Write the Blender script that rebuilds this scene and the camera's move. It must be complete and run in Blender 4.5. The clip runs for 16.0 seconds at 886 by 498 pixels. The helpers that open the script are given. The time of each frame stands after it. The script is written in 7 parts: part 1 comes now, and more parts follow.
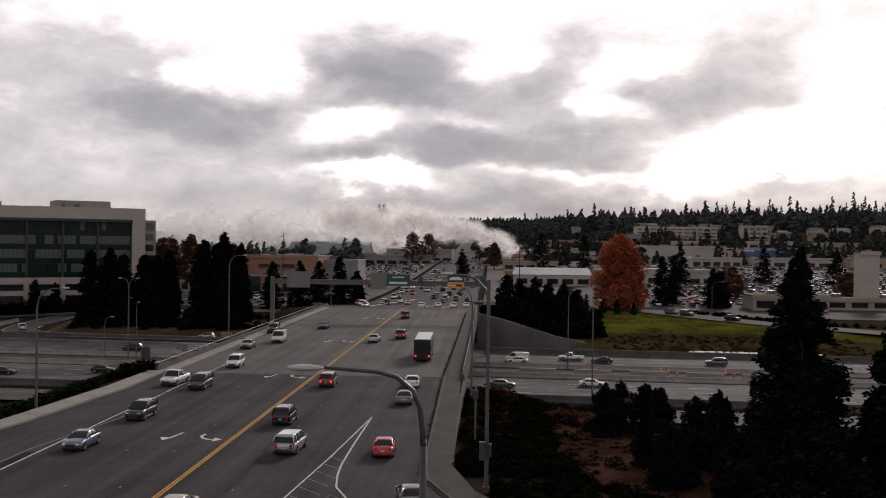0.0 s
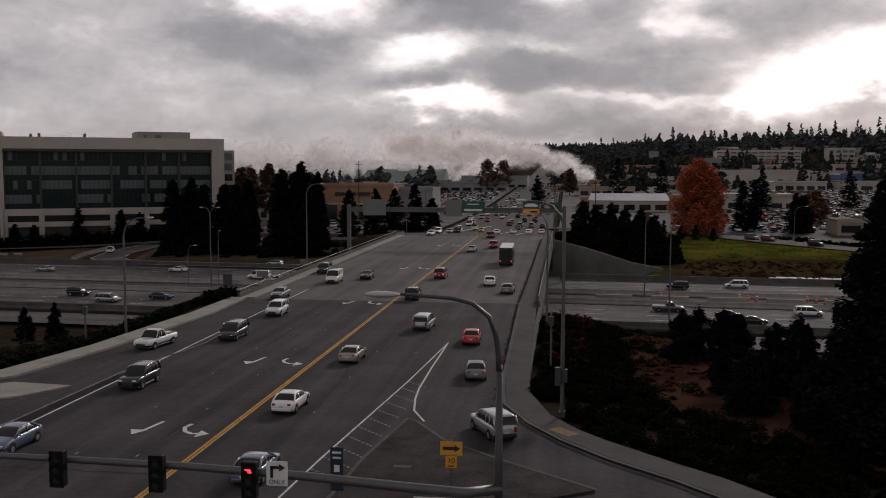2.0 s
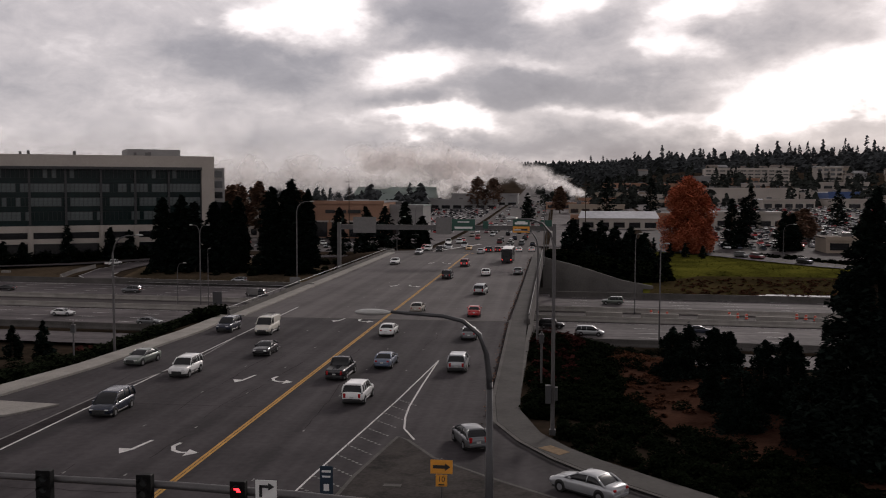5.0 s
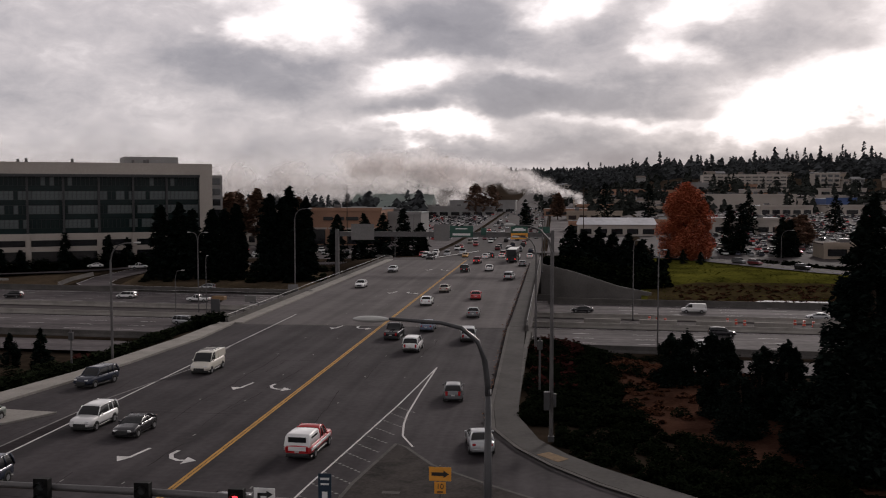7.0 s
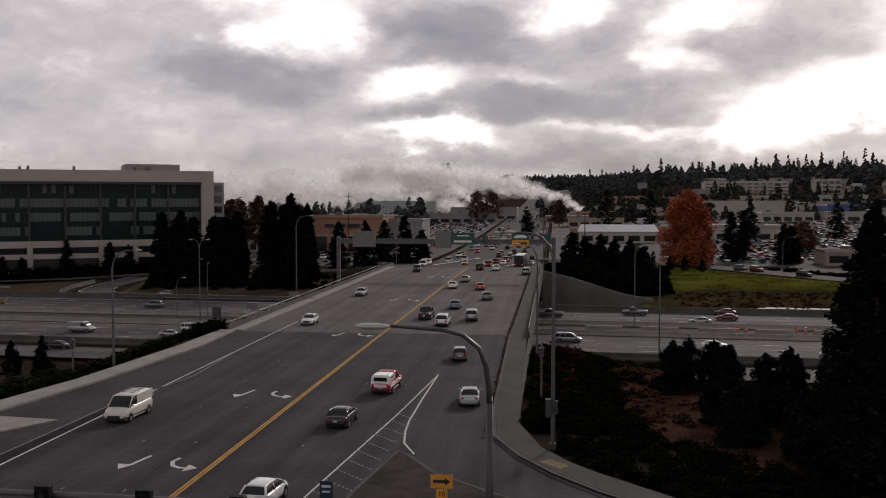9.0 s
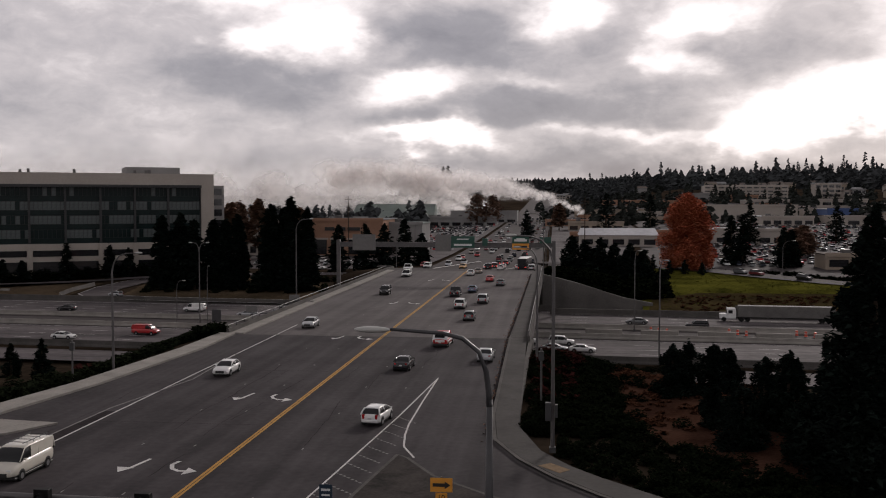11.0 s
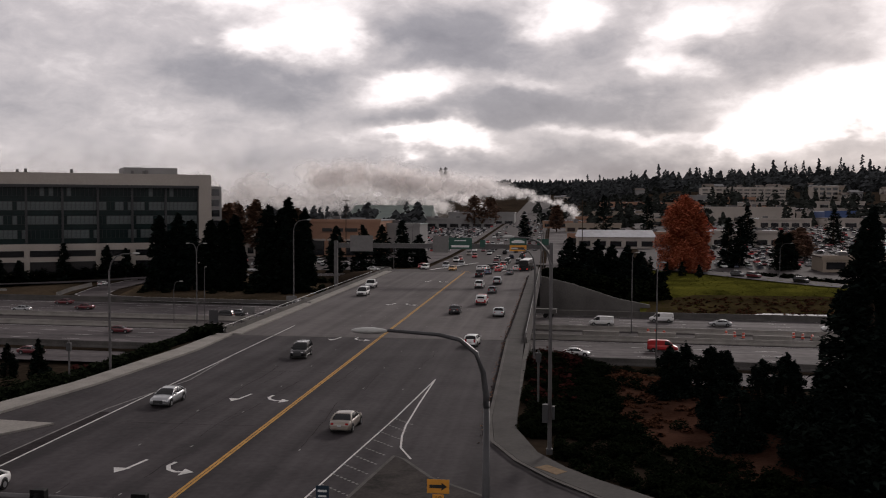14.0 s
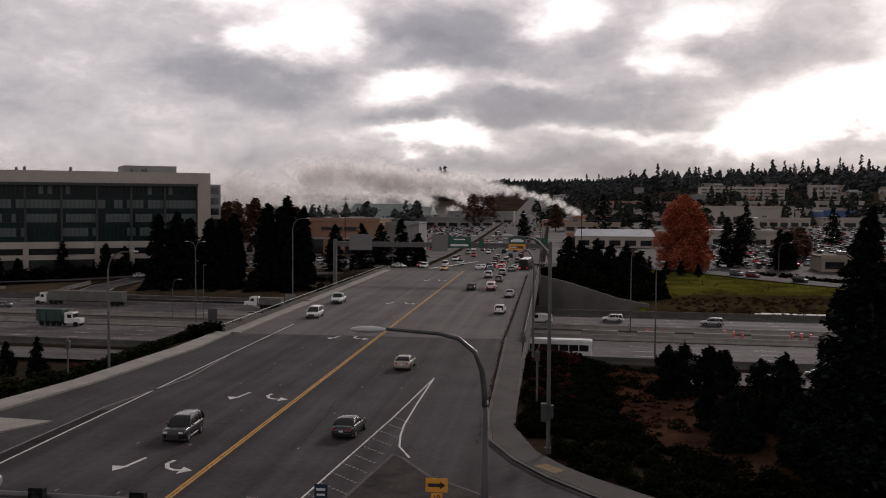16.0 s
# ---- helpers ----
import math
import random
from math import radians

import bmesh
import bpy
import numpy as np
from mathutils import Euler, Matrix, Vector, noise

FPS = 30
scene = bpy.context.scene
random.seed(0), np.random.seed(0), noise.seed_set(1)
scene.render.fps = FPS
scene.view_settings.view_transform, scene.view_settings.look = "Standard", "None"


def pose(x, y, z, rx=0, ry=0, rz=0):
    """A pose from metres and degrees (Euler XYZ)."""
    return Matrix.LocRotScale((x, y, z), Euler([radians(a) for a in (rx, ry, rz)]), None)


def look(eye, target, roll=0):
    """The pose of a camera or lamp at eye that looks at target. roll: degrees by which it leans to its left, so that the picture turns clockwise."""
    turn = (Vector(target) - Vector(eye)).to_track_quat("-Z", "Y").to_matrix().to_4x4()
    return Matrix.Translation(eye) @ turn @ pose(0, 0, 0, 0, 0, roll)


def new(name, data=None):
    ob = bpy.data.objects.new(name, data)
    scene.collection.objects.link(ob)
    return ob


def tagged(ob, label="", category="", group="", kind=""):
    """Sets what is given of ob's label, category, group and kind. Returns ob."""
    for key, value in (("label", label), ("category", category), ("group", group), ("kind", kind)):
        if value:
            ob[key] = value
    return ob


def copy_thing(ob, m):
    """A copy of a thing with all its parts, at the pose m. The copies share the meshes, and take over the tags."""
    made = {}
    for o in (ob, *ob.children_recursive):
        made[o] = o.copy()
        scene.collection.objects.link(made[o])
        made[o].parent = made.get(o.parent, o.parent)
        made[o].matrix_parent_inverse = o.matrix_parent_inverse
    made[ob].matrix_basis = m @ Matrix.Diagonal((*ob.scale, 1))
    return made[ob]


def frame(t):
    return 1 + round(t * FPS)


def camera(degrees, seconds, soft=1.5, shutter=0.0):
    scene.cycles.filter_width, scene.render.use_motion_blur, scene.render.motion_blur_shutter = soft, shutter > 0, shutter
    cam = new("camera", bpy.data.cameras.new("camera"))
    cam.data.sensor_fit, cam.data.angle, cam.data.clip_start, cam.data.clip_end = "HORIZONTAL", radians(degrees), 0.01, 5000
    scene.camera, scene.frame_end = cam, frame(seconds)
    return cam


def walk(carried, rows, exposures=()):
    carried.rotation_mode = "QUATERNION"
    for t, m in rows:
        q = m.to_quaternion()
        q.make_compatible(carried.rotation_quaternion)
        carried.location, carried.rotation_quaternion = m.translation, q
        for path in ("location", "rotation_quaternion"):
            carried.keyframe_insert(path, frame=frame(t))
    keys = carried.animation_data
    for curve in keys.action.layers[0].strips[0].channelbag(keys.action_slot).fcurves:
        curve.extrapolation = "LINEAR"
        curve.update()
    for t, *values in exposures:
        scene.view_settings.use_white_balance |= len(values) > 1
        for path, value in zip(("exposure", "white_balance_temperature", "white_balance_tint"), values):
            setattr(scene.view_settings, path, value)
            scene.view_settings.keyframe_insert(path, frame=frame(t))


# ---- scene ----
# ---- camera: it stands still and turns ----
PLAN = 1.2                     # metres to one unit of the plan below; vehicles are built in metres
EYE = (0.0, 0.0, 15.2 * PLAN)
PATH = [
    (0, 2.86, -0.48, -0.72), (0.5, 4.10, -1.15, -0.25), (1, 5.10, -1.52, 0.24), (1.5, 6.14, -5.06, 0.01),
    (2, 7.30, -4.86, -0.07), (2.5, 7.06, -4.78, -0.03), (3, 7.14, -4.46, -0.11), (3.5, 6.78, -4.54, -0.18),
    (4, 6.83, -4.27, -0.12), (6.5, 6.53, -3.53, -0.10), (7, 6.60, -3.40, 0.00), (7.5, 6.38, -3.28, -0.06),
    (8, 6.69, -3.12, 0.04), (8.5, 6.63, -3.15, -0.09), (9, 6.68, -2.98, 0.05), (11.5, 6.69, -2.77, -0.07),
    (12, 6.74, -2.76, -0.15), (12.5, 6.69, -2.76, -0.06), (13, 6.68, -2.68, -0.17), (13.5, 6.53, -2.62, -0.13),
    (14, 6.54, -2.70, -0.20), (14.5, 6.59, -2.72, -0.13), (15, 6.64, -2.61, -0.16), (15.5, 6.64, -2.78, -0.14),
    (16, 6.49, -2.77, -0.33),
]
cam = camera(49.5, 16.0, soft=1.05)
walk(cam, [(t, pose(*EYE, 90 + p, r, y)) for t, y, p, r in PATH],
     exposures=[(t, s + 0.15, 6570, 16) for t, s in ((0, 0.32), (0.3, 0.02), (0.5, -0.2), (1.0, -0.24), (1.6, -0.12), (2.4, -0.05), (3.6, 0.15), (7, 0.12), (16, 0.1))])

# ---- world: broken overcast sky, brightest to the south-east ----
world = bpy.data.worlds.new("overcast_sky")
world.use_nodes = True
scene.world = world
wt = world.node_tree
wt.nodes.clear()


def wnode(kind, **values):
    n = wt.nodes.new(kind)
    for key, value in values.items():
        if key.startswith("i"):
            n.inputs[int(key[1:])].default_value = value
    return n


def wmath(op, a, b=0.0, c=0.0):
    n = wt.nodes.new("ShaderNodeMath")
    n.operation = op
    for i, value in enumerate((a, b, c)):
        if isinstance(value, (int, float)):
            n.inputs[i].default_value = value
        else:
            wt.links.new(value, n.inputs[i])
    return n.outputs[0]


SUN_AZ, SUN_EL = 21.0, 24.0   # degrees right of the street, degrees up
wcoord = wt.nodes.new("ShaderNodeTexCoord")
wsep = wt.nodes.new("ShaderNodeSeparateXYZ")
wt.links.new(wcoord.outputs["Generated"], wsep.inputs[0])
w_az = wmath("ARCTAN2", wsep.outputs[0], wsep.outputs[1])
w_el = wmath("ARCSINE", wsep.outputs[2])
w_v = wmath("MULTIPLY", w_el, 1.9)
wcomb = wt.nodes.new("ShaderNodeCombineXYZ")
wt.links.new(w_az, wcomb.inputs[0])
wt.links.new(w_v, wcomb.inputs[1])
wcomb.inputs[2].default_value = 3.7


def wnoise(scale, detail, rough, distort, offset):
    m = wt.nodes.new("ShaderNodeVectorMath")
    m.operation = "ADD"
    m.inputs[1].default_value = offset
    wt.links.new(wcomb.outputs[0], m.inputs[0])
    n = wt.nodes.new("ShaderNodeTexNoise")
    n.inputs["Scale"].default_value, n.inputs["Detail"].default_value = scale, detail
    n.inputs["Roughness"].default_value, n.inputs["Distortion"].default_value = rough, distort
    wt.links.new(m.outputs[0], n.inputs["Vector"])
    return n.outputs["Fac"]


w_big = wnoise(6.5, 8.0, 0.58, 0.25, (1.3, 0.4, 0.0))
w_fine = wnoise(21.0, 8.0, 0.62, 0.3, (4.1, 2.2, 0.0))
w_warp = wnoise(9.0, 5.0, 0.55, 0.0, (7.7, 5.1, 2.0))
w_warp2 = wnoise(9.0, 5.0, 0.55, 0.0, (2.7, 9.1, 5.0))
w_x = wmath("ADD", w_az, wmath("MULTIPLY", wmath("SUBTRACT", w_warp, 0.5), 0.17))
w_y = wmath("ADD", w_el, wmath("MULTIPLY", wmath("SUBTRACT", w_warp2, 0.5), 0.075))
# gaps of bright sky and grey cloud masses: azimuth, elevation, half widths in degrees, amount
GAPS = [(-13.6, 9.5, 2.4, 1.2, 0.52), (-17.7, 8.9, 1.6, 0.5, 0.35), (-8.7, 6.6, 2.6, 0.7, 0.42), (-2.6, 7.3, 3.2, 0.45, 0.24), (3.2, 4.0, 3.0, 0.35, 0.25), (-9.5, 3.6, 1.5, 0.5, 0.55),
        (-5.2, 3.9, 1.7, 0.6, 0.6), (0.8, 10.9, 1.6, 0.9, 0.35), (8.9, 10.4, 1.9, 0.9, 0.5), (6.8, 8.3, 1.5, 0.9, 0.38),
        (15.2, 5.4, 4.6, 1.6, 0.68), (10.4, 3.7, 2.4, 0.45, 0.4), (-18.8, 11.4, 2.2, 0.8, 0.32), (-8.0, 14.2, 24.0, 1.9, 0.34), (21.0, 9.5, 3.5, 2.2, 0.3)]
CLOUDS = [(-6.0, 9.5, 4.8, 2.1, -0.29), (-17.7, 6.9, 5.0, 1.25, -0.20), (0.0, 5.7, 7.6, 1.4, -0.29), (-9.1, 4.7, 2.6, 0.6, -0.22), (12.2, 8.3, 4.3, 1.9, -0.14),
          (4.4, 9.1, 2.7, 1.3, -0.12), (-28.7, 9.0, 5.0, 1.5, -0.10), (-29.6, 5.3, 4.4, 1.3, -0.12), (-2.7, 2.3, 15.0, 0.8, -0.17), (16.0, 3.5, 3.2, 0.4, -0.3), (13.0, 1.7, 10.0, 0.9, -0.30), (-22.0, 3.4, 7.0, 1.2, -0.06)]
w_sum = wmath("ADD", 0.50, wmath("ADD", wmath("MULTIPLY", wmath("SUBTRACT", w_big, 0.5), 0.40), wmath("MULTIPLY", wmath("SUBTRACT", w_fine, 0.5), 0.36)))
for az, el, hw, hh, amount in GAPS + CLOUDS:
    dx = wmath("DIVIDE", wmath("SUBTRACT", w_x, radians(az)), radians(hw))
    dy = wmath("DIVIDE", wmath("SUBTRACT", w_y, radians(el)), radians(hh))
    r2 = wmath("ADD", wmath("MULTIPLY", dx, dx), wmath("MULTIPLY", dy, dy))
    w_sum = wmath("ADD", w_sum, wmath("MULTIPLY", wmath("EXPONENT", wmath("MULTIPLY", wmath("POWER", r2, 1.1), -0.7)), amount))
wramp = wt.nodes.new("ShaderNodeValToRGB")
wramp.color_ramp.interpolation = "LINEAR"
stops = [(0.10, (0.19, 0.19, 0.212, 1)), (0.30, (0.285, 0.282, 0.300, 1)), (0.50, (0.485, 0.465, 0.466, 1)), (0.68, (0.80, 0.765, 0.75, 1)), (0.98, (1.30, 1.27, 1.25, 1))]
while len(wramp.color_ramp.elements) < len(stops):
    wramp.color_ramp.elements.new(0.5)
for e, (p, c) in zip(wramp.color_ramp.elements, stops):
    e.position, e.color = p, c
wt.links.new(w_sum, wramp.inputs[0])
# the unseen sky overhead is dimmed to cut the light on the ground
w_overhead_dim = wt.nodes.new("ShaderNodeMapRange")
w_overhead_dim.interpolation_type = "SMOOTHSTEP"
for i, value in ((1, radians(15)), (2, radians(42)), (3, 1.07), (4, 0.55)):
    w_overhead_dim.inputs[i].default_value = value
wt.links.new(w_el, w_overhead_dim.inputs[0])
wsky = wt.nodes.new("ShaderNodeTexSky")
wsky.sky_type, wsky.sun_disc = "NISHITA", False
wsky.sun_elevation, wsky.sun_rotation = radians(SUN_EL), radians(SUN_AZ)
wbg_sky = wt.nodes.new("ShaderNodeBackground")
wbg_sky.inputs[1].default_value = 0.05
wt.links.new(wsky.outputs[0], wbg_sky.inputs[0])
wbg_cloud = wt.nodes.new("ShaderNodeBackground")
wt.links.new(w_overhead_dim.outputs[0], wbg_cloud.inputs[1])
wt.links.new(wramp.outputs[0], wbg_cloud.inputs[0])
wmix = wt.nodes.new("ShaderNodeMixShader")
wmix.inputs[0].default_value = 0.93
wt.links.new(wbg_sky.outputs[0], wmix.inputs[1])
wt.links.new(wbg_cloud.outputs[0], wmix.inputs[2])
wout = wt.nodes.new("ShaderNodeOutputWorld")
wt.links.new(wmix.outputs[0], wout.inputs[0])

sun_data = bpy.data.lights.new("sun", "SUN")
sun_data.energy, sun_data.angle, sun_data.color = 1.3, radians(11), (1.0, 0.95, 0.88)
sun = new("sun", sun_data)
sun.matrix_world = look((0, 0, 100), (-100 * math.sin(radians(SUN_AZ)), -100 * math.cos(radians(SUN_AZ)), 100 - 100 * math.tan(radians(SUN_EL))))
scene.cycles.transparent_max_bounces = 32


# ---- materials ----
def material(name, colour, rough=0.7, metal=0.0, vary=0.25, scale=3.0, fine=40.0, bump=0.0, spec=0.5, second=None, coat=0.0, island=0.0, emit=0.0, streak=None):
    """A varied surface; streak: noise scales in x and y for tracks worn along a lane."""
    if rough >= 0.7 and spec == 0.5:
        spec = 0.08
    m = bpy.data.materials.new(name)
    m.use_nodes = True
    nt = m.node_tree
    b = nt.nodes["Principled BSDF"]
    b.inputs["Roughness"].default_value, b.inputs["Metallic"].default_value = rough, metal
    b.inputs["Specular IOR Level"].default_value, b.inputs["Coat Weight"].default_value = spec, coat
    if emit:
        b.inputs["Emission Color"].default_value, b.inputs["Emission Strength"].default_value = (*colour, 1), emit
    if vary <= 0:
        b.inputs["Base Color"].default_value = (*colour, 1)
        return m
    co = nt.nodes.new("ShaderNodeTexCoord")
    n1, n2 = nt.nodes.new("ShaderNodeTexNoise"), nt.nodes.new("ShaderNodeTexNoise")
    for n, s in ((n1, scale), (n2, fine)):
        n.inputs["Scale"].default_value, n.inputs["Detail"].default_value = s, 5.0
        nt.links.new(co.outputs["Object"], n.inputs["Vector"])
    add = nt.nodes.new("ShaderNodeMath")
    add.operation = "MULTIPLY_ADD"
    add.inputs[1].default_value = 0.4
    nt.links.new(n2.outputs["Fac"], add.inputs[0])
    mul = nt.nodes.new("ShaderNodeMath")
    mul.operation = "MULTIPLY"
    mul.inputs[1].default_value = 0.6
    nt.links.new(n1.outputs["Fac"], mul.inputs[0])
    nt.links.new(mul.outputs[0], add.inputs[2])
    fac = add.outputs[0]
    if streak:
        mp, sn, sa = nt.nodes.new("ShaderNodeMapping"), nt.nodes.new("ShaderNodeTexNoise"), nt.nodes.new("ShaderNodeMath")
        mp.inputs["Scale"].default_value = (*streak, 1)
        sn.inputs["Scale"].default_value, sn.inputs["Detail"].default_value = 1.0, 3.0
        sa.operation = "MULTIPLY_ADD"
        sa.inputs[1].default_value = 0.9
        nt.links.new(co.outputs["Object"], mp.inputs["Vector"])
        nt.links.new(mp.outputs[0], sn.inputs["Vector"])
        so = nt.nodes.new("ShaderNodeMath")
        so.operation = "SUBTRACT"
        so.inputs[1].default_value = 0.5
        nt.links.new(sn.outputs["Fac"], so.inputs[0])
        nt.links.new(so.outputs[0], sa.inputs[0])
        nt.links.new(fac, sa.inputs[2])
        fac = sa.outputs[0]
    if island:
        geo = nt.nodes.new("ShaderNodeNewGeometry")
        isl = nt.nodes.new("ShaderNodeMath")
        isl.operation = "MULTIPLY_ADD"
        isl.inputs[1].default_value = island
        nt.links.new(geo.outputs["Random Per Island"], isl.inputs[0])
        nt.links.new(fac, isl.inputs[2])
        off = nt.nodes.new("ShaderNodeMath")
        off.operation = "SUBTRACT"
        off.inputs[1].default_value = island / 2
        nt.links.new(isl.outputs[0], off.inputs[0])
        fac = off.outputs[0]
    r = nt.nodes.new("ShaderNodeValToRGB")
    lo = [c * (1 - vary) for c in colour]
    hi = list(second) if second else [min(1, c * (1 + vary)) for c in colour]
    r.color_ramp.elements[0].position, r.color_ramp.elements[0].color = 0.32, (*lo, 1)
    r.color_ramp.elements[1].position, r.color_ramp.elements[1].color = 0.68, (*hi, 1)
    nt.links.new(fac, r.inputs[0])
    nt.links.new(r.outputs[0], b.inputs["Base Color"])
    if bump:
        bp = nt.nodes.new("ShaderNodeBump")
        bp.inputs["Strength"].default_value = bump
        nt.links.new(n2.outputs["Fac"], bp.inputs["Height"])
        nt.links.new(bp.outputs[0], b.inputs["Normal"])
    return m


ASPHALT = material("asphalt", (0.042, 0.0370, 0.0392), 0.9, vary=0.38, scale=0.16, fine=2.2, bump=0.15, spec=0.1, streak=(0.62, 0.012))
ASPHALT_OLD = material("old_asphalt", (0.049, 0.042, 0.042), 0.9, vary=0.3, scale=0.2, fine=1.2, bump=0.15, spec=0.12)
DECK = material("deck_concrete", (0.092, 0.082, 0.082), 0.9, vary=0.24, scale=0.12, fine=0.9, bump=0.1, spec=0.12, streak=(0.62, 0.010))
FREEWAY = material("freeway_concrete", (0.088, 0.078, 0.080), 0.85, vary=0.38, scale=0.1, fine=0.8, bump=0.1, spec=0.08, streak=(0.008, 0.55))
CONCRETE = material("concrete", (0.25, 0.235, 0.215), 0.85, vary=0.25, scale=0.5, fine=6.0, bump=0.2)
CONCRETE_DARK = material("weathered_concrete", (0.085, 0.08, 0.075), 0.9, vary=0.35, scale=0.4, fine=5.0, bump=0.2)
PAVEMENT = material("pavement_concrete", (0.058, 0.054, 0.051), 0.85, vary=0.25, scale=0.4, fine=4.0, bump=0.15)
PAINT_WHITE = material("white_road_paint", (0.50, 0.49, 0.48), 0.7, vary=0.3, scale=1.2, fine=9.0)
PAINT_WORN = material("worn_road_paint", (0.17, 0.165, 0.16), 0.75, vary=0.45, scale=1.5, fine=8.0)
PAINT_YELLOW = material("yellow_road_paint", (0.38, 0.21, 0.055), 0.7, vary=0.25, scale=1.0, fine=8.0)
SKID = material("tyre_marks", (0.037, 0.033, 0.034), 0.9, vary=0.35, scale=0.4, fine=3.0, spec=0.0)
EARTH = material("terrain_soil", (0.020, 0.016, 0.012), 0.95, vary=0.4, scale=0.05, fine=0.7, bump=0.4, spec=0.0, second=(0.050, 0.037, 0.027))
GRASS = material("grass", (0.034, 0.038, 0.009), 0.95, vary=0.5, scale=0.12, fine=1.8, bump=0.5, spec=0.0, second=(0.120, 0.115, 0.020))
SCRUB = material("brown_scrub", (0.032, 0.023, 0.013), 0.95, vary=0.5, scale=0.15, fine=1.6, bump=0.5, spec=0.0, second=(0.068, 0.052, 0.024))
HEDGE = material("hedge_leaves", (0.011, 0.0145, 0.008), 0.9, vary=0.45, scale=0.4, fine=5.0, island=0.7, spec=0.0)
WALL_GREY = material("grey_wall_concrete", (0.125, 0.118, 0.112), 0.88, vary=0.28, scale=0.3, fine=4.0, bump=0.15)
ISLAND = material("broken_island_asphalt", (0.030, 0.026, 0.024), 0.92, vary=0.55, scale=0.7, fine=5.0, bump=0.3, spec=0.06, second=(0.058, 0.050, 0.046))
SEALANT = material("crack_sealant", (0.033, 0.029, 0.030), 0.95, vary=0.3, scale=0.8, fine=6.0, spec=0.0)
GLOSSY_SHEET = material("glossy_dark_sheet", (0.02, 0.02, 0.02), 0.06, vary=0.1, scale=0.3)
VERGE = material("dry_verge_grass", (0.062, 0.050, 0.030), 0.95, vary=0.5, scale=0.08, fine=1.5, bump=0.5, spec=0.0, second=(0.125, 0.092, 0.062))
BARK_MULCH = material("bark_mulch", (0.042, 0.019, 0.012), 0.95, vary=0.5, scale=0.3, fine=4.0, bump=0.5, spec=0.0, second=(0.070, 0.036, 0.025))
BRACKEN = material("dead_bracken", (0.060, 0.027, 0.016), 0.95, vary=0.5, scale=0.4, fine=5.0, island=0.7, spec=0.0)
METAL_GREY = material("galvanised_steel", (0.105, 0.10, 0.10), 0.5, metal=0.5, vary=0.2, scale=2.0, fine=20.0)
METAL_DARK = material("dark_painted_steel", (0.05, 0.05, 0.052), 0.45, metal=0.3, vary=0.2, scale=2.0, fine=20.0)
LAMP_LENS = material("lamp_lens", (0.38, 0.38, 0.36), 0.2, vary=0.05)
SIGN_GREEN = material("green_sign_sheeting", (0.008, 0.060, 0.042), 0.45, vary=0.1, scale=1.0)
SIGN_BLUE = material("blue_sign_sheeting", (0.006, 0.022, 0.040), 0.45, vary=0.1)
SIGN_YELLOW = material("orange_yellow_sign_sheeting", (0.62, 0.27, 0.03), 0.5, vary=0.08)
SIGN_WHITE = material("white_sign_sheeting", (0.62, 0.62, 0.60), 0.5, vary=0.08)
SIGN_BLACK = material("black_sign_ink", (0.012, 0.012, 0.012), 0.5, vary=0.0)
SIGN_BACK = material("bare_aluminium_sign_back", (0.16, 0.155, 0.15), 0.6, metal=0.4, vary=0.15)
SIGNAL_BLACK = material("black_signal_housing", (0.007, 0.007, 0.007), 0.6, vary=0.2, spec=0.1)
LENS_DARK = material("unlit_signal_lens", (0.03, 0.035, 0.035), 0.15, vary=0.0)
LENS_RED = material("lit_red_signal", (1.0, 0.03, 0.04), 0.3, vary=0.0, emit=3.0)
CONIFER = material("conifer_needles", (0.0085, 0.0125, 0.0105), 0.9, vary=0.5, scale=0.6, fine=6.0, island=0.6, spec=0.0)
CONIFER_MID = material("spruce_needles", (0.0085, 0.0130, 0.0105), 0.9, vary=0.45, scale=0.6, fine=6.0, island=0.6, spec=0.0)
# grey-blue haze of distance is mixed into the far foliage colour
HAZED_WOOD = material("hazed_conifer_foliage", (0.050, 0.054, 0.056), 0.95, vary=0.5, scale=0.03, fine=0.3, island=0.7, spec=0.0)
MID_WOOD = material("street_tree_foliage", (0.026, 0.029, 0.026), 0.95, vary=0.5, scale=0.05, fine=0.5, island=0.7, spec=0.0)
ORANGE_LEAF = material("orange_maple_leaves", (0.37, 0.088, 0.046), 0.8, vary=0.25, scale=0.3, fine=3.0, island=0.7, second=(0.47, 0.150, 0.078), spec=0.0)
RUSSET_LEAF = material("russet_leaves", (0.115, 0.066, 0.045), 0.85, vary=0.4, scale=0.3, fine=3.0, island=0.8, spec=0.05)
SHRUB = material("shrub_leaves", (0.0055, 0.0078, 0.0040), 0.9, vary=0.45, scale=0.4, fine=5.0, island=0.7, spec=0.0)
SHRUB_RED = material("red_shrub_leaves", (0.034, 0.011, 0.010), 0.9, vary=0.4, scale=0.4, fine=5.0, island=0.7, spec=0.0)
BARK = material("bark", (0.05, 0.036, 0.027), 0.95, vary=0.3, scale=1.0, fine=10.0, bump=0.4)
STUCCO = material("pale_stucco", (0.36, 0.325, 0.29), 0.85, vary=0.12, scale=0.15, fine=2.0, bump=0.1)
STUCCO_GREY = material("grey_stucco", (0.24, 0.235, 0.23), 0.85, vary=0.15, scale=0.15, fine=2.0)
STUCCO_BROWN = material("terracotta_stucco", (0.30, 0.175, 0.12), 0.85, vary=0.15, scale=0.15, fine=2.0)
STUCCO_TAN = material("tan_stucco", (0.30, 0.25, 0.20), 0.85, vary=0.15, scale=0.15, fine=2.0)
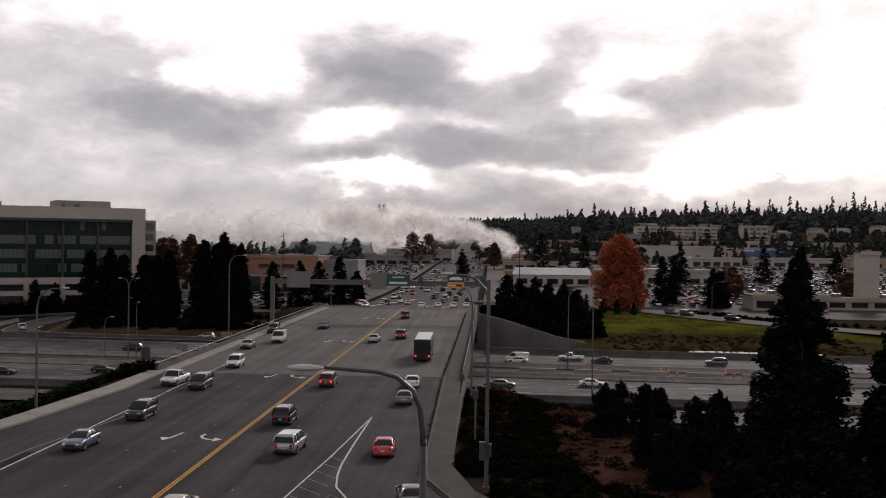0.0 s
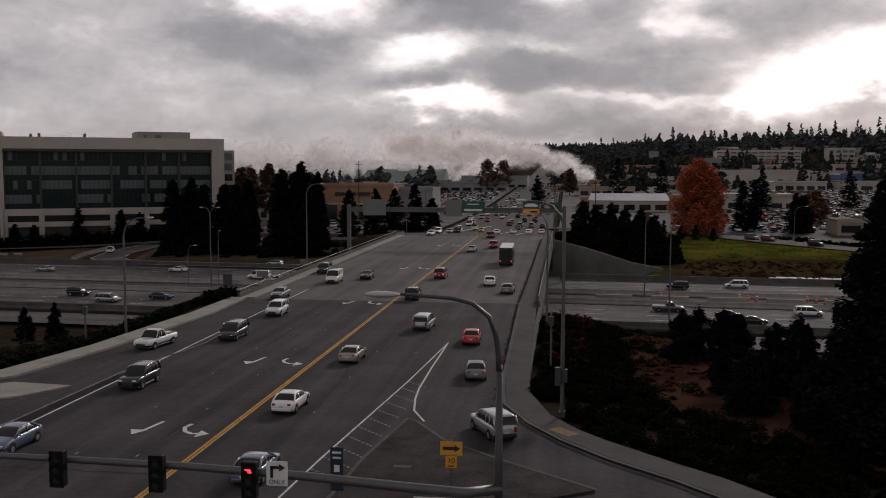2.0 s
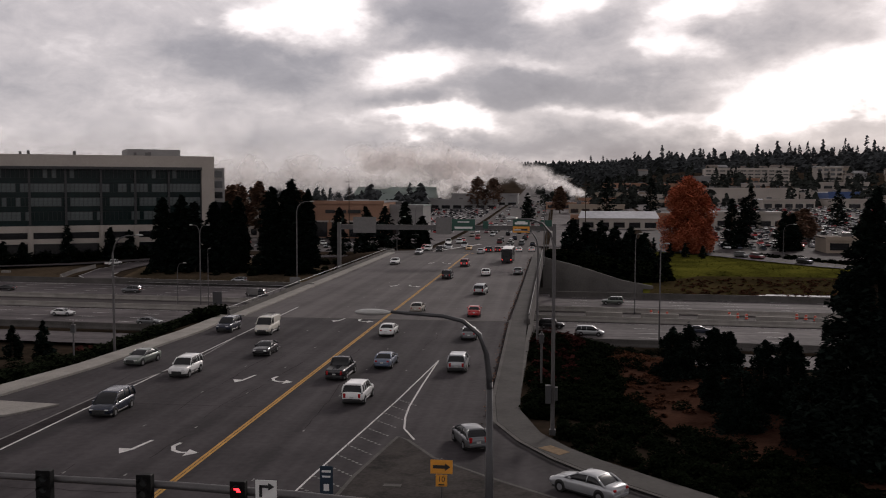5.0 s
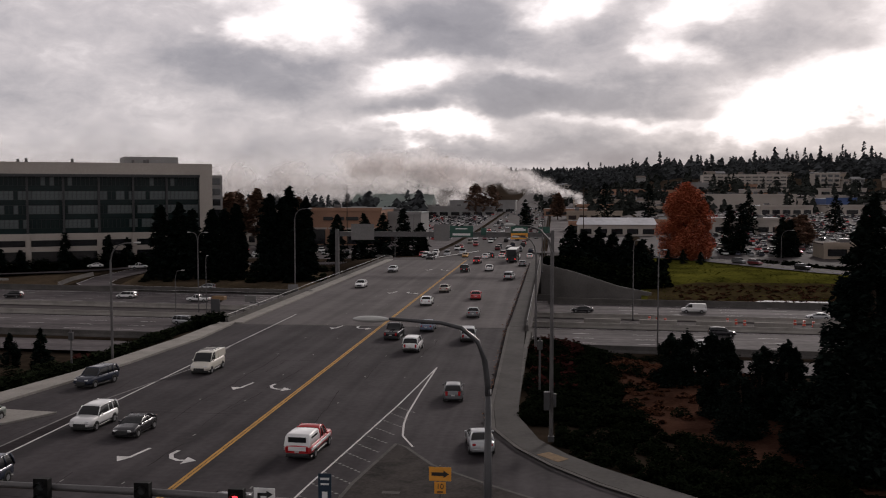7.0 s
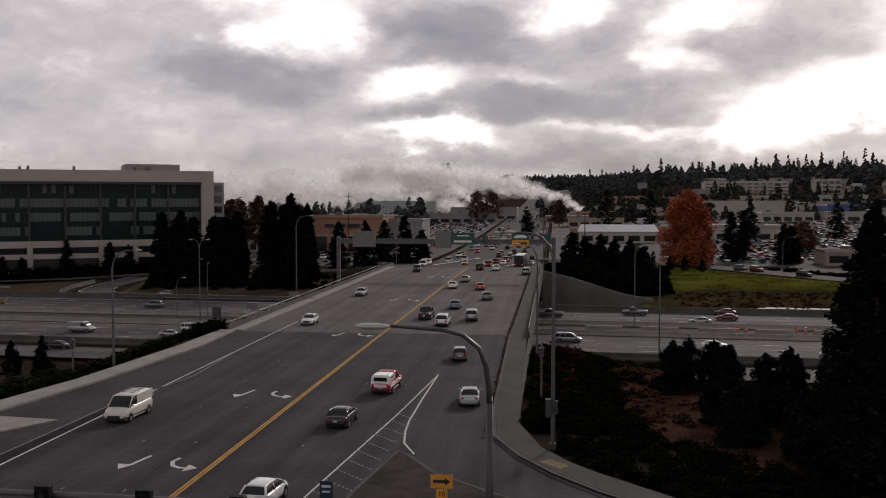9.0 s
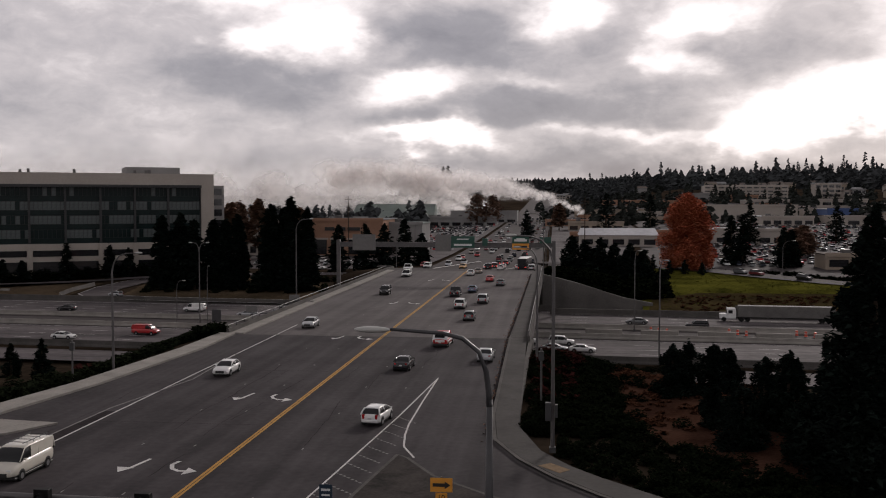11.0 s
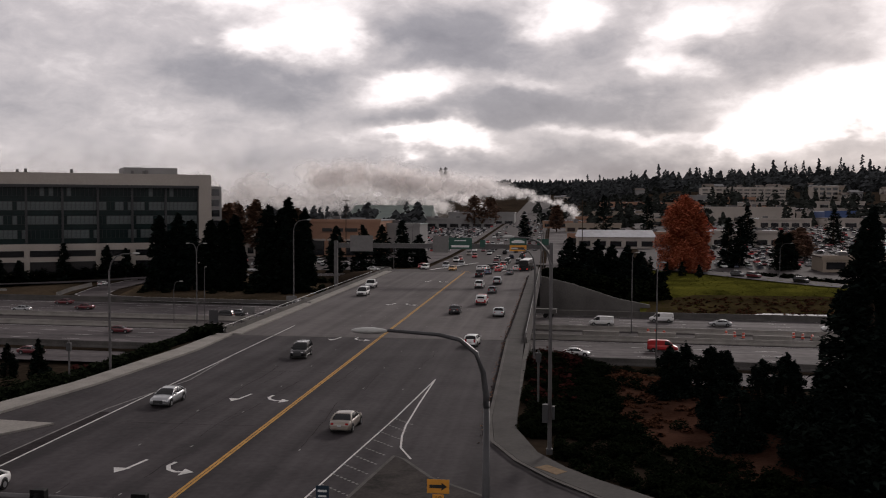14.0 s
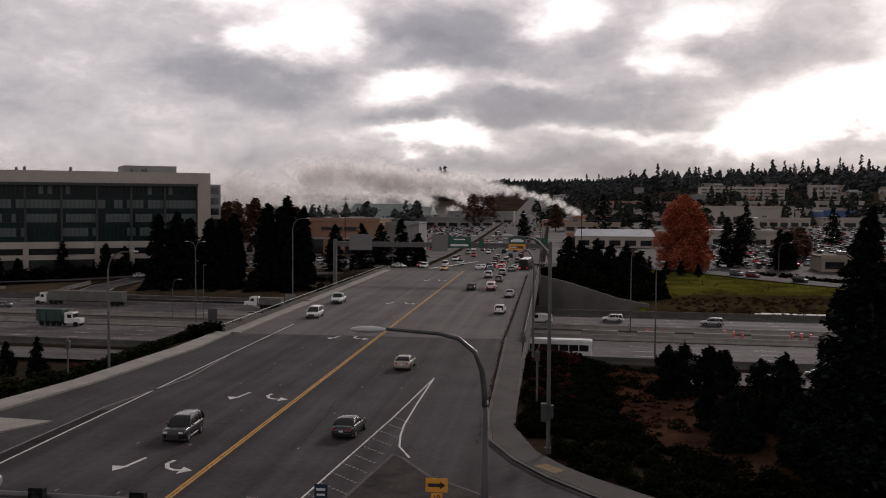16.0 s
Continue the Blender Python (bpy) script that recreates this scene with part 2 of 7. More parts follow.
ROOF_GREY = material("flat_roof_membrane", (0.19, 0.19, 0.195), 0.9, vary=0.25, scale=0.08, fine=0.8)
ROOF_PALE = material("pale_flat_roof", (0.58, 0.58, 0.60), 0.8, vary=0.2, scale=0.06, fine=0.6)
ROOF_GREEN = material("grey_green_metal_roof", (0.12, 0.155, 0.14), 0.6, vary=0.2, scale=0.1, fine=1.0)
ROOF_BROWN = material("brown_shingle_roof", (0.10, 0.08, 0.07), 0.9, vary=0.3, scale=0.3, fine=3.0)
BLUE_PANEL = material("blue_store_panel", (0.035, 0.075, 0.20), 0.6, vary=0.12, scale=0.2)
GLASS_BLUE = material("curtain_wall_glass", (0.008, 0.016, 0.016), 0.2, vary=0.35, scale=0.3, fine=1.5, spec=0.12)
GLASS_BLIND = material("glass_with_blinds", (0.085, 0.10, 0.10), 0.25, vary=0.45, scale=0.16, fine=1.2, spec=0.25)
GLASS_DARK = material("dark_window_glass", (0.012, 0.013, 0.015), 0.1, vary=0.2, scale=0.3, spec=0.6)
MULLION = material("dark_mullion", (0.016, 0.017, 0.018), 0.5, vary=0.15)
CAR_GLASS = material("car_window_glass", (0.010, 0.011, 0.012), 0.26, vary=0.0, spec=0.38)
TYRE = material("tyre_rubber", (0.014, 0.014, 0.014), 0.8, vary=0.1, scale=8.0)
RIM = material("wheel_rim", (0.30, 0.30, 0.31), 0.35, metal=0.7, vary=0.1, scale=8.0)
TRIM = material("black_car_trim", (0.018, 0.018, 0.018), 0.55, vary=0.1, scale=6.0)
HEADLIGHT = material("headlight_lens", (0.62, 0.62, 0.62), 0.12, vary=0.0)
TAIL = material("tail_light_lens", (0.30, 0.010, 0.012), 0.25, vary=0.0)
TAIL_LIT = material("lit_brake_light", (0.9, 0.05, 0.04), 0.3, vary=0.0, emit=0.7)
PLATE = material("licence_plate", (0.45, 0.45, 0.44), 0.5, vary=0.0)
ORANGE_PLASTIC = material("orange_plastic", (0.55, 0.085, 0.05), 0.5, vary=0.15)


def paint(name, colour, rough=0.28, metal=0.0):
    return material(name, colour, rough, metal=metal, vary=0.06, scale=1.2, fine=12.0, coat=0.6 if max(colour) > 0.05 else 0.2)


PAINTS = {
    "white": paint("white_car_paint", (0.66, 0.66, 0.65)), "silver": paint("silver_car_paint", (0.36, 0.37, 0.38), 0.3, 0.5),
    "grey": paint("grey_car_paint", (0.13, 0.135, 0.14), 0.3, 0.4), "black": paint("black_car_paint", (0.012, 0.012, 0.014), 0.22),
    "navy": paint("dark_blue_car_paint", (0.022, 0.028, 0.045), 0.25, 0.2), "blue": paint("slate_blue_car_paint", (0.10, 0.13, 0.19), 0.28, 0.4),
    "red": paint("red_car_paint", (0.42, 0.020, 0.022)), "maroon": paint("maroon_car_paint", (0.12, 0.012, 0.018)),
    "gold": paint("champagne_car_paint", (0.27, 0.235, 0.20), 0.3, 0.4), "green": paint("sage_green_car_paint", (0.13, 0.15, 0.13), 0.3, 0.3),
    "yellow": paint("yellow_taxi_paint", (0.60, 0.30, 0.05)), "purple": paint("plum_grey_car_paint", (0.15, 0.14, 0.17), 0.3, 0.4),
    "cream": paint("cream_car_paint", (0.58, 0.55, 0.48)), "brown": paint("brown_trailer_paint", (0.20, 0.11, 0.04), 0.5), "dkgreen": paint("dark_green_truck_paint", (0.012, 0.040, 0.028), 0.45),
}


# ---- mesh helpers ----
def mesh_of(bm, name, mat, smooth=False):
    me = bpy.data.meshes.new(name)
    bm.to_mesh(me)
    bm.free()
    me.materials.append(mat)
    if smooth:
        for p in me.polygons:
            p.use_smooth = True
    return me


def part(name, bm, mat, parent=None, label="", smooth=False, at=None):
    ob = new(name, mesh_of(bm, name, mat, smooth))
    if parent is not None:
        ob.parent = parent
    if at is not None:
        ob.matrix_basis = at
    if label:
        tagged(ob, label)
    return ob


def thing(name, label, category, at=None, group="", kind=""):
    ob = new(name)
    ob.empty_display_size = 0.3
    if at is not None:
        ob.matrix_basis = at
    return tagged(ob, label, category, group, kind)


def box(bm, x0, x1, y0, y1, z0, z1, bevel=0.0, m=None):
    r = bmesh.ops.create_cube(bm, size=1)
    bmesh.ops.transform(bm, matrix=Matrix.Translation(((x0 + x1) / 2, (y0 + y1) / 2, (z0 + z1) / 2)) @ Matrix.Diagonal((x1 - x0, y1 - y0, z1 - z0, 1)), verts=r["verts"])
    vs = r["verts"]
    if bevel:
        es = {e for v in vs for e in v.link_edges}
        out = bmesh.ops.bevel(bm, geom=list(es), offset=bevel, segments=1, affect="EDGES")
        vs = list({v for f in out["faces"] for v in f.verts} | {v for v in vs if v.is_valid})
    if m is not None:
        bmesh.ops.transform(bm, matrix=m, verts=vs)
    return bm


def boxes(*specs):
    bm = bmesh.new()
    for s in specs:
        box(bm, *s)
    return bm


def tube(bm, points, radii, n=8):
    """A round bar through points, with a radius at each."""
    pts = [Vector(p) for p in points]
    rings = []
    for i, p in enumerate(pts):
        d = (pts[min(i + 1, len(pts) - 1)] - pts[max(i - 1, 0)]).normalized()
        side = d.cross(Vector((0, 0, 1)) if abs(d.z) < 0.95 else Vector((0, 1, 0))).normalized()
        up = side.cross(d)
        r = radii[i] if isinstance(radii, (list, tuple)) else radii
        rings.append([bm.verts.new(p + (side * math.cos(2 * math.pi * k / n) + up * math.sin(2 * math.pi * k / n)) * r) for k in range(n)])
    for a, b in zip(rings, rings[1:]):
        for k in range(n):
            bm.faces.new((a[k], a[(k + 1) % n], b[(k + 1) % n], b[k]))
    bm.faces.new(rings[0][::-1])
    bm.faces.new(rings[-1])
    return bm


def ribbon(bm, line, width, z, thick=0.012):
    """A flat painted strip along points (x, y)."""
    pts = [Vector((p[0], p[1])) for p in line]
    rows = []
    for i, p in enumerate(pts):
        d = (pts[min(i + 1, len(pts) - 1)] - pts[max(i - 1, 0)]).normalized()
        n = Vector((-d.y, d.x)) * width / 2
        zz = z(p.x, p.y) if callable(z) else z
        rows.append((bm.verts.new((p.x + n.x, p.y + n.y, zz + thick)), bm.verts.new((p.x - n.x, p.y - n.y, zz + thick))))
    for a, b in zip(rows, rows[1:]):
        bm.faces.new((a[0], a[1], b[1], b[0]))
    return bm


def slab(bm, outline, z0, z1):
    """A solid of a flat outline (x, y)."""
    low = [bm.verts.new((x, y, z0)) for x, y in outline]
    top = [bm.verts.new((x, y, z1)) for x, y in outline]
    n = len(outline)
    bm.faces.new(top)
    bm.faces.new(low[::-1])
    for i in range(n):
        bm.faces.new((low[i], low[(i + 1) % n], top[(i + 1) % n], top[i]))
    bmesh.ops.recalc_face_normals(bm, faces=bm.faces[:])
    return bm


def text_mesh(words, size, mat, name, parent, at):
    cu = bpy.data.curves.new(name, "FONT")
    cu.body, cu.size, cu.align_x, cu.align_y, cu.extrude = words, size, "CENTER", "CENTER", 0.004
    tmp = bpy.data.objects.new(name, cu)
    scene.collection.objects.link(tmp)
    dg = bpy.context.evaluated_depsgraph_get()
    me = bpy.data.meshes.new_from_object(tmp.evaluated_get(dg))
    bpy.data.objects.remove(tmp)
    me.materials.clear()
    me.materials.append(mat)
    ob = new(name, me)
    ob.parent = parent
    ob.matrix_basis = at
    return ob


# ---- ground ----
def smooth(a, b, v):
    t = min(1.0, max(0.0, (v - a) / (b - a)))
    return t * t * (3 - 2 * t)


def table(v, xs, zs):
    return float(np.interp(v, xs, zs))


def road_z(y):
    """Height of the street's surface along its length."""
    return table(y, (-400, 212, 262, 330, 450, 700, 1000, 1500, 2200), (0, 0, -2.4, -3.0, -2.6, 1.0, 9.0, 24, 45))


def far_z(x, y):
    a = x / max(y, 1.0)
    ys = (200, 300, 420, 700, 1000, 1500, 2000, 2600, 4800)
    mid = table(y, ys, (-4.4, -3.6, -3.2, 0.2, 8, 22, 38, 52, 60))
    right = table(y, ys, (-5.0, -4.0, -3.0, 8, 27, 40, 46, 50, 60))
    left = table(y, ys, (-4.6, -3.8, -3.2, -2, 1, 8, 18, 30, 50))
    w = smooth(-0.01, 0.13, a)
    v = smooth(0.05, 0.22, -a)
    z = mid * (1 - w) + right * w
    return z * (1 - v) + left * v


FW = -6.5   # freeway level
SKEW = 0.075


def ground_z(x, y):
    yy = y + SKEW * x
    corridor = smooth(-46, -41, x) * (1 - smooth(-3.4, -2.2, x))
    # bank on the near side of the freeway
    start = table(x, (0, 22), (95, 57))
    bank = -6.75 * smooth(start, 130 if x < 16 else 124, y)
    if x < -20:
        bank = -6.75 * (0.30 * smooth(66, 84, y) + 0.70 * smooth(84, 118, y))
    wall = 0.0 if y < 111 else (-6.75 if y < 206 else road_z(y) - 0.25)
    if yy < (122 if x < -20 else 130):
        side = bank
    elif yy < 196:
        side = -6.75
    else:
        f = far_z(x, y)
        side = -6.75 + (f + 6.75) * smooth(196, 232, yy)
        if -50 < x < 40 and 200 < y < 330:
            shoulder = (1 - smooth(-3, 24, x)) * smooth(-62, -44, x) * smooth(203, 216, y)
            side = max(side, side + (road_z(y) - 0.4 - side) * shoulder)
    if y < 60:
        return -0.25
    if y > 206:
        wall = road_z(y) - 0.25
        corridor = smooth(-50, -42, x) * (1 - smooth(-2, 6, x))
    return side + (wall - side) * corridor - (0.25 if yy < 122 else 0.0)


def build_ground():
    ys = list(np.arange(-160, 300, 3.0)) + list(np.arange(300, 700, 12.0)) + list(np.arange(700, 2000, 45.0)) + [2000, 2150, 2350, 2600, 3000, 3600, 4700]
    us = [0.3 * u + 0.7 * u ** 3 for u in np.linspace(-1, 1, 241)]
    verts, faces = [], []
    for y in ys:
        half = 620 + max(0.0, y) * 0.55
        for u in us:
            x = half * u
            verts.append((x, y, ground_z(x, y)))
    n = len(us)
    for j in range(len(ys) - 1):
        for i in range(n - 1):
            a = j * n + i
            faces.append((a, a + 1, a + n + 1, a + n))
    me = bpy.data.meshes.new("ground")
    me.from_pydata(verts, [], faces)
    me.materials.append(EARTH)
    for p in me.polygons:
        p.use_smooth = True
    tagged(new("ground", me), "dark brown soil and verge ground sheet", "ground", kind="structure")


def structure(name, bm, mat, label, category):
    return tagged(part(name, bm, mat), label, category, kind="structure")


def patch(name, outline, z, mat, label, category, cell=4.0):
    """A thin sheet that follows a height, inside a convex outline (x, y)."""
    bm = bmesh.new()
    xs, ys = [p[0] for p in outline], [p[1] for p in outline]
    nx, ny = max(2, int((max(xs) - min(xs)) / cell)), max(2, int((max(ys) - min(ys)) / cell))
    bmesh.ops.create_grid(bm, x_segments=nx, y_segments=ny, size=0.5)
    bmesh.ops.transform(bm, matrix=Matrix.Translation(((min(xs) + max(xs)) / 2, (min(ys) + max(ys)) / 2, 0)) @ Matrix.Diagonal((max(xs) - min(xs), max(ys) - min(ys), 1, 1)), verts=bm.verts[:])
    n = len(outline)
    for i in range(n):
        (ax, ay), (bx, by) = outline[i], outline[(i + 1) % n]
        no = Vector((by - ay, -(bx - ax), 0)).normalized()
        bmesh.ops.bisect_plane(bm, geom=bm.verts[:] + bm.edges[:] + bm.faces[:], plane_co=(ax, ay, 0), plane_no=no, clear_outer=True)
    for v in bm.verts:
        v.co.z = z(v.co.x, v.co.y)
    return structure(name, bm, mat, label, category)


build_ground()

# street, bridge and freeway
structure("road", slab(bmesh.new(), [(-60, -150), (40, -150), (40, 18), (26, 27), (17, 34), (11, 40), (7.2, 44.3), (5.4, 46.5), (2.4, 49.5), (0, 52.6), (-2.0, 56), (-3.7, 60.4), (-4.2, 67), (-4.7, 107), (-36.6, 107), (-36.2, 95), (-37.6, 76), (-39.4, 64), (-46, 57), (-60, 52)], -0.5, 0.0), ASPHALT, "dark grey asphalt street with worn wheel tracks", "road")
structure("bridge_deck", slab(bmesh.new(), [(-38.2, 107), (-2.6, 107), (-2.6, 212), (-38.2, 212)], -1.3, -0.004), DECK, "pale grey concrete deck of a road bridge", "bridge")
bm = bmesh.new()
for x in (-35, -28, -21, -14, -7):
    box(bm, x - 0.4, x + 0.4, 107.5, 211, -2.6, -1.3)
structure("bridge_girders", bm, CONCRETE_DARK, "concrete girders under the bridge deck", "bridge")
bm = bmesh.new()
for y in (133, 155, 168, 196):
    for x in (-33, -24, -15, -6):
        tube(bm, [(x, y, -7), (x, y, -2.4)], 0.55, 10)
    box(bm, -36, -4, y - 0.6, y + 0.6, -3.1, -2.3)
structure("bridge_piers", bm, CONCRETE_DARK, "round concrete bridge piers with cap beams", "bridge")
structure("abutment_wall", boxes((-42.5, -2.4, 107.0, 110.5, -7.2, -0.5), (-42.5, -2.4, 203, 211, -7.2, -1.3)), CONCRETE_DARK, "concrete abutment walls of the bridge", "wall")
bm = bmesh.new()
prof = [(212, 0)] + [(y, road_z(y)) for y in (222, 234, 246, 262, 290, 330, 390, 450, 575, 700, 850, 1000, 1250, 1500, 1850, 2200)]
prev = None
for y, z in prof:
    cur = (bm.verts.new((-40 if y < 240 else -34, y, z)), bm.verts.new((-2.5 if y < 262 else -4, y, z)))
    if prev:
        bm.faces.new((prev[0], prev[1], cur[1], cur[0]))
    prev = cur
structure("road_beyond", bm, ASPHALT_OLD, "grey asphalt street running on past the bridge", "road")


def fw_line(y0, x0=-600, x1=600, step=30):
    return [(x, y0 - SKEW * x) for x in np.arange(x0, x1 + 1, step)]


def fw_band(name, y0, y1, mat, z, label):
    bm = bmesh.new()
    a, b = fw_line(y0), fw_line(y1)
    rows = [(bm.verts.new((*p, z)), bm.verts.new((*q, z))) for p, q in zip(a, b)]
    for r, s in zip(rows, rows[1:]):
        bm.faces.new((r[0], s[0], s[1], r[1]))
    return structure(name, bm, mat, label, "road")


fw_band("freeway_southbound", 132.5, 153.5, FREEWAY, FW, "pale grey concrete freeway lanes")
fw_band("freeway_median", 153.5, 167.5, ASPHALT_OLD, FW - 0.01, "dark asphalt freeway median under repair")
fw_band("freeway_northbound", 167.5, 192.5, FREEWAY, FW, "pale grey concrete freeway lanes")
for x0, x1 in ((-600, -54), (16, 600)):
    structure("freeway_ramp", ribbon(bmesh.new(), [(x, 123.5 - SKEW * x) for x in np.linspace(x0, x1, 24)], 9.0, FW + 0.02), FREEWAY, "concrete slip road beside the freeway", "road")


def barrier(name, line, z, height, label, mat=CONCRETE, base=0.6, top=0.2):
    """A concrete barrier wall with a wide foot along points (x, y)."""
    bm = bmesh.new()
    prev = None
    pts = [Vector(p) for p in line]
    for i, p in enumerate(pts):
        d = (pts[min(i + 1, len(pts) - 1)] - pts[max(i - 1, 0)]).normalized()
        n = Vector((-d.y, d.x))
        zz = z(p.x, p.y) if callable(z) else z
        sec = [(-base / 2, 0), (-base / 2, 0.12), (-top / 2 - 0.04, 0.4), (-top / 2, height), (top / 2, height), (top / 2 + 0.04, 0.4), (base / 2, 0.12), (base / 2, 0)]
        ring = [bm.verts.new((p.x + n.x * o, p.y + n.y * o, zz + h)) for o, h in sec]
        if prev:
            for k in range(len(sec) - 1):
                bm.faces.new((prev[k], prev[k + 1], ring[k + 1], ring[k]))
        else:
            bm.faces.new(ring)
        prev = ring
    bm.faces.new(prev[::-1])
    bmesh.ops.recalc_face_normals(bm, faces=bm.faces[:])
    return structure(name, bm, mat, label, "barrier")


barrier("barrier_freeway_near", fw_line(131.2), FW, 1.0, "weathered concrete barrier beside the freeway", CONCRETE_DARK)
barrier("barrier_median_south", fw_line(154.5), FW, 0.85, "pale concrete median barrier of the freeway")
barrier("barrier_median_north", fw_line(166.5), FW, 0.85, "pale concrete median barrier of the freeway")
barrier("barrier_freeway_far", fw_line(194, -600, 0), FW - 0.1, 1.1, "dark stained retaining wall beyond the freeway", CONCRETE_DARK, 0.8, 0.5)
barrier("barrier_freeway_exit", fw_line(187.4, -1, 599), FW - 0.1, 1.25, "dark stained concrete barrier beside the freeway", CONCRETE_DARK, 0.6, 0.3)

# bridge edges
bl = [(-37.6, y) for y in (107, 130, 160, 190, 212)] + [(-38.2, 225), (-40.5, 236), (-45, 243)]
barrier("parapet_left", bl, lambda x, y: -0.02 if y < 213 else road_z(y), 0.6, "dark weathered concrete parapet of the bridge", CONCRETE_DARK, 0.45, 0.22)
structure("kerb_strip_left", slab(bmesh.new(), [(-37.35, 107.1), (-35.75, 107.1), (-35.75, 212), (-37.35, 212)], -0.02, 0.14), CONCRETE, "pale concrete walkway along the parapet", "pavement")
structure("bridge_pavement", slab(bmesh.new(), [(-4.9, 107), (-3.15, 107), (-3.15, 212), (-4.9, 212)], -0.02, 0.16), PAVEMENT, "pale concrete pavement along the bridge", "pavement")
structure("pavement_right", slab(bmesh.new(), [(-4.85, 106.98), (-4.15, 67), (-3.6, 60.5), (-1.9, 56.1), (0.1, 52.7), (2.5, 49.6), (5.5, 46.6), (7.3, 44.4), (11.1, 40.1), (17.1, 34.1), (26, 27.1), (27.2, 28.3), (18.5, 35.2), (12.5, 41.1), (9.5, 44.7), (7.8, 47.0), (5.2, 49.7), (2.5, 52.7), (0.9, 54.8), (-0.8, 58), (-2.3, 64), (-2.5, 72), (-3.1, 106.98)], -0.3, 0.15), PAVEMENT, "concrete pavement curving round the corner", "pavement")
structure("kerb_right", ribbon(bmesh.new(), [(-4.95, 107), (-4.30, 67), (-3.75, 60.4), (-2.05, 55.95), (-0.05, 52.5), (2.35, 49.4), (5.35, 46.4), (7.15, 44.2), (10.95, 39.9), (16.9, 33.9), (26, 26.9)], 0.26, 0.13, 0.05), CONCRETE_DARK, "grey concrete kerb", "kerb")
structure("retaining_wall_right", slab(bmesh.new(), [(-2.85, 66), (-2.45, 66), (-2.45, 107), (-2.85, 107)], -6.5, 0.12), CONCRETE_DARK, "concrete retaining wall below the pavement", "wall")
structure("pavement_left", slab(bmesh.new(), [(-36.7, 107), (-36.3, 95), (-37.7, 76), (-39.5, 64), (-46, 57), (-60, 52), (-60, 54.5), (-47, 59.5), (-41.6, 66), (-39.9, 76), (-38.6, 95), (-38.6, 107)], -0.4, 0.15), CONCRETE, "pale concrete pavement beside the street", "pavement")
bm = bmesh.new()
barrier("parapet_right", [(-2.85, y) for y in (104, 120, 150, 180, 212)], -0.05, 0.80, "grey concrete parapet of the bridge", CONCRETE_DARK, 0.4, 0.25)
lrail = thing("bridge_railing", "dark steel pipe railing on the weathered parapet", "railing", pose(-37.6, 0, 0))
part("rail", tube(bmesh.new(), [(0, 107, 1.0), (0, 212, 1.0)], 0.045, 6), METAL_DARK, lrail)
lpost_me = mesh_of(tube(bmesh.new(), [(0, 0, 0.5), (0, 0, 1.0)], 0.04, 6), "rail_post", METAL_DARK)
for k in range(36):
    o = new("rail_post", lpost_me)
    o.parent = lrail
    o.matrix_basis = pose(0, 107 + 3 * k, 0)
rail = thing("bridge_railing", "dull steel pipe railing along the bridge parapet", "railing", pose(-2.85, 0, 0))
part("rail", tube(bmesh.new(), [(0, 104, 1.25), (0, 212, 1.25)], 0.045, 6), METAL_GREY, rail)
post_me = mesh_of(tube(bmesh.new(), [(0, 0, 0.7), (0, 0, 1.25)], 0.04, 6), "rail_post", METAL_GREY)
for k in range(37):
    o = new("rail_post", post_me)
    o.parent = rail
    o.matrix_basis = pose(0, 104 + 3 * k, 0)
# wing wall of the far abutment
bm = bmesh.new()
pts = [(-2.6, -7), (19.5, -7), (19.5, -5.0), (13.5, -4.0), (4.0, -1.2), (-2.6, 0.3)]
lo = [bm.verts.new((x, 200.5 - 0.22 * (x + 2.6), z)) for x, z in pts]
hi = [bm.verts.new((x, 201.3 - 0.22 * (x + 2.6), z)) for x, z in pts]
bm.faces.new(lo)
bm.faces.new(hi[::-1])
for i in range(6):
    bm.faces.new((lo[i], hi[i], hi[(i + 1) % 6], lo[(i + 1) % 6]))
bmesh.ops.recalc_face_normals(bm, faces=bm.faces[:])
structure("wing_wall", bm, WALL_GREY, "sloping grey concrete wing wall of the bridge abutment", "wall")

# ground patches and ramps
def over(dz):
    return lambda x, y: ground_z(x, y) + dz


def bank_z(x, y):
    return max(ground_z(x, y), -6.6 + 2.9 * smooth(188, 222, y + SKEW * x)) + 0.45


patch("grass_bank", [(17, 189.5), (58, 186.4), (58, 237), (44, 261), (24, 278)], bank_z, GRASS, "green and yellowing grass bank", "grass", 3.0)
patch("grass_bank_end", [(58, 186.4), (150, 179.5), (150, 188), (58, 230)], bank_z, GRASS, "green and yellowing grass bank beside the slip road", "grass", 3.0)
# glossy sheet added to make a pale strip here by mirroring the sky
patch("water", [(37, 187.6), (64, 185.6), (64, 188.8), (40, 190.6)], lambda x, y: bank_z(x, y) + 0.22, GLOSSY_SHEET, "glossy strip mirroring the sky at the foot of the bank", "water", 3.0)
patch("scrub_strip", [(18, 189.6), (110, 182.6), (110, 187), (62, 207), (30, 208), (20, 202)], lambda x, y: bank_z(x, y) + 0.07, SCRUB, "brown scrubby grass at the foot of the bank", "grass", 3.0)
patch("mulch_bank", [(4.5, 70), (9, 56), (16, 50), (28, 50), (26, 108), (13, 122), (6, 118)], over(0.10), BARK_MULCH, "reddish brown bark mulch and dead bracken bank", "ground", 3.0)
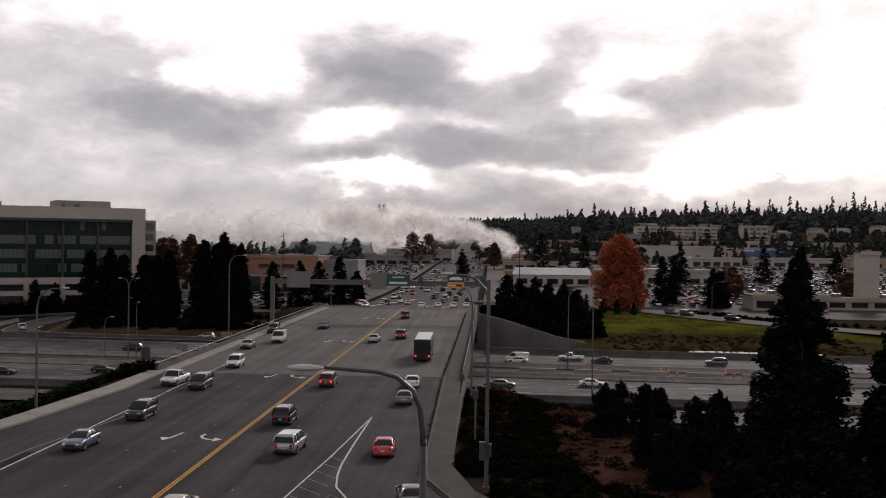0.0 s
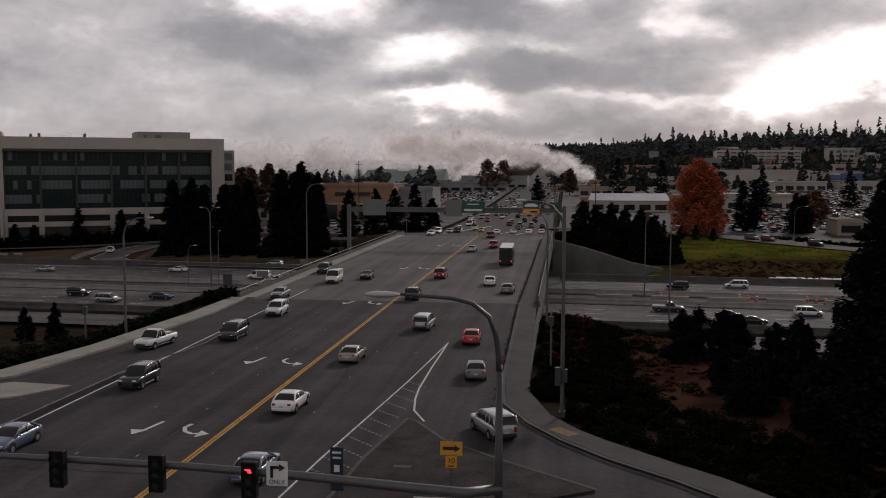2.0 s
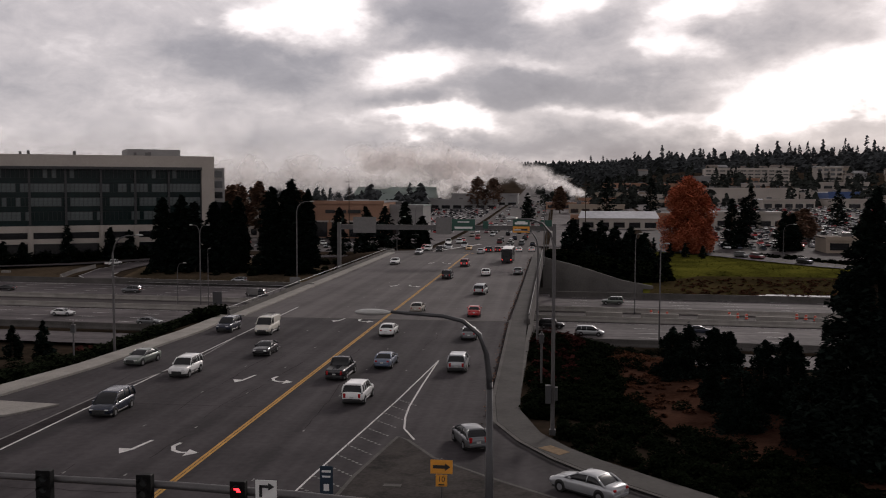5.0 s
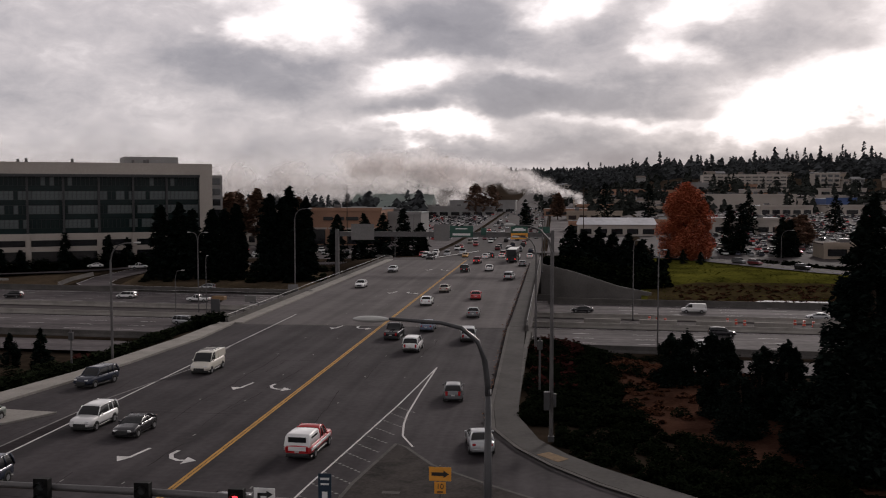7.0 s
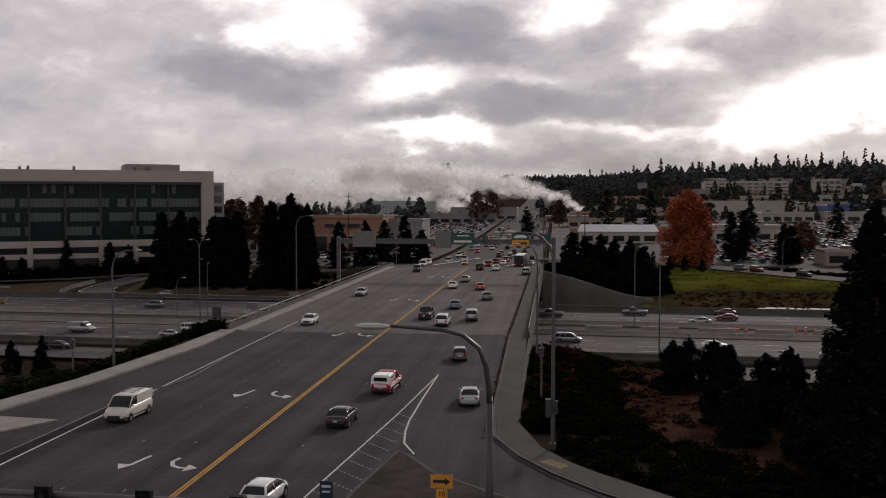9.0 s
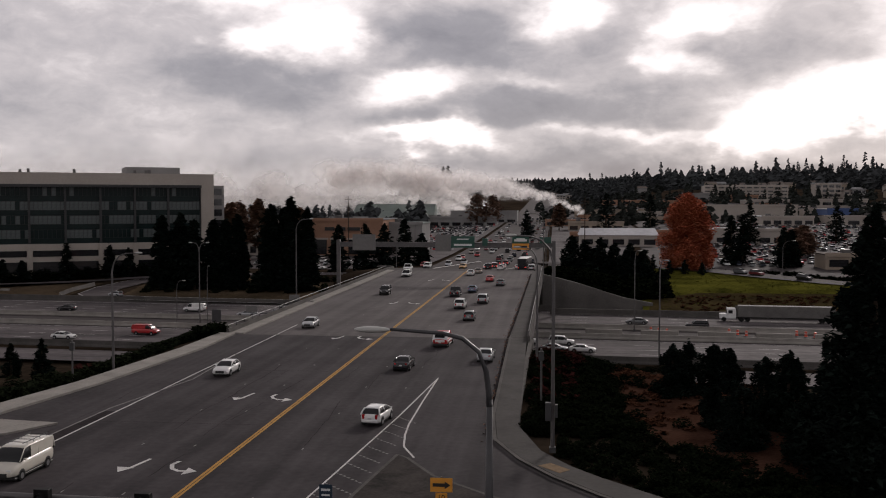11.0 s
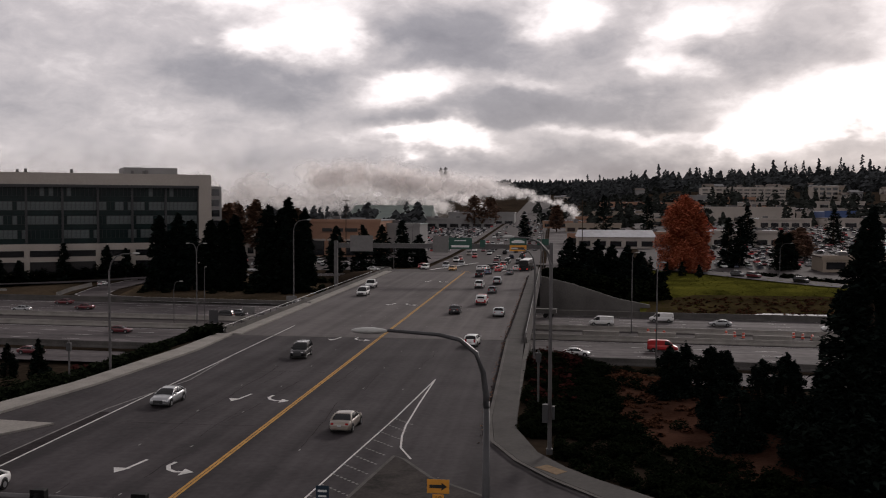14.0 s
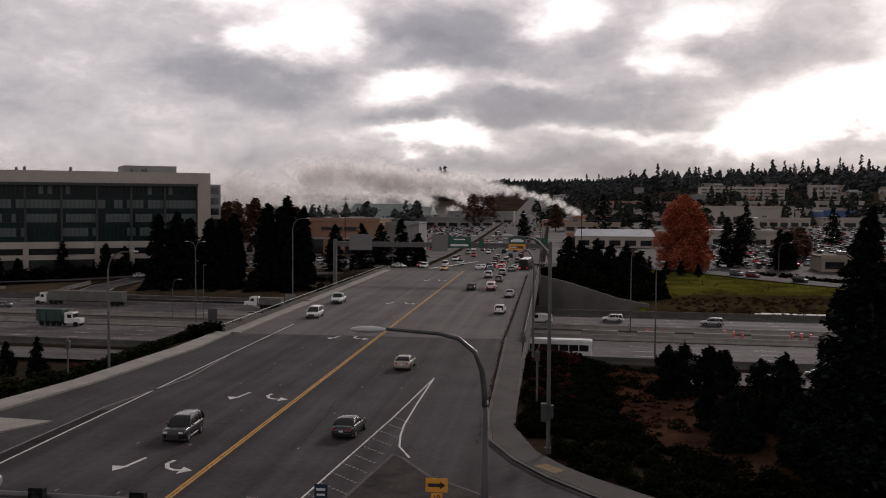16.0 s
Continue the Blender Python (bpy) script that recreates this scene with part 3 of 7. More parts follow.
structure("ramp_right", ribbon(bmesh.new(), [(-6, 279), (12, 283), (27, 279), (42, 263), (53, 243), (63, 227), (84, 209), (120, 197), (200, 187), (300, 180)], 9.5, lambda x, y: max(ground_z(x, y), bank_z(x, y), -5.0) + 0.25), ASPHALT_OLD, "grey asphalt slip road with parked and moving cars", "road")
LOOP = [(-56, 254), (-72, 252), (-86, 247), (-97, 239), (-104, 230), (-107.5, 221), (-107, 213), (-102, 207), (-92, 204), (-76, 202.3), (-56, 200.6)]


def ramp_z(x, y):
    return max(ground_z(x, y), -6.3) + 0.15


structure("ramp_left", ribbon(bmesh.new(), LOOP, 7.5, ramp_z), FREEWAY, "curving grey asphalt slip road", "road")
structure("office_road", ribbon(bmesh.new(), [(-230, 219.5), (-190, 218.5), (-160, 219), (-141, 221.5), (-122, 229), (-104, 238), (-86, 247), (-70, 256)], 6.5, lambda x, y: max(ground_z(x, y), -5.2) + 0.17), FREEWAY, "grey asphalt road before the office building", "road")
for off in (-3.6, 3.6):
    bm, line = bmesh.new(), []
    for i, p in enumerate(LOOP):
        d = (Vector(LOOP[min(i + 1, len(LOOP) - 1)]) - Vector(LOOP[max(i - 1, 0)])).normalized()
        line.append((p[0] - d.y * off, p[1] + d.x * off))
    structure("ramp_edge_line", ribbon(bm, line, 0.28, ramp_z, 0.03), PAINT_WHITE, "white edge line of the slip road", "road marking")
barrier("barrier_ramp_left", [(-111, 205.5), (-114, 210), (-114.5, 217), (-112.5, 224)], lambda x, y: ground_z(x, y) + 0.1, 0.9, "pale concrete barrier of the slip road")
barrier("barrier_ramp_foot", [(-124, 206), (-116, 204.6), (-108, 204.2)], lambda x, y: ground_z(x, y) + 0.1, 0.6, "low pale concrete barrier of the slip road")
for k in range(16):
    t = thing("barrier_block", "pale concrete barrier block beside the road", "barrier", pose(-186 + k * 3.6, 214.6 + max(0, k - 9) * 0.5, ground_z(-186 + k * 3.6, 215), 0, 0, 1), "barrier blocks before the offices")
    part("block", boxes((-1.15, 1.15, -0.25, 0.25, 0, 0.75, 0.04)), CONCRETE, t)
patch("verge_left", [(-200, 210), (-113, 204), (-112, 228), (-200, 216)], over(0.06), VERGE, "brown autumn grass verge", "grass", 4.0)
patch("verge_left_inner", [(-100, 207), (-52, 203), (-48, 216), (-62, 238), (-84, 240), (-101, 226)], over(0.06), VERGE, "dull green and brown grass inside the slip road", "grass", 4.0)
patch("car_park_right", [(30, 292), (60, 262), (230, 250), (330, 540), (40, 540)], over(0.08), ASPHALT_OLD, "asphalt car park full of cars", "road", 10.0)
patch("car_park_left", [(-130, 268), (-50, 270), (-40, 440), (-150, 440)], over(0.08), ASPHALT_OLD, "asphalt car park before the shops", "road", 10.0)

patch("forecourts_left", [(-36, 264), (-36, 700), (-160, 700), (-122, 446)], over(0.30), FREEWAY, "pale grey asphalt forecourts beside the street", "road", 10.0)
patch("forecourts_right", [(-2, 266), (22, 304), (44, 545), (44, 900), (-2, 900)], over(0.30), FREEWAY, "pale grey asphalt forecourts beside the street", "road", 10.0)
patch("car_park_far", [(46, 542), (330, 542), (400, 800), (46, 800)], over(0.30), FREEWAY, "pale grey asphalt car parks between the shops", "road", 10.0)

# kerbed islands
structure("traffic_island_right", slab(bmesh.new(), [(-9.3, 56.0), (-10.2, 48), (-10.6, 40), (-5.2, 40), (1.5, 44.5), (-3.4, 48.6), (-6.7, 51.8), (-8.6, 55.2)], -0.1, 0.13), ISLAND, "worn dark asphalt traffic island", "traffic island")
structure("island_kerb", ribbon(bmesh.new(), [(-10.7, 40), (-10.3, 48), (-9.3, 56.1), (-8.6, 55.4), (-6.6, 51.9), (-3.3, 48.7), (1.6, 44.5)], 0.20, 0.10, 0.05), CONCRETE_DARK, "worn grey kerb of the traffic island", "kerb")
structure("traffic_island_left", slab(bmesh.new(), [(-33.8, 61.7), (-35.6, 58.4), (-45, 52), (-45, 57), (-38.4, 62.2)], -0.1, 0.13), CONCRETE, "pale concrete corner island", "traffic island")


# ---- road paint ----
def marking(name, bm, mat, label):
    return structure(name, bm, mat, label, "road marking")


bm = bmesh.new()
ribbon(bm, [(-19.50, -120), (-19.50, 108), (-19.50, 212)], 0.17, 0.0)
ribbon(bm, [(-19.29, -120), (-19.29, 108), (-19.29, 212)], 0.16, 0.0)
ribbon(bm, [(-18.2, 214), (-21.5, 224), (-19.4, 225)], 0.3, lambda x, y: road_z(y))
marking("centre_line", bm, PAINT_YELLOW, "double yellow centre line")
bm = bmesh.new()
ribbon(bm, [(-31.4, 30), (-31.6, 60), (-31.8, 116)], 0.15, 0.0)
ribbon(bm, [(-10.0, 82), (-11.0, 66.6), (-12.6, 47.7), (-13.1, 40)], 0.12, 0.0)
ribbon(bm, [(-10.0, 81.5), (-10.0, 72), (-9.9, 64.5), (-9.7, 61.5), (-9.3, 58.5), (-8.3, 56)], 0.13, 0.0)
for x0, y0 in ((-17.3, 232), (-12.0, 236)):
    ribbon(bm, [(x0, y0 - 6), (x0 + 2.2, y0 + 26)], 0.35, lambda x, y: road_z(y))
ribbon(bm, [(-30, 236), (-22.5, 290)], 0.9, lambda x, y: road_z(y))
marking("lane_edge_lines", bm, PAINT_WHITE, "solid white lane lines")
bm = bmesh.new()
ribbon(bm, [(-33.2, 47), (-32.8, 53.5), (-32.6, 67), (-30.9, 79), (-31.7, 93)], 0.16, 0.0)
for k in range(34):
    for x in (-15.4, -12.1, -22.3, -25.7):
        if k % 2 and not (x > -13 and k < 6):
            ribbon(bm, [(x, 42 + 5.0 * k), (x, 42.4 + 5.0 * k)], 0.10, 0.0)
marking("worn_lane_lines", bm, PAINT_WORN, "worn white lane buttons and dashes")
bm = bmesh.new()
for k in range(11):
    y0 = 45 + 2.05 * k
    xl = -13.0 + (y0 - 40) * 0.073
    xr = -10.3 + max(0, (y0 - 50)) * 0.06
    for s in range(7):
        a, b = s / 7, (s + 0.55) / 7
        ribbon(bm, [(xl + (xr - xl) * a, y0 + 1.2 - 2.0 * a), (xl + (xr - xl) * b, y0 + 1.2 - 2.0 * b)], 0.14, 0.0)
marking("hatched_gore", bm, PAINT_WORN, "hatched rows of worn white dots")


def turn_arrow(x, y, two):
    """A painted arrow for traffic that comes towards the camera: a stem, a bend and a head."""
    bm = bmesh.new()
    if two:
        ribbon(bm, [(x - 0.65, y + 1.0), (x - 0.78, y + 0.2), (x - 0.45, y - 0.6), (x + 0.1, y - 1.0), (x + 0.55, y - 0.95)], 0.26, 0.0)
        slabs = [(x + 0.42, y - 0.3), (x + 0.5, y - 1.7), (x + 1.15, y - 0.95)]
    else:
        ribbon(bm, [(x + 0.45, y + 1.3), (x + 0.10, y - 0.6)], 0.22, 0.0)
        slabs = [(x - 0.75, y - 0.55), (x - 0.25, y - 1.6), (x + 0.30, y - 0.6)]
    vs = [bm.verts.new((px, py, 0.013)) for px, py in slabs]
    bm.faces.new(vs)
    bmesh.ops.recalc_face_normals(bm, faces=bm.faces[:])
    for f in bm.faces:
        if f.normal.z < 0:
            f.normal_flip()
    return marking("lane_arrow", bm, PAINT_WHITE, "white painted turn arrow")


for ay in (52.6, 72.4, 105.5, 143, 186):
    turn_arrow(-24.2, ay, False)
    turn_arrow(-21.2, ay, True)
bm = bmesh.new()
ribbon(bm, [(-4.35, 62), (-4.60, 67), (-4.85, 86), (-5.22, 106), (-5.15, 130), (-5.12, 205)], 0.30, 0.0, 0.008)
bm2 = ribbon(bmesh.new(), [(-32.5, 36), (-32.25, 52), (-32.15, 66)], 1.0, 0.0, 0.007)
marking("patched_strip", bm2, SKID, "dark patched asphalt strip beside the lane")
marking("gutter_stain", bm, SKID, "dark dirty gutter along the kerb")
bm = bmesh.new()
rng = random.Random(71)
for _ in range(16):
    x, y = rng.choice((-28.5, -27.2, -25.6, -24.0, -22.4, -18.2, -15.4, -12.2, -8.4, -33.4)) + rng.uniform(-0.4, 0.4), rng.uniform(30, 92)
    line = []
    for k in range(rng.randrange(5, 14)):
        line.append((x, y))
        x, y = x + rng.uniform(-0.16, 0.16), y + rng.uniform(0.7, 1.5)
    ribbon(bm, [p for p in line if p[1] < 106], rng.uniform(0.03, 0.07), 0.0, 0.006) if line[1][1] < 105 else None
for y in (44.5, 63.0, 84.0):
    ribbon(bm, [(x, y + rng.uniform(-0.15, 0.15)) for x in np.arange(-31, -20, 0.9)], 0.06, 0.0, 0.006)
marking("sealed_cracks", bm, SEALANT, "dark sealed cracks in the asphalt")
marking("deck_joint", boxes((-36.3, -5.0, 106.6, 107.15, -0.05, 0.012)), CONCRETE_DARK, "expansion joint across the bridge end")
# freeway lane lines
bm = bmesh.new()
for y0 in (133.6, 152.8, 168.6, 190.2):
    ribbon(bm, fw_line(y0, -300, 300), 0.2, FW)
for y0 in (139.2, 143.7, 148.2, 174.6, 178.7, 182.8, 186.9):
    for x in np.arange(-240, 180, 9.0):
        ribbon(bm, [(x, y0 - SKEW * x), (x + 3, y0 - SKEW * (x + 3))], 0.16, FW)
marking("freeway_lines", bm, PAINT_WHITE, "white freeway lane lines and dashes")


# ---- plants ----
def leaf_cloud(points, size, seed, flat=0.55, droop=0.0):
    """Many small bent leaf sprays, one island each, at points (x, y, z)."""
    rng = random.Random(seed)
    verts, faces = [], []
    for p in points:
        s = size * rng.uniform(0.6, 1.35)
        a, b, c = rng.uniform(0, 6.283), rng.uniform(-0.7, 0.7), rng.uniform(-0.7, 0.7)
        ca, sa = math.cos(a), math.sin(a)
        base = len(verts)
        for u, v, w in ((-1, 0, 0), (0, -flat, 0.15), (1, 0, -droop), (0, flat, 0.15)):
            x, y, z = u * s, v * s, (w + b * u * 0.6 + c * v) * s
            verts.append((p[0] + x * ca - y * sa, p[1] + x * sa + y * ca, p[2] + z))
        faces.append((base, base + 1, base + 2))
        faces.append((base, base + 2, base + 3))
    return verts, faces


def leaf_part(name, points, size, mat, parent, seed, flat=0.55, droop=0.0, label=""):
    me = bpy.data.meshes.new(name)
    v, f = leaf_cloud(points, size, seed, flat, droop)
    me.from_pydata(v, [], f)
    me.materials.append(mat)
    ob = new(name, me)
    ob.parent = parent
    if label:
        tagged(ob, label)
    return ob


def conifer(x, y, z, height, radius, seed, mat, label, sprays=1600, column=0.0, size=0.5, group="", name="conifer_tree"):
    """A trunk, drooping limbs in whorls and needle sprays along them; column: 0 is a cone, 1 a column."""
    rng = random.Random(seed)
    t = thing(name, label, "tree", pose(x, y, z), group)
    part("trunk", tube(bmesh.new(), [(0, 0, -0.3), (0.05, 0, height * 0.5), (0, 0.04, height * 0.97)], [radius * 0.09 + 0.06, radius * 0.055 + 0.04, 0.02], 7), BARK, t)
    limbs, pts = bmesh.new(), []
    count = max(40, int(height * 9))
    total, spec = 0.0, []
    for k in range(count):
        f = (k + rng.uniform(0, 1)) / count
        prof = (1 - f) ** (0.9 - 0.55 * column) * min(1.0, 0.6 + f * 5)
        ln = max(0.12, radius * prof * rng.choice((0.55, 0.8, 0.95, 1.0, 1.12)) * rng.uniform(0.9, 1.08))
        spec.append((f * height * 0.97 + 0.03 * height, rng.uniform(0, 6.283), ln))
        total += ln + 0.2
    for h, a, ln in spec:
        drop = ln * 0.28
        if ln > 0.5 and rng.random() < 0.35:
            tube(limbs, [(0, 0, h), (math.cos(a) * ln * 0.9, math.sin(a) * ln * 0.9, h - drop * 0.9)], [0.035, 0.008], 3)
        for _ in range(max(2, int(sprays * (ln + 0.2) / total))):
            s = rng.random() ** 0.6
            q = rng.gauss(0, 0.16) * ln + rng.uniform(-0.1, 0.1)
            pts.append((math.cos(a) * ln * s - math.sin(a) * q, math.sin(a) * ln * s + math.cos(a) * q, h - drop * s + rng.gauss(0, 0.22) * (0.5 + 0.25 * ln)))
    tagged(part("limbs", limbs, BARK, t), kind="stuff")
    leaf_part("crown", pts, size, mat, t, seed, 0.5, 0.35)
    return t


def broadleaf(x, y, z, height, radius, seed, mat, label, leaves=5000, size=0.34, bare=0.28, egg=1.0, group=""):
    """A forked trunk with limbs and an uneven crown of many leaf sprays in clumps."""
    rng = random.Random(seed)
    t = thing("broadleaf_tree", label, "tree", pose(x, y, z), group)
    part("trunk", tube(bmesh.new(), [(0, 0, -0.3), (0.1, 0, height * 0.3), (0, 0.1, height * 0.8)], [radius * 0.06 + 0.05, radius * 0.045 + 0.04, 0.03], 8), BARK, t)
    limbs, pts = bmesh.new(), []
    clumps = 46
    for k in range(clumps):
        f = (k + 0.5) / clumps
        h = height * (bare + (1 - bare) * f)
        prof = math.sin(math.pi * min(1, 0.16 + 0.84 * f) ** 0.85) ** 0.7
        a = k * 2.399 + rng.uniform(-0.3, 0.3)
        rr = radius * prof * math.sqrt(rng.uniform(0.1, 1.0)) * 0.85
        c = (math.cos(a) * rr, math.sin(a) * rr, h)
        tube(limbs, [(0, 0, max(height * 0.18, h - rr * 1.1)), (c[0] * 0.55, c[1] * 0.55, h - rr * 0.35), c], [0.09, 0.05, 0.015], 4)
        cr = radius * rng.uniform(0.20, 0.36)
        for _ in range(leaves // clumps):
            v = Vector((rng.gauss(0, 1), rng.gauss(0, 1), rng.gauss(0, 1)))
            v = v.normalized() * cr * rng.random() ** 0.4
            pts.append((c[0] + v.x, c[1] + v.y, c[2] + v.z * egg))
    part("limbs", limbs, BARK, t)
    leaf_part("crown", pts, size, mat, t, seed, 0.7, 0.1)
    return t


def shrubs(name, spots, size, mat, seed, label, leaves=26, spray=0.22):
    """A thicket of leafy clumps; spots: x, y, radius."""
    rng = random.Random(seed)
    pts = []
    for x, y, r in spots:
        z = bank_z(x, y) if x > 17 and 187 < y + SKEW * x < 262 else ground_z(x, y)
        for _ in range(int(leaves * (0.4 + r))):
            v = Vector((rng.gauss(0, 1), rng.gauss(0, 1), abs(rng.gauss(0, 1)))).normalized() * r * rng.random() ** 0.4
            pts.append((x + v.x, y + v.y, z + v.z * size + 0.05))
    me = bpy.data.meshes.new(name)
    v, f = leaf_cloud(pts, spray, seed, 0.8)
    me.from_pydata(v, [], f)
    me.materials.append(mat)
    return tagged(new(name, me), label, "shrubs", kind="stuff")


# fallen leaves in the gutter
rng = random.Random(72)
litter = []
for _ in range(420):
    y = rng.uniform(60, 200)
    litter.append((table(y, (60, 67, 107, 200), (-4.2, -4.55, -5.2, -5.15)) - abs(rng.gauss(0, 0.22)), y, rng.uniform(0.015, 0.04)))
lv, lf = leaf_cloud(litter, 0.11, 73, 0.7)
me = bpy.data.meshes.new("gutter_litter")
me.from_pydata(lv, [], lf)
me.materials.append(RUSSET_LEAF)
tagged(new("gutter_litter", me), "fallen brown leaves along the gutter", "leaves", kind="stuff")

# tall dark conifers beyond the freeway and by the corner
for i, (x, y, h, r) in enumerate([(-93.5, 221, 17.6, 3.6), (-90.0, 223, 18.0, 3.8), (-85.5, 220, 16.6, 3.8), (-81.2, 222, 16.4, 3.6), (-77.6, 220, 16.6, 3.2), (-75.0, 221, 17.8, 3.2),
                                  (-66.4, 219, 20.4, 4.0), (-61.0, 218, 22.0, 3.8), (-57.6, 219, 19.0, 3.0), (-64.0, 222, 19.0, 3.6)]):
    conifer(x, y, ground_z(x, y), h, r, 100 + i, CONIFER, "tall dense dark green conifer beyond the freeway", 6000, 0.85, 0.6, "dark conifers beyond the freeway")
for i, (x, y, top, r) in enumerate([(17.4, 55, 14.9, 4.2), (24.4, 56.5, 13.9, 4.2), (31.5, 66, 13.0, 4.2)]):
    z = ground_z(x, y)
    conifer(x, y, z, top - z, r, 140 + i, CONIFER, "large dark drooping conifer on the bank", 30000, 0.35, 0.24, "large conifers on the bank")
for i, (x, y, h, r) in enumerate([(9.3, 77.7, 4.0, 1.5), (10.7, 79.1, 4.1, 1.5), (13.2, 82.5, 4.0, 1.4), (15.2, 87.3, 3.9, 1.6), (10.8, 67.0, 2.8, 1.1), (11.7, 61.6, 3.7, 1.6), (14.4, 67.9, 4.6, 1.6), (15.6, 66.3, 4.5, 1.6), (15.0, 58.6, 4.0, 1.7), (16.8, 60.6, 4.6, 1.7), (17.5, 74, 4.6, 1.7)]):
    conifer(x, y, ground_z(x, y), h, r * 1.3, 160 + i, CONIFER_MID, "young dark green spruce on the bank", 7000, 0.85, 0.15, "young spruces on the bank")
for i, (x, y, h, r) in enumerate([(-66.2, 110, 4.2, 1.7), (-63.6, 112.5, 4.8, 1.6)]):
    conifer(x, y, ground_z(x, y), h, r, 180 + i, CONIFER_MID, "young dark green spruce beside the hedge", 1100, 0.3, 0.28, "young spruces beside the hedge")
for i in range(11):
    x = -168 + i * 7.0 + (i * 37 % 5)
    y = max(222.5, 226 + (x + 140.5) * 0.588 - 3.4)
    conifer(x, y, ground_z(x, y), 5.5 + (i * 29 % 5), 2.3, 190 + i, CONIFER, "dark conifer before the office building", 520, 0.5, 0.7, "conifers before the office building")
for i, (x, y, h) in enumerate([(4, 236, 9), (7.5, 240, 8.4), (11, 238, 9.5), (14.5, 241, 8.8), (18, 237, 9.2), (21.5, 240, 8.0), (9.5, 232, 7), (16, 230, 6.5), (21, 226, 5.5), (24, 222, 4.8)]):
    conifer(x, y, ground_z(x, y), h, 3.4, 210 + i, CONIFER, "dense dark conifer on the bank by the slip road", 1300, 0.8, 0.6, "conifers by the slip road")
for i, (x, y, h) in enumerate([(25.5, 256, 4.6), (29.5, 254, 3.4), (33, 252, 3.6), (37, 249, 3.2), (23, 246, 5.0), (27, 240, 2.0), (24, 225, 3.4), (21.5, 232, 5.0), (22, 212, 3.0), (57, 192, 2.4)]):
    conifer(x, y, bank_z(x, y), h, 1.2, 230 + i, CONIFER_MID, "small dark shrub conifer on the grass bank", 220, 0.7, 0.4, "small conifers on the grass bank")
broadleaf(35.6, 268, ground_z(35.6, 268), 20.0, 8.2, 11, ORANGE_LEAF, "large bright orange autumn maple", 34000, 0.29, 0.10, 1.1)
for i, (x, y, h, r) in enumerate([(-104, 300, 18, 4.5), (-98, 310, 19, 5), (-108, 320, 18, 5), (-90, 330, 16, 5)]):
    broadleaf(x, y, ground_z(x, y), h, r, 20 + i, RUSSET_LEAF, "tawny autumn tree behind the office building", 1500, 0.8, 0.25, 1.0, "autumn trees behind the office")
for i, (x, y, h, r) in enumerate([(-52, 640, 20, 8), (-42, 645, 19, 8), (2, 560, 15, 5), (78, 330, 9, 5), (84, 340, 10, 5), (120, 330, 9, 5)]):
    broadleaf(x, y, ground_z(x, y), h, r, 40 + i, RUSSET_LEAF, "brownish autumn tree among the shops", 1200, 0.9, 0.2, 1.0, "autumn trees among the shops")
for i, (x, y, h, r) in enumerate([(53, 300, 15, 3.2), (57, 303, 15.5, 3.2), (67, 292, 12, 4.0), (70, 296, 11, 3.6), (-60, 262, 13, 3.6), (-47, 262, 12, 3.6), (-42, 266, 13, 3.4), (-53, 264, 13, 3.6), (-38, 272, 9, 3.2), (22, 430, 22, 5), (45, 470, 20, 5), (82, 420, 18, 4.5), (120, 430, 16, 6), (150, 425, 16, 6), (178, 430, 15, 6), (-14, 470, 14, 4)]):
    conifer(x, y, ground_z(x, y), h, r, 250 + i, CONIFER, "dark conifer among the car parks and shops", 700, 0.75, 0.85, "conifers among the shops")


def wood(name, spots, mat, seed, label, sprays=46):
    """A far wood: many ragged crowns of leaf sprays in one mesh; spots: x, y, height, radius."""
    rng = random.Random(seed)
    verts, faces = [], []
    for x, y, h, r in spots:
        z = ground_z(x, y) - 1
        pointed = rng.random() < 0.62
        if not pointed:
            h *= 0.78
        for k in range(sprays):
            f = (k + rng.random()) / sprays
            if pointed:
                prof = 0.66 * (1 - f) ** 0.8 + 0.05
            else:
                prof = 0.95 * math.sqrt(max(0.02, 1 - (1.9 * f - 0.9) ** 2))
            a, q = rng.uniform(0, 6.283), r * prof * math.sqrt(rng.uniform(0.15, 1.0))
            c = Vector((x + math.cos(a) * q, y + math.sin(a) * q, z + h * (0.04 + 0.96 * f)))
            s = r * (0.16 + 0.34 * prof) * rng.uniform(0.7, 1.3)
            base = len(verts)
            for u, v in ((-1, -0.5), (0.1, -0.9), (1, -0.1), (0.2, 0.9)):
                verts.append((c.x + s * u, c.y + s * rng.uniform(-0.6, 0.6), c.z + s * (0.75 * v - 0.25 * abs(u)) * rng.uniform(0.7, 1.2)))
            faces.append((base, base + 1, base + 2))
            faces.append((base, base + 2, base + 3))
    me = bpy.data.meshes.new(name)
    me.from_pydata(verts, [], faces)
    me.materials.append(mat)
    return tagged(new(name, me), label, "woods", kind="stuff")


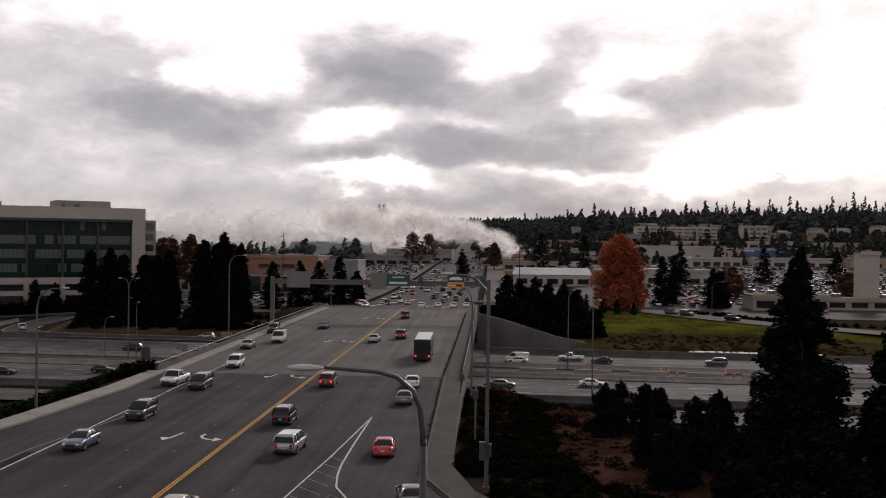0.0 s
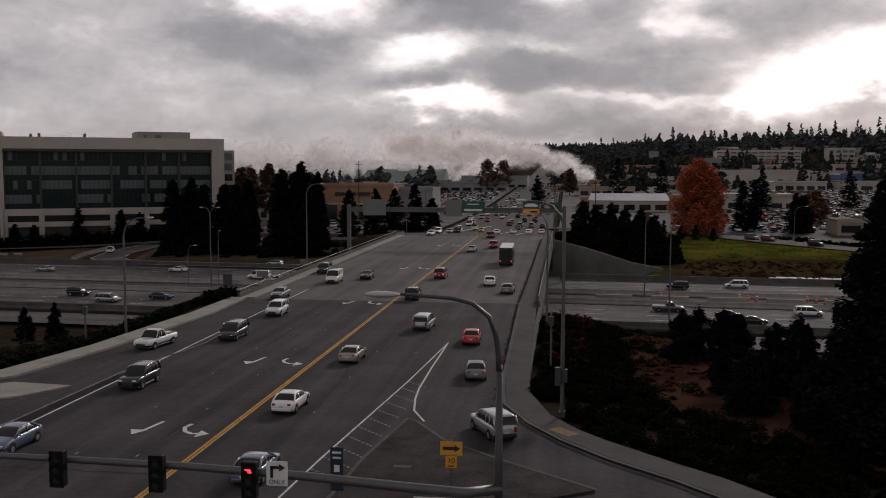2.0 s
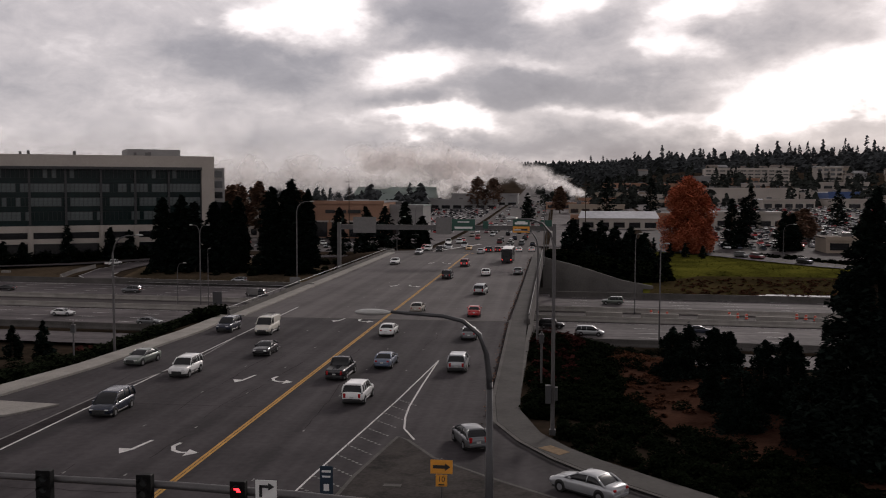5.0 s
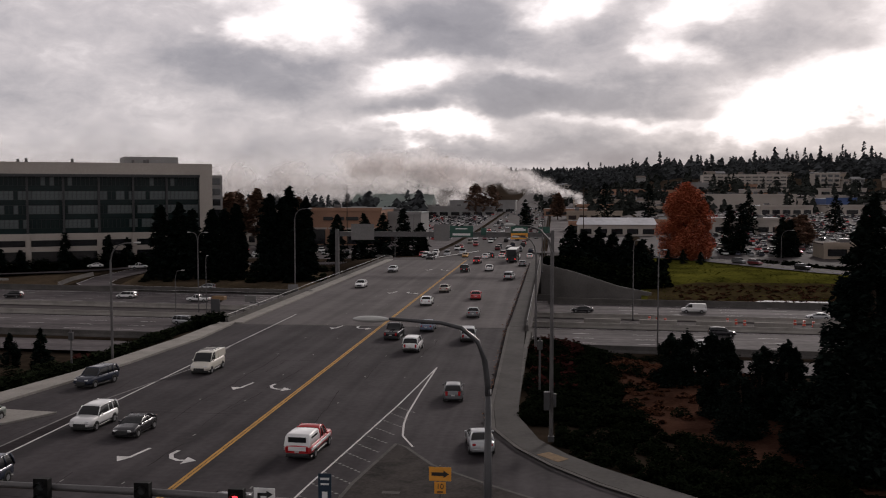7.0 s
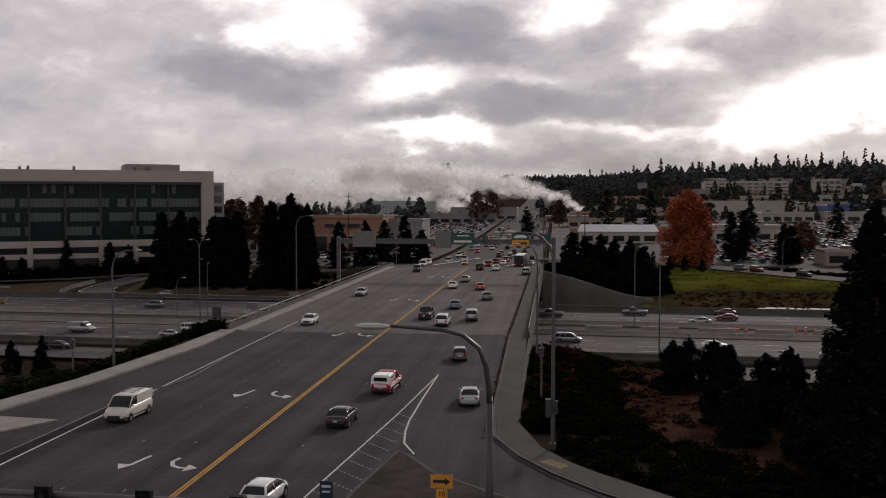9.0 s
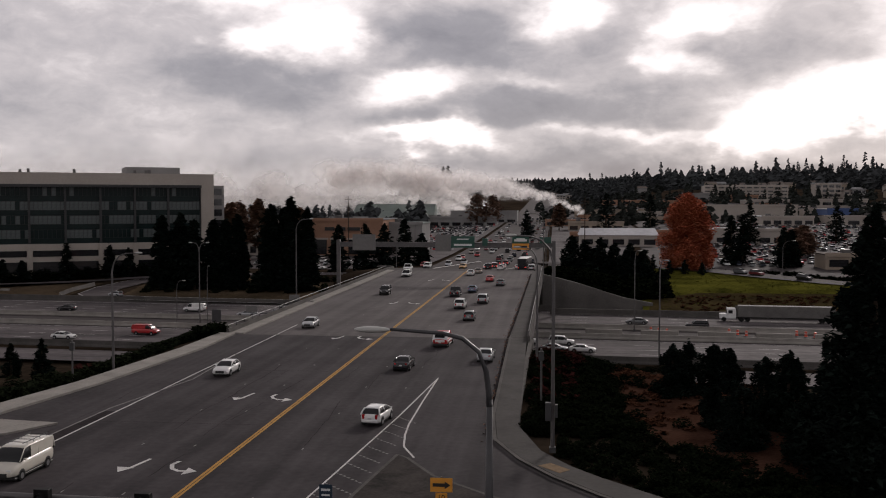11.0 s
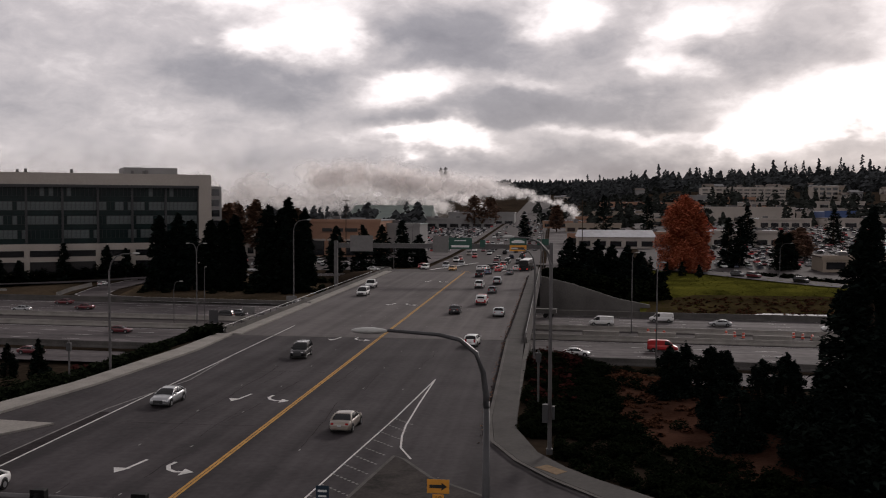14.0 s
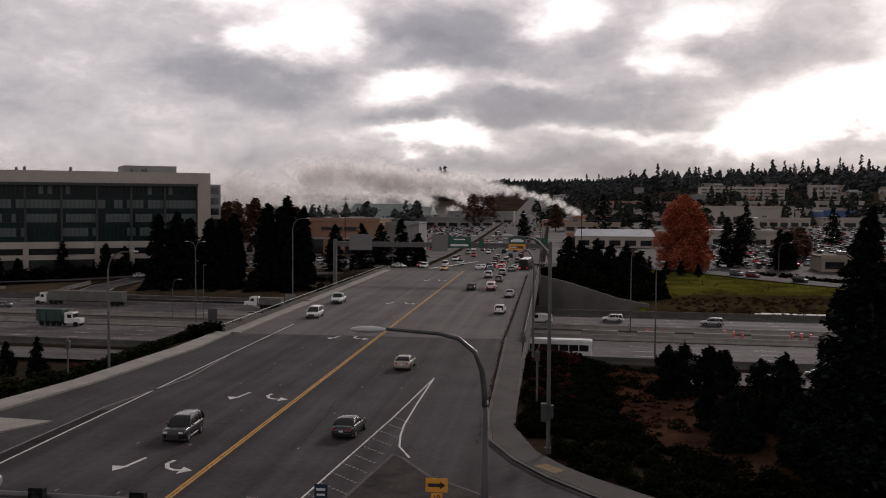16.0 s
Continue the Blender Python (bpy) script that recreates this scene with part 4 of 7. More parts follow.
rng = random.Random(9)
spots = []
for _ in range(800):
    a = rng.uniform(0.02, 0.56)
    y = rng.uniform(1060, 1560)
    spots.append((a * y, y, rng.uniform(13, 27) * (1.0 if rng.random() < 0.8 else 1.3) * (1 + 0.35 * smooth(0.14, 0.34, a)), rng.uniform(5, 9)))
wood("far_woods_right", spots, HAZED_WOOD, 3, "dark conifer woods on the right-hand hill")
spots = []
for _ in range(800):
    a = rng.uniform(-0.16, 0.10)
    y = rng.uniform(1750, 2700)
    spots.append((a * y, y, rng.uniform(14, 30), rng.uniform(6, 12)))
for k in range(16):
    spots.append((-184 + rng.uniform(-26, 26), 1500 + rng.uniform(-15, 15), rng.uniform(34, 56), rng.uniform(11, 15)))
wood("far_woods_centre", spots, HAZED_WOOD, 4, "dark conifer woods on the distant ridge")
spots = []
for _ in range(500):
    a = rng.uniform(-0.60, -0.14)
    y = rng.uniform(520, 1500)
    spots.append((a * y, y, rng.uniform(10, 20), rng.uniform(4, 9)))
wood("far_woods_left", spots, HAZED_WOOD, 5, "dark mixed woods beyond the offices")
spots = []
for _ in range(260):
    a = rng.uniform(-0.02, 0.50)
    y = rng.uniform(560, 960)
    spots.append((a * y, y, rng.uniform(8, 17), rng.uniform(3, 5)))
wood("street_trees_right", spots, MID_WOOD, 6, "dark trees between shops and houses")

# thickets
rng = random.Random(21)
spots = []
for _ in range(1300):
    y = rng.uniform(59, 128)
    x = rng.uniform(-2.0, 6.0 + 0.06 * (y - 58)) if rng.random() < 0.8 else rng.uniform(0, 26)
    if y < 64 + max(0, 2 - x):
        y += 4
    if 5 < x < 26 and 64 < y < 122 and rng.random() < 0.92:
        continue
    spots.append((x, y, rng.uniform(0.4, 0.9)))
for _ in range(760):
    x = rng.uniform(0.5, 40)
    back = table(x, (-0.8, 0.9, 2.5, 5.2, 7.8, 9.5, 12.5, 18.5, 27.2, 60), (58, 54.8, 52.7, 49.7, 47, 44.7, 41.1, 35.2, 28.3, 8))
    spots.append((x, back + 0.9 + rng.random() ** 1.3 * (14 if 6 < x < 18 else 20), rng.uniform(0.4, 0.9)))
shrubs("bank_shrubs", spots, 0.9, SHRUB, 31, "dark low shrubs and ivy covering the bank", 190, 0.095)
shrubs("bank_red_shrubs", [(rng.uniform(-1.8, 2.5), rng.uniform(72, 106), rng.uniform(0.5, 1.0)) for _ in range(60)], 1.0, SHRUB_RED, 32, "reddish leafless shrubs beside the pavement", 60, 0.18)
shrubs("bracken", [(rng.uniform(5, 26), rng.uniform(64, 121), rng.uniform(0.25, 0.5)) for _ in range(700)], 0.7, BRACKEN, 33, "brown dead bracken on the bank", 90, 0.10)
spots = []
for _ in range(620):
    y = rng.uniform(66, 112)
    x0 = -42.0 if y < 76 else -40.2
    spots.append((x0 - abs(rng.gauss(0, 4.2)) - 0.4, y, rng.uniform(0.5, 1.0)))
shrubs("hedge_left", spots, 0.95, HEDGE, 34, "dark green hedge behind the pavement", 130, 0.13)
shrubs("hedge_left_red", [(rng.uniform(-60, -56), rng.uniform(112, 116), rng.uniform(0.8, 1.3)) for _ in range(14)], 1.5, SHRUB_RED, 35, "reddish bush by the freeway", 90, 0.22)
shrubs("hedge_corner", [(rng.uniform(-45, -39), rng.uniform(104, 110.5), rng.uniform(0.6, 1.1)) for _ in range(60)], 1.3, SHRUB, 36, "dark hedge at the bridge end", 80, 0.22)
spots = []
for _ in range(520):
    x = rng.uniform(-2, 24)
    spots.append((x, 204 + rng.uniform(0, 26) - 0.1 * x, rng.uniform(0.7, 1.5)))
shrubs("abutment_shrubs", spots, 1.0, SHRUB, 37, "dark shrubs covering the bridge embankment", 60, 0.35)
shrubs("verge_shrubs", [(rng.uniform(-98, -50), rng.uniform(216, 236), rng.uniform(0.7, 1.4)) for _ in range(90)], 0.9, HEDGE, 38, "dark shrubs on the verges", 50, 0.4)
shrubs("grass_bank_scrub", [(rng.uniform(24, 74), rng.uniform(186, 205), rng.uniform(0.25, 0.7)) for _ in range(420)], 0.6, BRACKEN, 39, "brown scrub on the grass bank", 60, 0.13)
spots = []
for _ in range(420):
    x = rng.uniform(-175, -92)
    y = 226 + (x + 140.5) * 0.588 - rng.uniform(1.0, 3.5)
    spots.append((x, max(223.5, y), rng.uniform(1.0, 1.7)))
shrubs("office_hedge", spots, 1.25, SHRUB, 40, "tall dark hedge before the office building", 60, 0.42)

rng = random.Random(51)
shrubs("hedge_office", [(-172 + k * 1.05 + rng.uniform(-0.5, 0.5), max(223.5, 226 + (-172 + k * 1.05 + 140.5) * 0.588 - 2.5 + rng.uniform(-0.8, 0.8)), rng.uniform(1.0, 1.7)) for k in range(84)], 2.2, SHRUB, 37, "dark hedge before the office building", 60, 0.4)
shrubs("slip_road_shrubs", [(rng.uniform(3, 24), rng.uniform(208, 236), rng.uniform(0.8, 1.6)) for _ in range(230)], 1.2, SHRUB, 38, "dark shrubs covering the bank above the wing wall", 50, 0.36)
spots = []
for _ in range(150):
    k = rng.random()
    spots.append((table(k, (0, 0.3, 0.6, 0.8, 1), (36, 51, 61, 71, 96)) + rng.uniform(2, 6), table(k, (0, 0.3, 0.6, 0.8, 1), (279, 256, 238, 224, 212)) + rng.uniform(-1, 3), rng.uniform(0.5, 1.0)))
shrubs("car_park_hedge", spots, 1.1, SHRUB, 40, "dark low hedge between slip road and car park", 40, 0.3)
spots = []
for _ in range(900):
    x = rng.uniform(19, 70)
    spots.append((x, rng.uniform(190, 262 - 0.75 * max(0, x - 36)) - SKEW * x, rng.uniform(0.2, 0.45)))
pts = []
for x, y, r in spots:
    for _ in range(7):
        pts.append((x + rng.gauss(0, r), y + rng.gauss(0, r), bank_z(x, y) + rng.uniform(0.0, 0.28)))
v, f = leaf_cloud(pts, 0.16, 41, 0.5)
me = bpy.data.meshes.new("grass_tufts")
me.from_pydata(v, [], f)
me.materials.append(GRASS)
tagged(new("grass_tufts", me), "tufts of yellow-green grass on the bank", "grass", kind="stuff")


# ---- office building beyond the freeway ----
def office():
    ax, ay, bx, by = -140.5, 226.0, -92.9, 254.0
    ln = math.hypot(bx - ax, by - ay)
    ang = math.degrees(math.atan2(by - ay, bx - ax))
    base = -4.0
    t = thing("office_building", "long pale office block with a dark glass curtain wall", "office building", pose(ax, ay, base, 0, 0, ang))
    top = 26.8
    part("podium", boxes((0, ln, 0.0, 30, 0, 8.5)), STUCCO, t, "pale concrete podium with car park openings")
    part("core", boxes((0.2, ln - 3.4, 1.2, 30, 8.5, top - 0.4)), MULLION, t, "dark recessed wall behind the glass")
    part("end_wall", boxes((ln - 3.4, ln, -0.5, 30, 8.5, top)), STUCCO, t, "pale blank end wall")
    part("fin_wall", boxes((-0.9, 0.2, -0.5, 30, 0, top + 1.2)), STUCCO, t, "tall pale fin wall")
    part("roof_parapet", boxes((0.2, ln - 3.4, -0.9, 30, top - 3.0, top)), STUCCO, t, "pale deep roof band")
    part("roof_canopy", boxes((0.2, ln - 3.4, -1.3, -0.9, top - 3.7, top - 3.0)), MULLION, t)
    ph = part("roof_plant_room", boxes((ln - 22, ln - 8, 6, 20, top, top + 1.9)), STUCCO_GREY, t)
    for k in range(5):
        part("stair_window", boxes((ln + 0.6, ln + 3.0, 3.94, 4.06, 9.6 + k * 2.9, 11.4 + k * 2.9)), GLASS_DARK, t)
    part("rear_wing", boxes((ln - 1.0, ln + 3.6, 4.0, 26, 0, top - 3.0)), STUCCO_GREY, t, "grey rear stair wing")
    bays, floors = 12, 4
    bw = (ln - 3.6) / bays
    pane_a = mesh_of(boxes((0.06, bw / 4 - 0.06, -0.03, 0.03, 0, 2.15)), "pane", GLASS_BLIND)
    pane_b = mesh_of(boxes((0.06, bw / 4 - 0.06, -0.03, 0.03, 0, 2.15)), "pane", GLASS_BLUE)
    rng = random.Random(3)
    fh = (top - 3.7 - 8.5) / floors
    for f in range(floors):
        z = 8.5 + f * fh
        part("spandrel", boxes((0.2, ln - 3.4, 0.75, 1.2, z, z + fh - 2.3)), GLASS_BLUE, t)
        for b in range(bays):
            kind = rng.random() if b % 2 == 0 else kind
            for k in range(4):
                o = new("pane", pane_a if (kind < 0.78 and rng.random() < 0.82) and f < 3 or rng.random() < 0.12 else pane_b)
                o.parent = t
                o.matrix_basis = pose(0.2 + b * bw + k * bw / 4, 0.95, z + fh - 2.25)
    for b in range(0, bays + 1, 2):
        part("pier", boxes((0.2 + b * bw - 0.28, 0.2 + b * bw + 0.28, 0.1, 1.0, 8.5, top - 3.7)), MULLION, t)
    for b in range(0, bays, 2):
        # dark panels set on the wall stand for the shade in car park openings
        part("opening_shade_panel", boxes((0.9 + b * bw, 0.2 + (b + 2) * bw - 0.7, -0.06, 0.1, 5.2, 6.8)), GLASS_DARK, t, "dark panel standing for a shaded opening")
        # this lower row is added to darken the podium foot
        part("opening_shade_panel", boxes((0.9 + b * bw, 0.2 + (b + 2) * bw - 0.7, -0.06, 0.1, 0.9, 3.9)), GLASS_DARK, t, "dark panel standing for a shaded opening")
        part("buttress", boxes((0.2 + b * bw - 0.45, 0.2 + b * bw + 0.45, -0.5, 0.0, 0, 8.5)), STUCCO, t)
    for k in range(6):
        x = rng.uniform(3, ln - 8)
        part("roof_vent", boxes((x, x + 0.7, 3, 3.7, top, top + rng.uniform(0.7, 1.3))), METAL_GREY, t)


office()


# ---- shops and houses ----
FOOTPRINTS = []


def shop(x, y, w, d, h, wall, roof, label, front=True, turn=0.0, pitched=False, bands=0, windows=4, name="shop_building", category="shop"):
    z = min(ground_z(x - w / 2, y), ground_z(x + w / 2, y), ground_z(x, y + d)) - 0.5
    h = h + 0.5
    FOOTPRINTS.append((x - w / 2 - 2, x + w / 2 + 2, y - 2, y + d + 2))
    t = thing(name, label, category, pose(x, y, z, 0, 0, turn))
    part("wall", boxes((-w / 2, w / 2, 0, d, 0, h)), wall, t)
    if pitched:
        bm = bmesh.new()
        v = [bm.verts.new(p) for p in ((-w / 2 - 0.6, -0.6, h), (w / 2 + 0.6, -0.6, h), (w / 2 + 0.6, d + 0.6, h), (-w / 2 - 0.6, d + 0.6, h), (-w / 2 + 0.5, d / 2, h + d * 0.2), (w / 2 - 0.5, d / 2, h + d * 0.2))]
        for f in ((0, 1, 5, 4), (2, 3, 4, 5), (1, 2, 5), (3, 0, 4), (3, 2, 1, 0)):
            bm.faces.new([v[i] for i in f])
        bmesh.ops.recalc_face_normals(bm, faces=bm.faces[:])
        part("roof", bm, roof, t)
    else:
        part("roof", boxes((-w / 2 - 0.25, w / 2 + 0.25, -0.25, d + 0.25, h, h + 0.35)), roof, t)
        part("parapet", boxes((-w / 2 - 0.3, w / 2 + 0.3, -0.45, -0.25, h - 0.5, h + 0.7)), wall, t)
        for k in range(max(1, int(w / 14))):
            u, v = -w / 2 + (k + 0.5) * 14 + (x * 7.3) % 5 - 4, d * (0.2 + (x * 0.37 + k * 0.29) % 0.5)
            if u < w / 2 - 4:
                part("roof_unit", boxes((u, u + 2.6, v, v + 2.0, h + 0.3, h + 1.6, 0.05)), METAL_GREY, t)
    rows = max(1, bands)
    for r in range(rows):
        zz = 0.9 + 0.5 + r * (h - 0.6) / rows
        ww = w / max(1, windows)
        for k in range(windows):
            part("window", boxes((-w / 2 + k * ww + ww * 0.14, -w / 2 + (k + 1) * ww - ww * 0.14, -0.12, 0.02, zz, zz + min(2.2, (h - 1) / rows * 0.55))), GLASS_DARK, t)
    return t


m = shop(-72.8, 332, 25.3, 30, 12.6, STUCCO_BROWN, ROOF_GREY, "terracotta stucco supermarket with illegible dark lettering", windows=0)
part("sign_bars", boxes((-8, -4.6, -0.6, -0.2, 9.4, 10.6), (-4.0, -0.6, -0.6, -0.2, 9.4, 10.6), (0.2, 4.6, -0.6, -0.2, 9.4, 10.6)), SIGN_BLACK, m, "dark bars of shop lettering")
for k in range(4):
    part("arch_window", boxes((-12 + k * 6.2, -7.4 + k * 6.2, -0.3, 0.05, 1.0, 6.2)), GLASS_DARK, m)
    part("arch_surround", boxes((-12.5 + k * 6.2, -6.9 + k * 6.2, -0.2, 0.02, 6.2, 6.8)), STUCCO, m)
part("rotunda", tube(bmesh.new(), [(-4.5, 6, 10.4), (-4.5, 6, 12.0), (-4.5, 6, 13.0)], [2.6, 2.4, 0.4], 12), SIGN_WHITE, m, "white roof lantern")
shop(-107, 332, 9, 20, 12.8, STUCCO, ROOF_GREY, "pale stucco shop wing", windows=3)
shop(-56, 345, 16, 22, 11.0, STUCCO_GREY, ROOF_GREEN, "grey shop with a green roof edge", windows=2)
shop(-118, 690, 60, 40, 8.0, STUCCO_GREY, ROOF_GREEN, "grey shopping hall with a green metal roof", pitched=True, windows=8)
shop(-52, 700, 48, 30, 9.0, STUCCO_GREY, ROOF_PALE, "long grey shop building with a pale roof", windows=6)
shop(-62, 640, 46, 20, 6.5, STUCCO_GREY, ROOF_GREEN, "grey hall with a low green roof", windows=6)
shop(-100, 620, 30, 20, 7.5, STUCCO_TAN, ROOF_GREEN, "tan shop with a hipped roof", pitched=True, windows=4)
shop(-130, 600, 26, 20, 8, STUCCO_GREY, ROOF_GREY, "dark grey flat-roofed shop building", windows=4)
rng = random.Random(77)
walls = [STUCCO, STUCCO_TAN, STUCCO_GREY, STUCCO_BROWN]
roofs = [ROOF_PALE, ROOF_GREY, ROOF_PALE, ROOF_BROWN]
for row, (y, n, x0, dx) in enumerate([(425, 3, 8, 30), (560, 5, 12, 50), (620, 7, 14, 52), (690, 7, 20, 56), (760, 8, 26, 60), (830, 5, -10, 40)]):
    for k in range(n):
        x = x0 + k * dx + rng.uniform(-8, 8)
        w, h = rng.uniform(26, 46), rng.uniform(4.0, 6.5)
        shop(x + 10, y + rng.uniform(-12, 12), w, rng.uniform(16, 30), h, walls[rng.randrange(4)], roofs[rng.randrange(4)], "low flat-roofed shop building with dark windows", windows=5)
shop(171, 600, 18, 24, 7, BLUE_PANEL, ROOF_PALE, "store with a broad blue front", windows=0)
shop(118, 605, 56, 20, 9, STUCCO, ROOF_PALE, "long pale warehouse store", windows=6)
shop(26, 405, 32, 14, 4.8, STUCCO, ROOF_PALE, "pale single-storey shop with a hipped roof", pitched=True, windows=5)
shop(88, 286, 22, 12, 4.2, STUCCO_TAN, ROOF_BROWN, "small tan shop at the car park", windows=3)
tw = shop(116, 300, 5.5, 6, 17, STUCCO, ROOF_GREY, "pale square tower of a shopping centre", windows=0, name="tower", category="tower")
shop(120, 292, 40, 10, 3.2, STUCCO_TAN, ROOF_GREY, "low arcade beside the tower", windows=6)
# slab of flats on the hill
h = shop(162, 850, 70, 16, 12.0, STUCCO, ROOF_GREY, "four-storey pale apartment block on the hill", windows=12, bands=4, name="apartment_block", category="apartment building")
for f in range(1, 5):
    part("balcony", boxes((-35, 35, -1.2, -0.2, f * 2.95 - 0.5, f * 2.95 + 0.3)), STUCCO, h, "long pale balcony front")
shop(238, 880, 22, 14, 12, STUCCO, ROOF_GREY, "pale apartment block among trees", windows=4, bands=3, name="apartment_block", category="apartment building")
shop(70, 840, 60, 14, 8, STUCCO_BROWN, ROOF_BROWN, "brown terrace of flats on the hill", windows=10, bands=2, name="apartment_block", category="apartment building")
for k in range(46):
    a = rng.uniform(-0.04, 0.46)
    y = rng.uniform(860, 1200) if a > 0.06 else rng.uniform(1300, 2100)
    shop(a * y, y, rng.uniform(10, 18), rng.uniform(8, 12), rng.uniform(5, 8), walls[rng.randrange(3)], ROOF_BROWN if k % 3 else ROOF_GREY, "small hillside house with a pitched roof", pitched=True, windows=3, bands=1 + k % 2, name="house", category="house")


# ---- street lamps and poles ----
def street_lamp(x, y, height, reach, side, label, z=None, double=False, r=0.13, head=0.85, name="street_lamp"):
    z = ground_z(x, y) if z is None else z
    t = thing(name, label, "street lamp", pose(x, y, z), "tall street lamps")
    part("pole", tube(bmesh.new(), [(0, 0, 0), (0, 0, height * 0.5), (0, 0, height - 1.6)], [r, r * 0.85, r * 0.65], 10), METAL_GREY, t)
    part("base", boxes((-r * 1.5, r * 1.5, -r * 1.5, r * 1.5, 0, 0.35, 0.03)), METAL_DARK, t)
    for s in ((side, -side) if double else (side,)):
        k = reach
        part("arm", tube(bmesh.new(), [(0, 0, height - 1.7), (s * 0.10 * k, 0, height - 0.85), (s * 0.32 * k, 0, height - 0.28), (s * 0.62 * k, 0, height - 0.04), (s * k, 0, height)], [r * 0.65, r * 0.55, r * 0.5, r * 0.42, r * 0.36], 8), METAL_GREY, t)
        bm = bmesh.new()
        bmesh.ops.create_uvsphere(bm, u_segments=12, v_segments=6, radius=1)
        bmesh.ops.transform(bm, matrix=Matrix.Translation((s * (k + head * 0.42), 0, height + 0.02)) @ Matrix.Diagonal((head * 0.45, head * 0.17, head * 0.12, 1)), verts=bm.verts[:])
        hd = part("lamp_head", bm, LAMP_LENS, t, "pale grey cobra lamp head", smooth=True)
    return t


street_lamp(-0.1, 57.8, 13.1, 2.2, -1, "tall grey steel street lamp on the corner pavement", 0.1)
street_lamp(-1.7, 92, 13.4, 1.6, -1, "tall grey steel street lamp behind the pavement", -2.5)
street_lamp(-2.2, 180, 13.2, 2.6, -1, "tall grey steel street lamp on the bridge", 0.0, r=0.12)
street_lamp(-2.4, 250, 11.5, 2.6, -1, "grey steel street lamp past the bridge", -2.0, r=0.12)
street_lamp(-40.0, 83, 11.2, 2.2, 1, "tall grey steel street lamp behind the hedge", -0.6)
street_lamp(-41.8, 152, 19.0, 2.2, 1, "tall grey steel street lamp beside the bridge", FW)
street_lamp(-62.1, 162.3, 14.6, 1.2, 1, "tall twin-armed freeway lamp", FW, double=True)
street_lamp(-60.2, 161.0, 10.6, 0.1, 1, "slim freeway camera pole", FW, r=0.09, head=0.5)
street_lamp(-66.8, 163.5, 7.8, 1.0, 1, "short curved freeway lamp", FW, r=0.09)
street_lamp(13.3, 164, 13.6, 0.5, 1, "tall slim freeway lamp", FW, r=0.11)
street_lamp(14.0, 131.5, 13.9, 0.5, 1, "tall slim freeway lamp by the barrier", FW, r=0.12)
street_lamp(56, 246, 9.5, 2.4, 1, "grey steel lamp beside the slip road", -3.8, r=0.1)
street_lamp(-134, 236, 9, 2.4, 1, "grey steel lamp beside the slip road", -4, r=0.1)
street_lamp(-41, 246, 9, 1.6, 1, "street lamp past the bridge", -2, r=0.1)
street_lamp(-44, 300, 12, 1.6, 1, "street lamp past the bridge", -3, r=0.1)
street_lamp(-2, 330, 12, 2.4, -1, "street lamp past the bridge", -3, r=0.1)
for x, y, hh in ((9.0, 300, 20), (-68, 312, 21), (-41.3, 78, 3.6), (-1.0, 72, 4.5)):
    u = thing("utility_pole", "plain dark utility pole", "pole", pose(x, y, ground_z(x, y)))
    part("pole", tube(bmesh.new(), [(0, 0, -0.2), (0, 0, hh)], [0.16, 0.11] if hh > 6 else [0.08, 0.08], 8), BARK if hh > 6 else METAL_GREY, u)
    if hh > 6:
        part("crossarm", boxes((-1.2, 1.2, -0.07, 0.07, hh - 1.2, hh - 1.0)), BARK, u)
    else:
        part("cabinet", boxes((-0.2, 0.2, -0.15, 0.15, hh - 0.9, hh - 0.2, 0.02)), METAL_DARK, u)
cb = thing("pole_cabinet", "small grey box strapped to the lamp pole", "box", pose(-0.1, 57.55, 0.1))
part("cabinet_body", boxes((-0.45, -0.1, -0.2, 0.15, 2.0, 3.1, 0.02), (0.12, 0.3, -0.2, 0.1, 2.2, 3.0, 0.02)), METAL_DARK, cb)


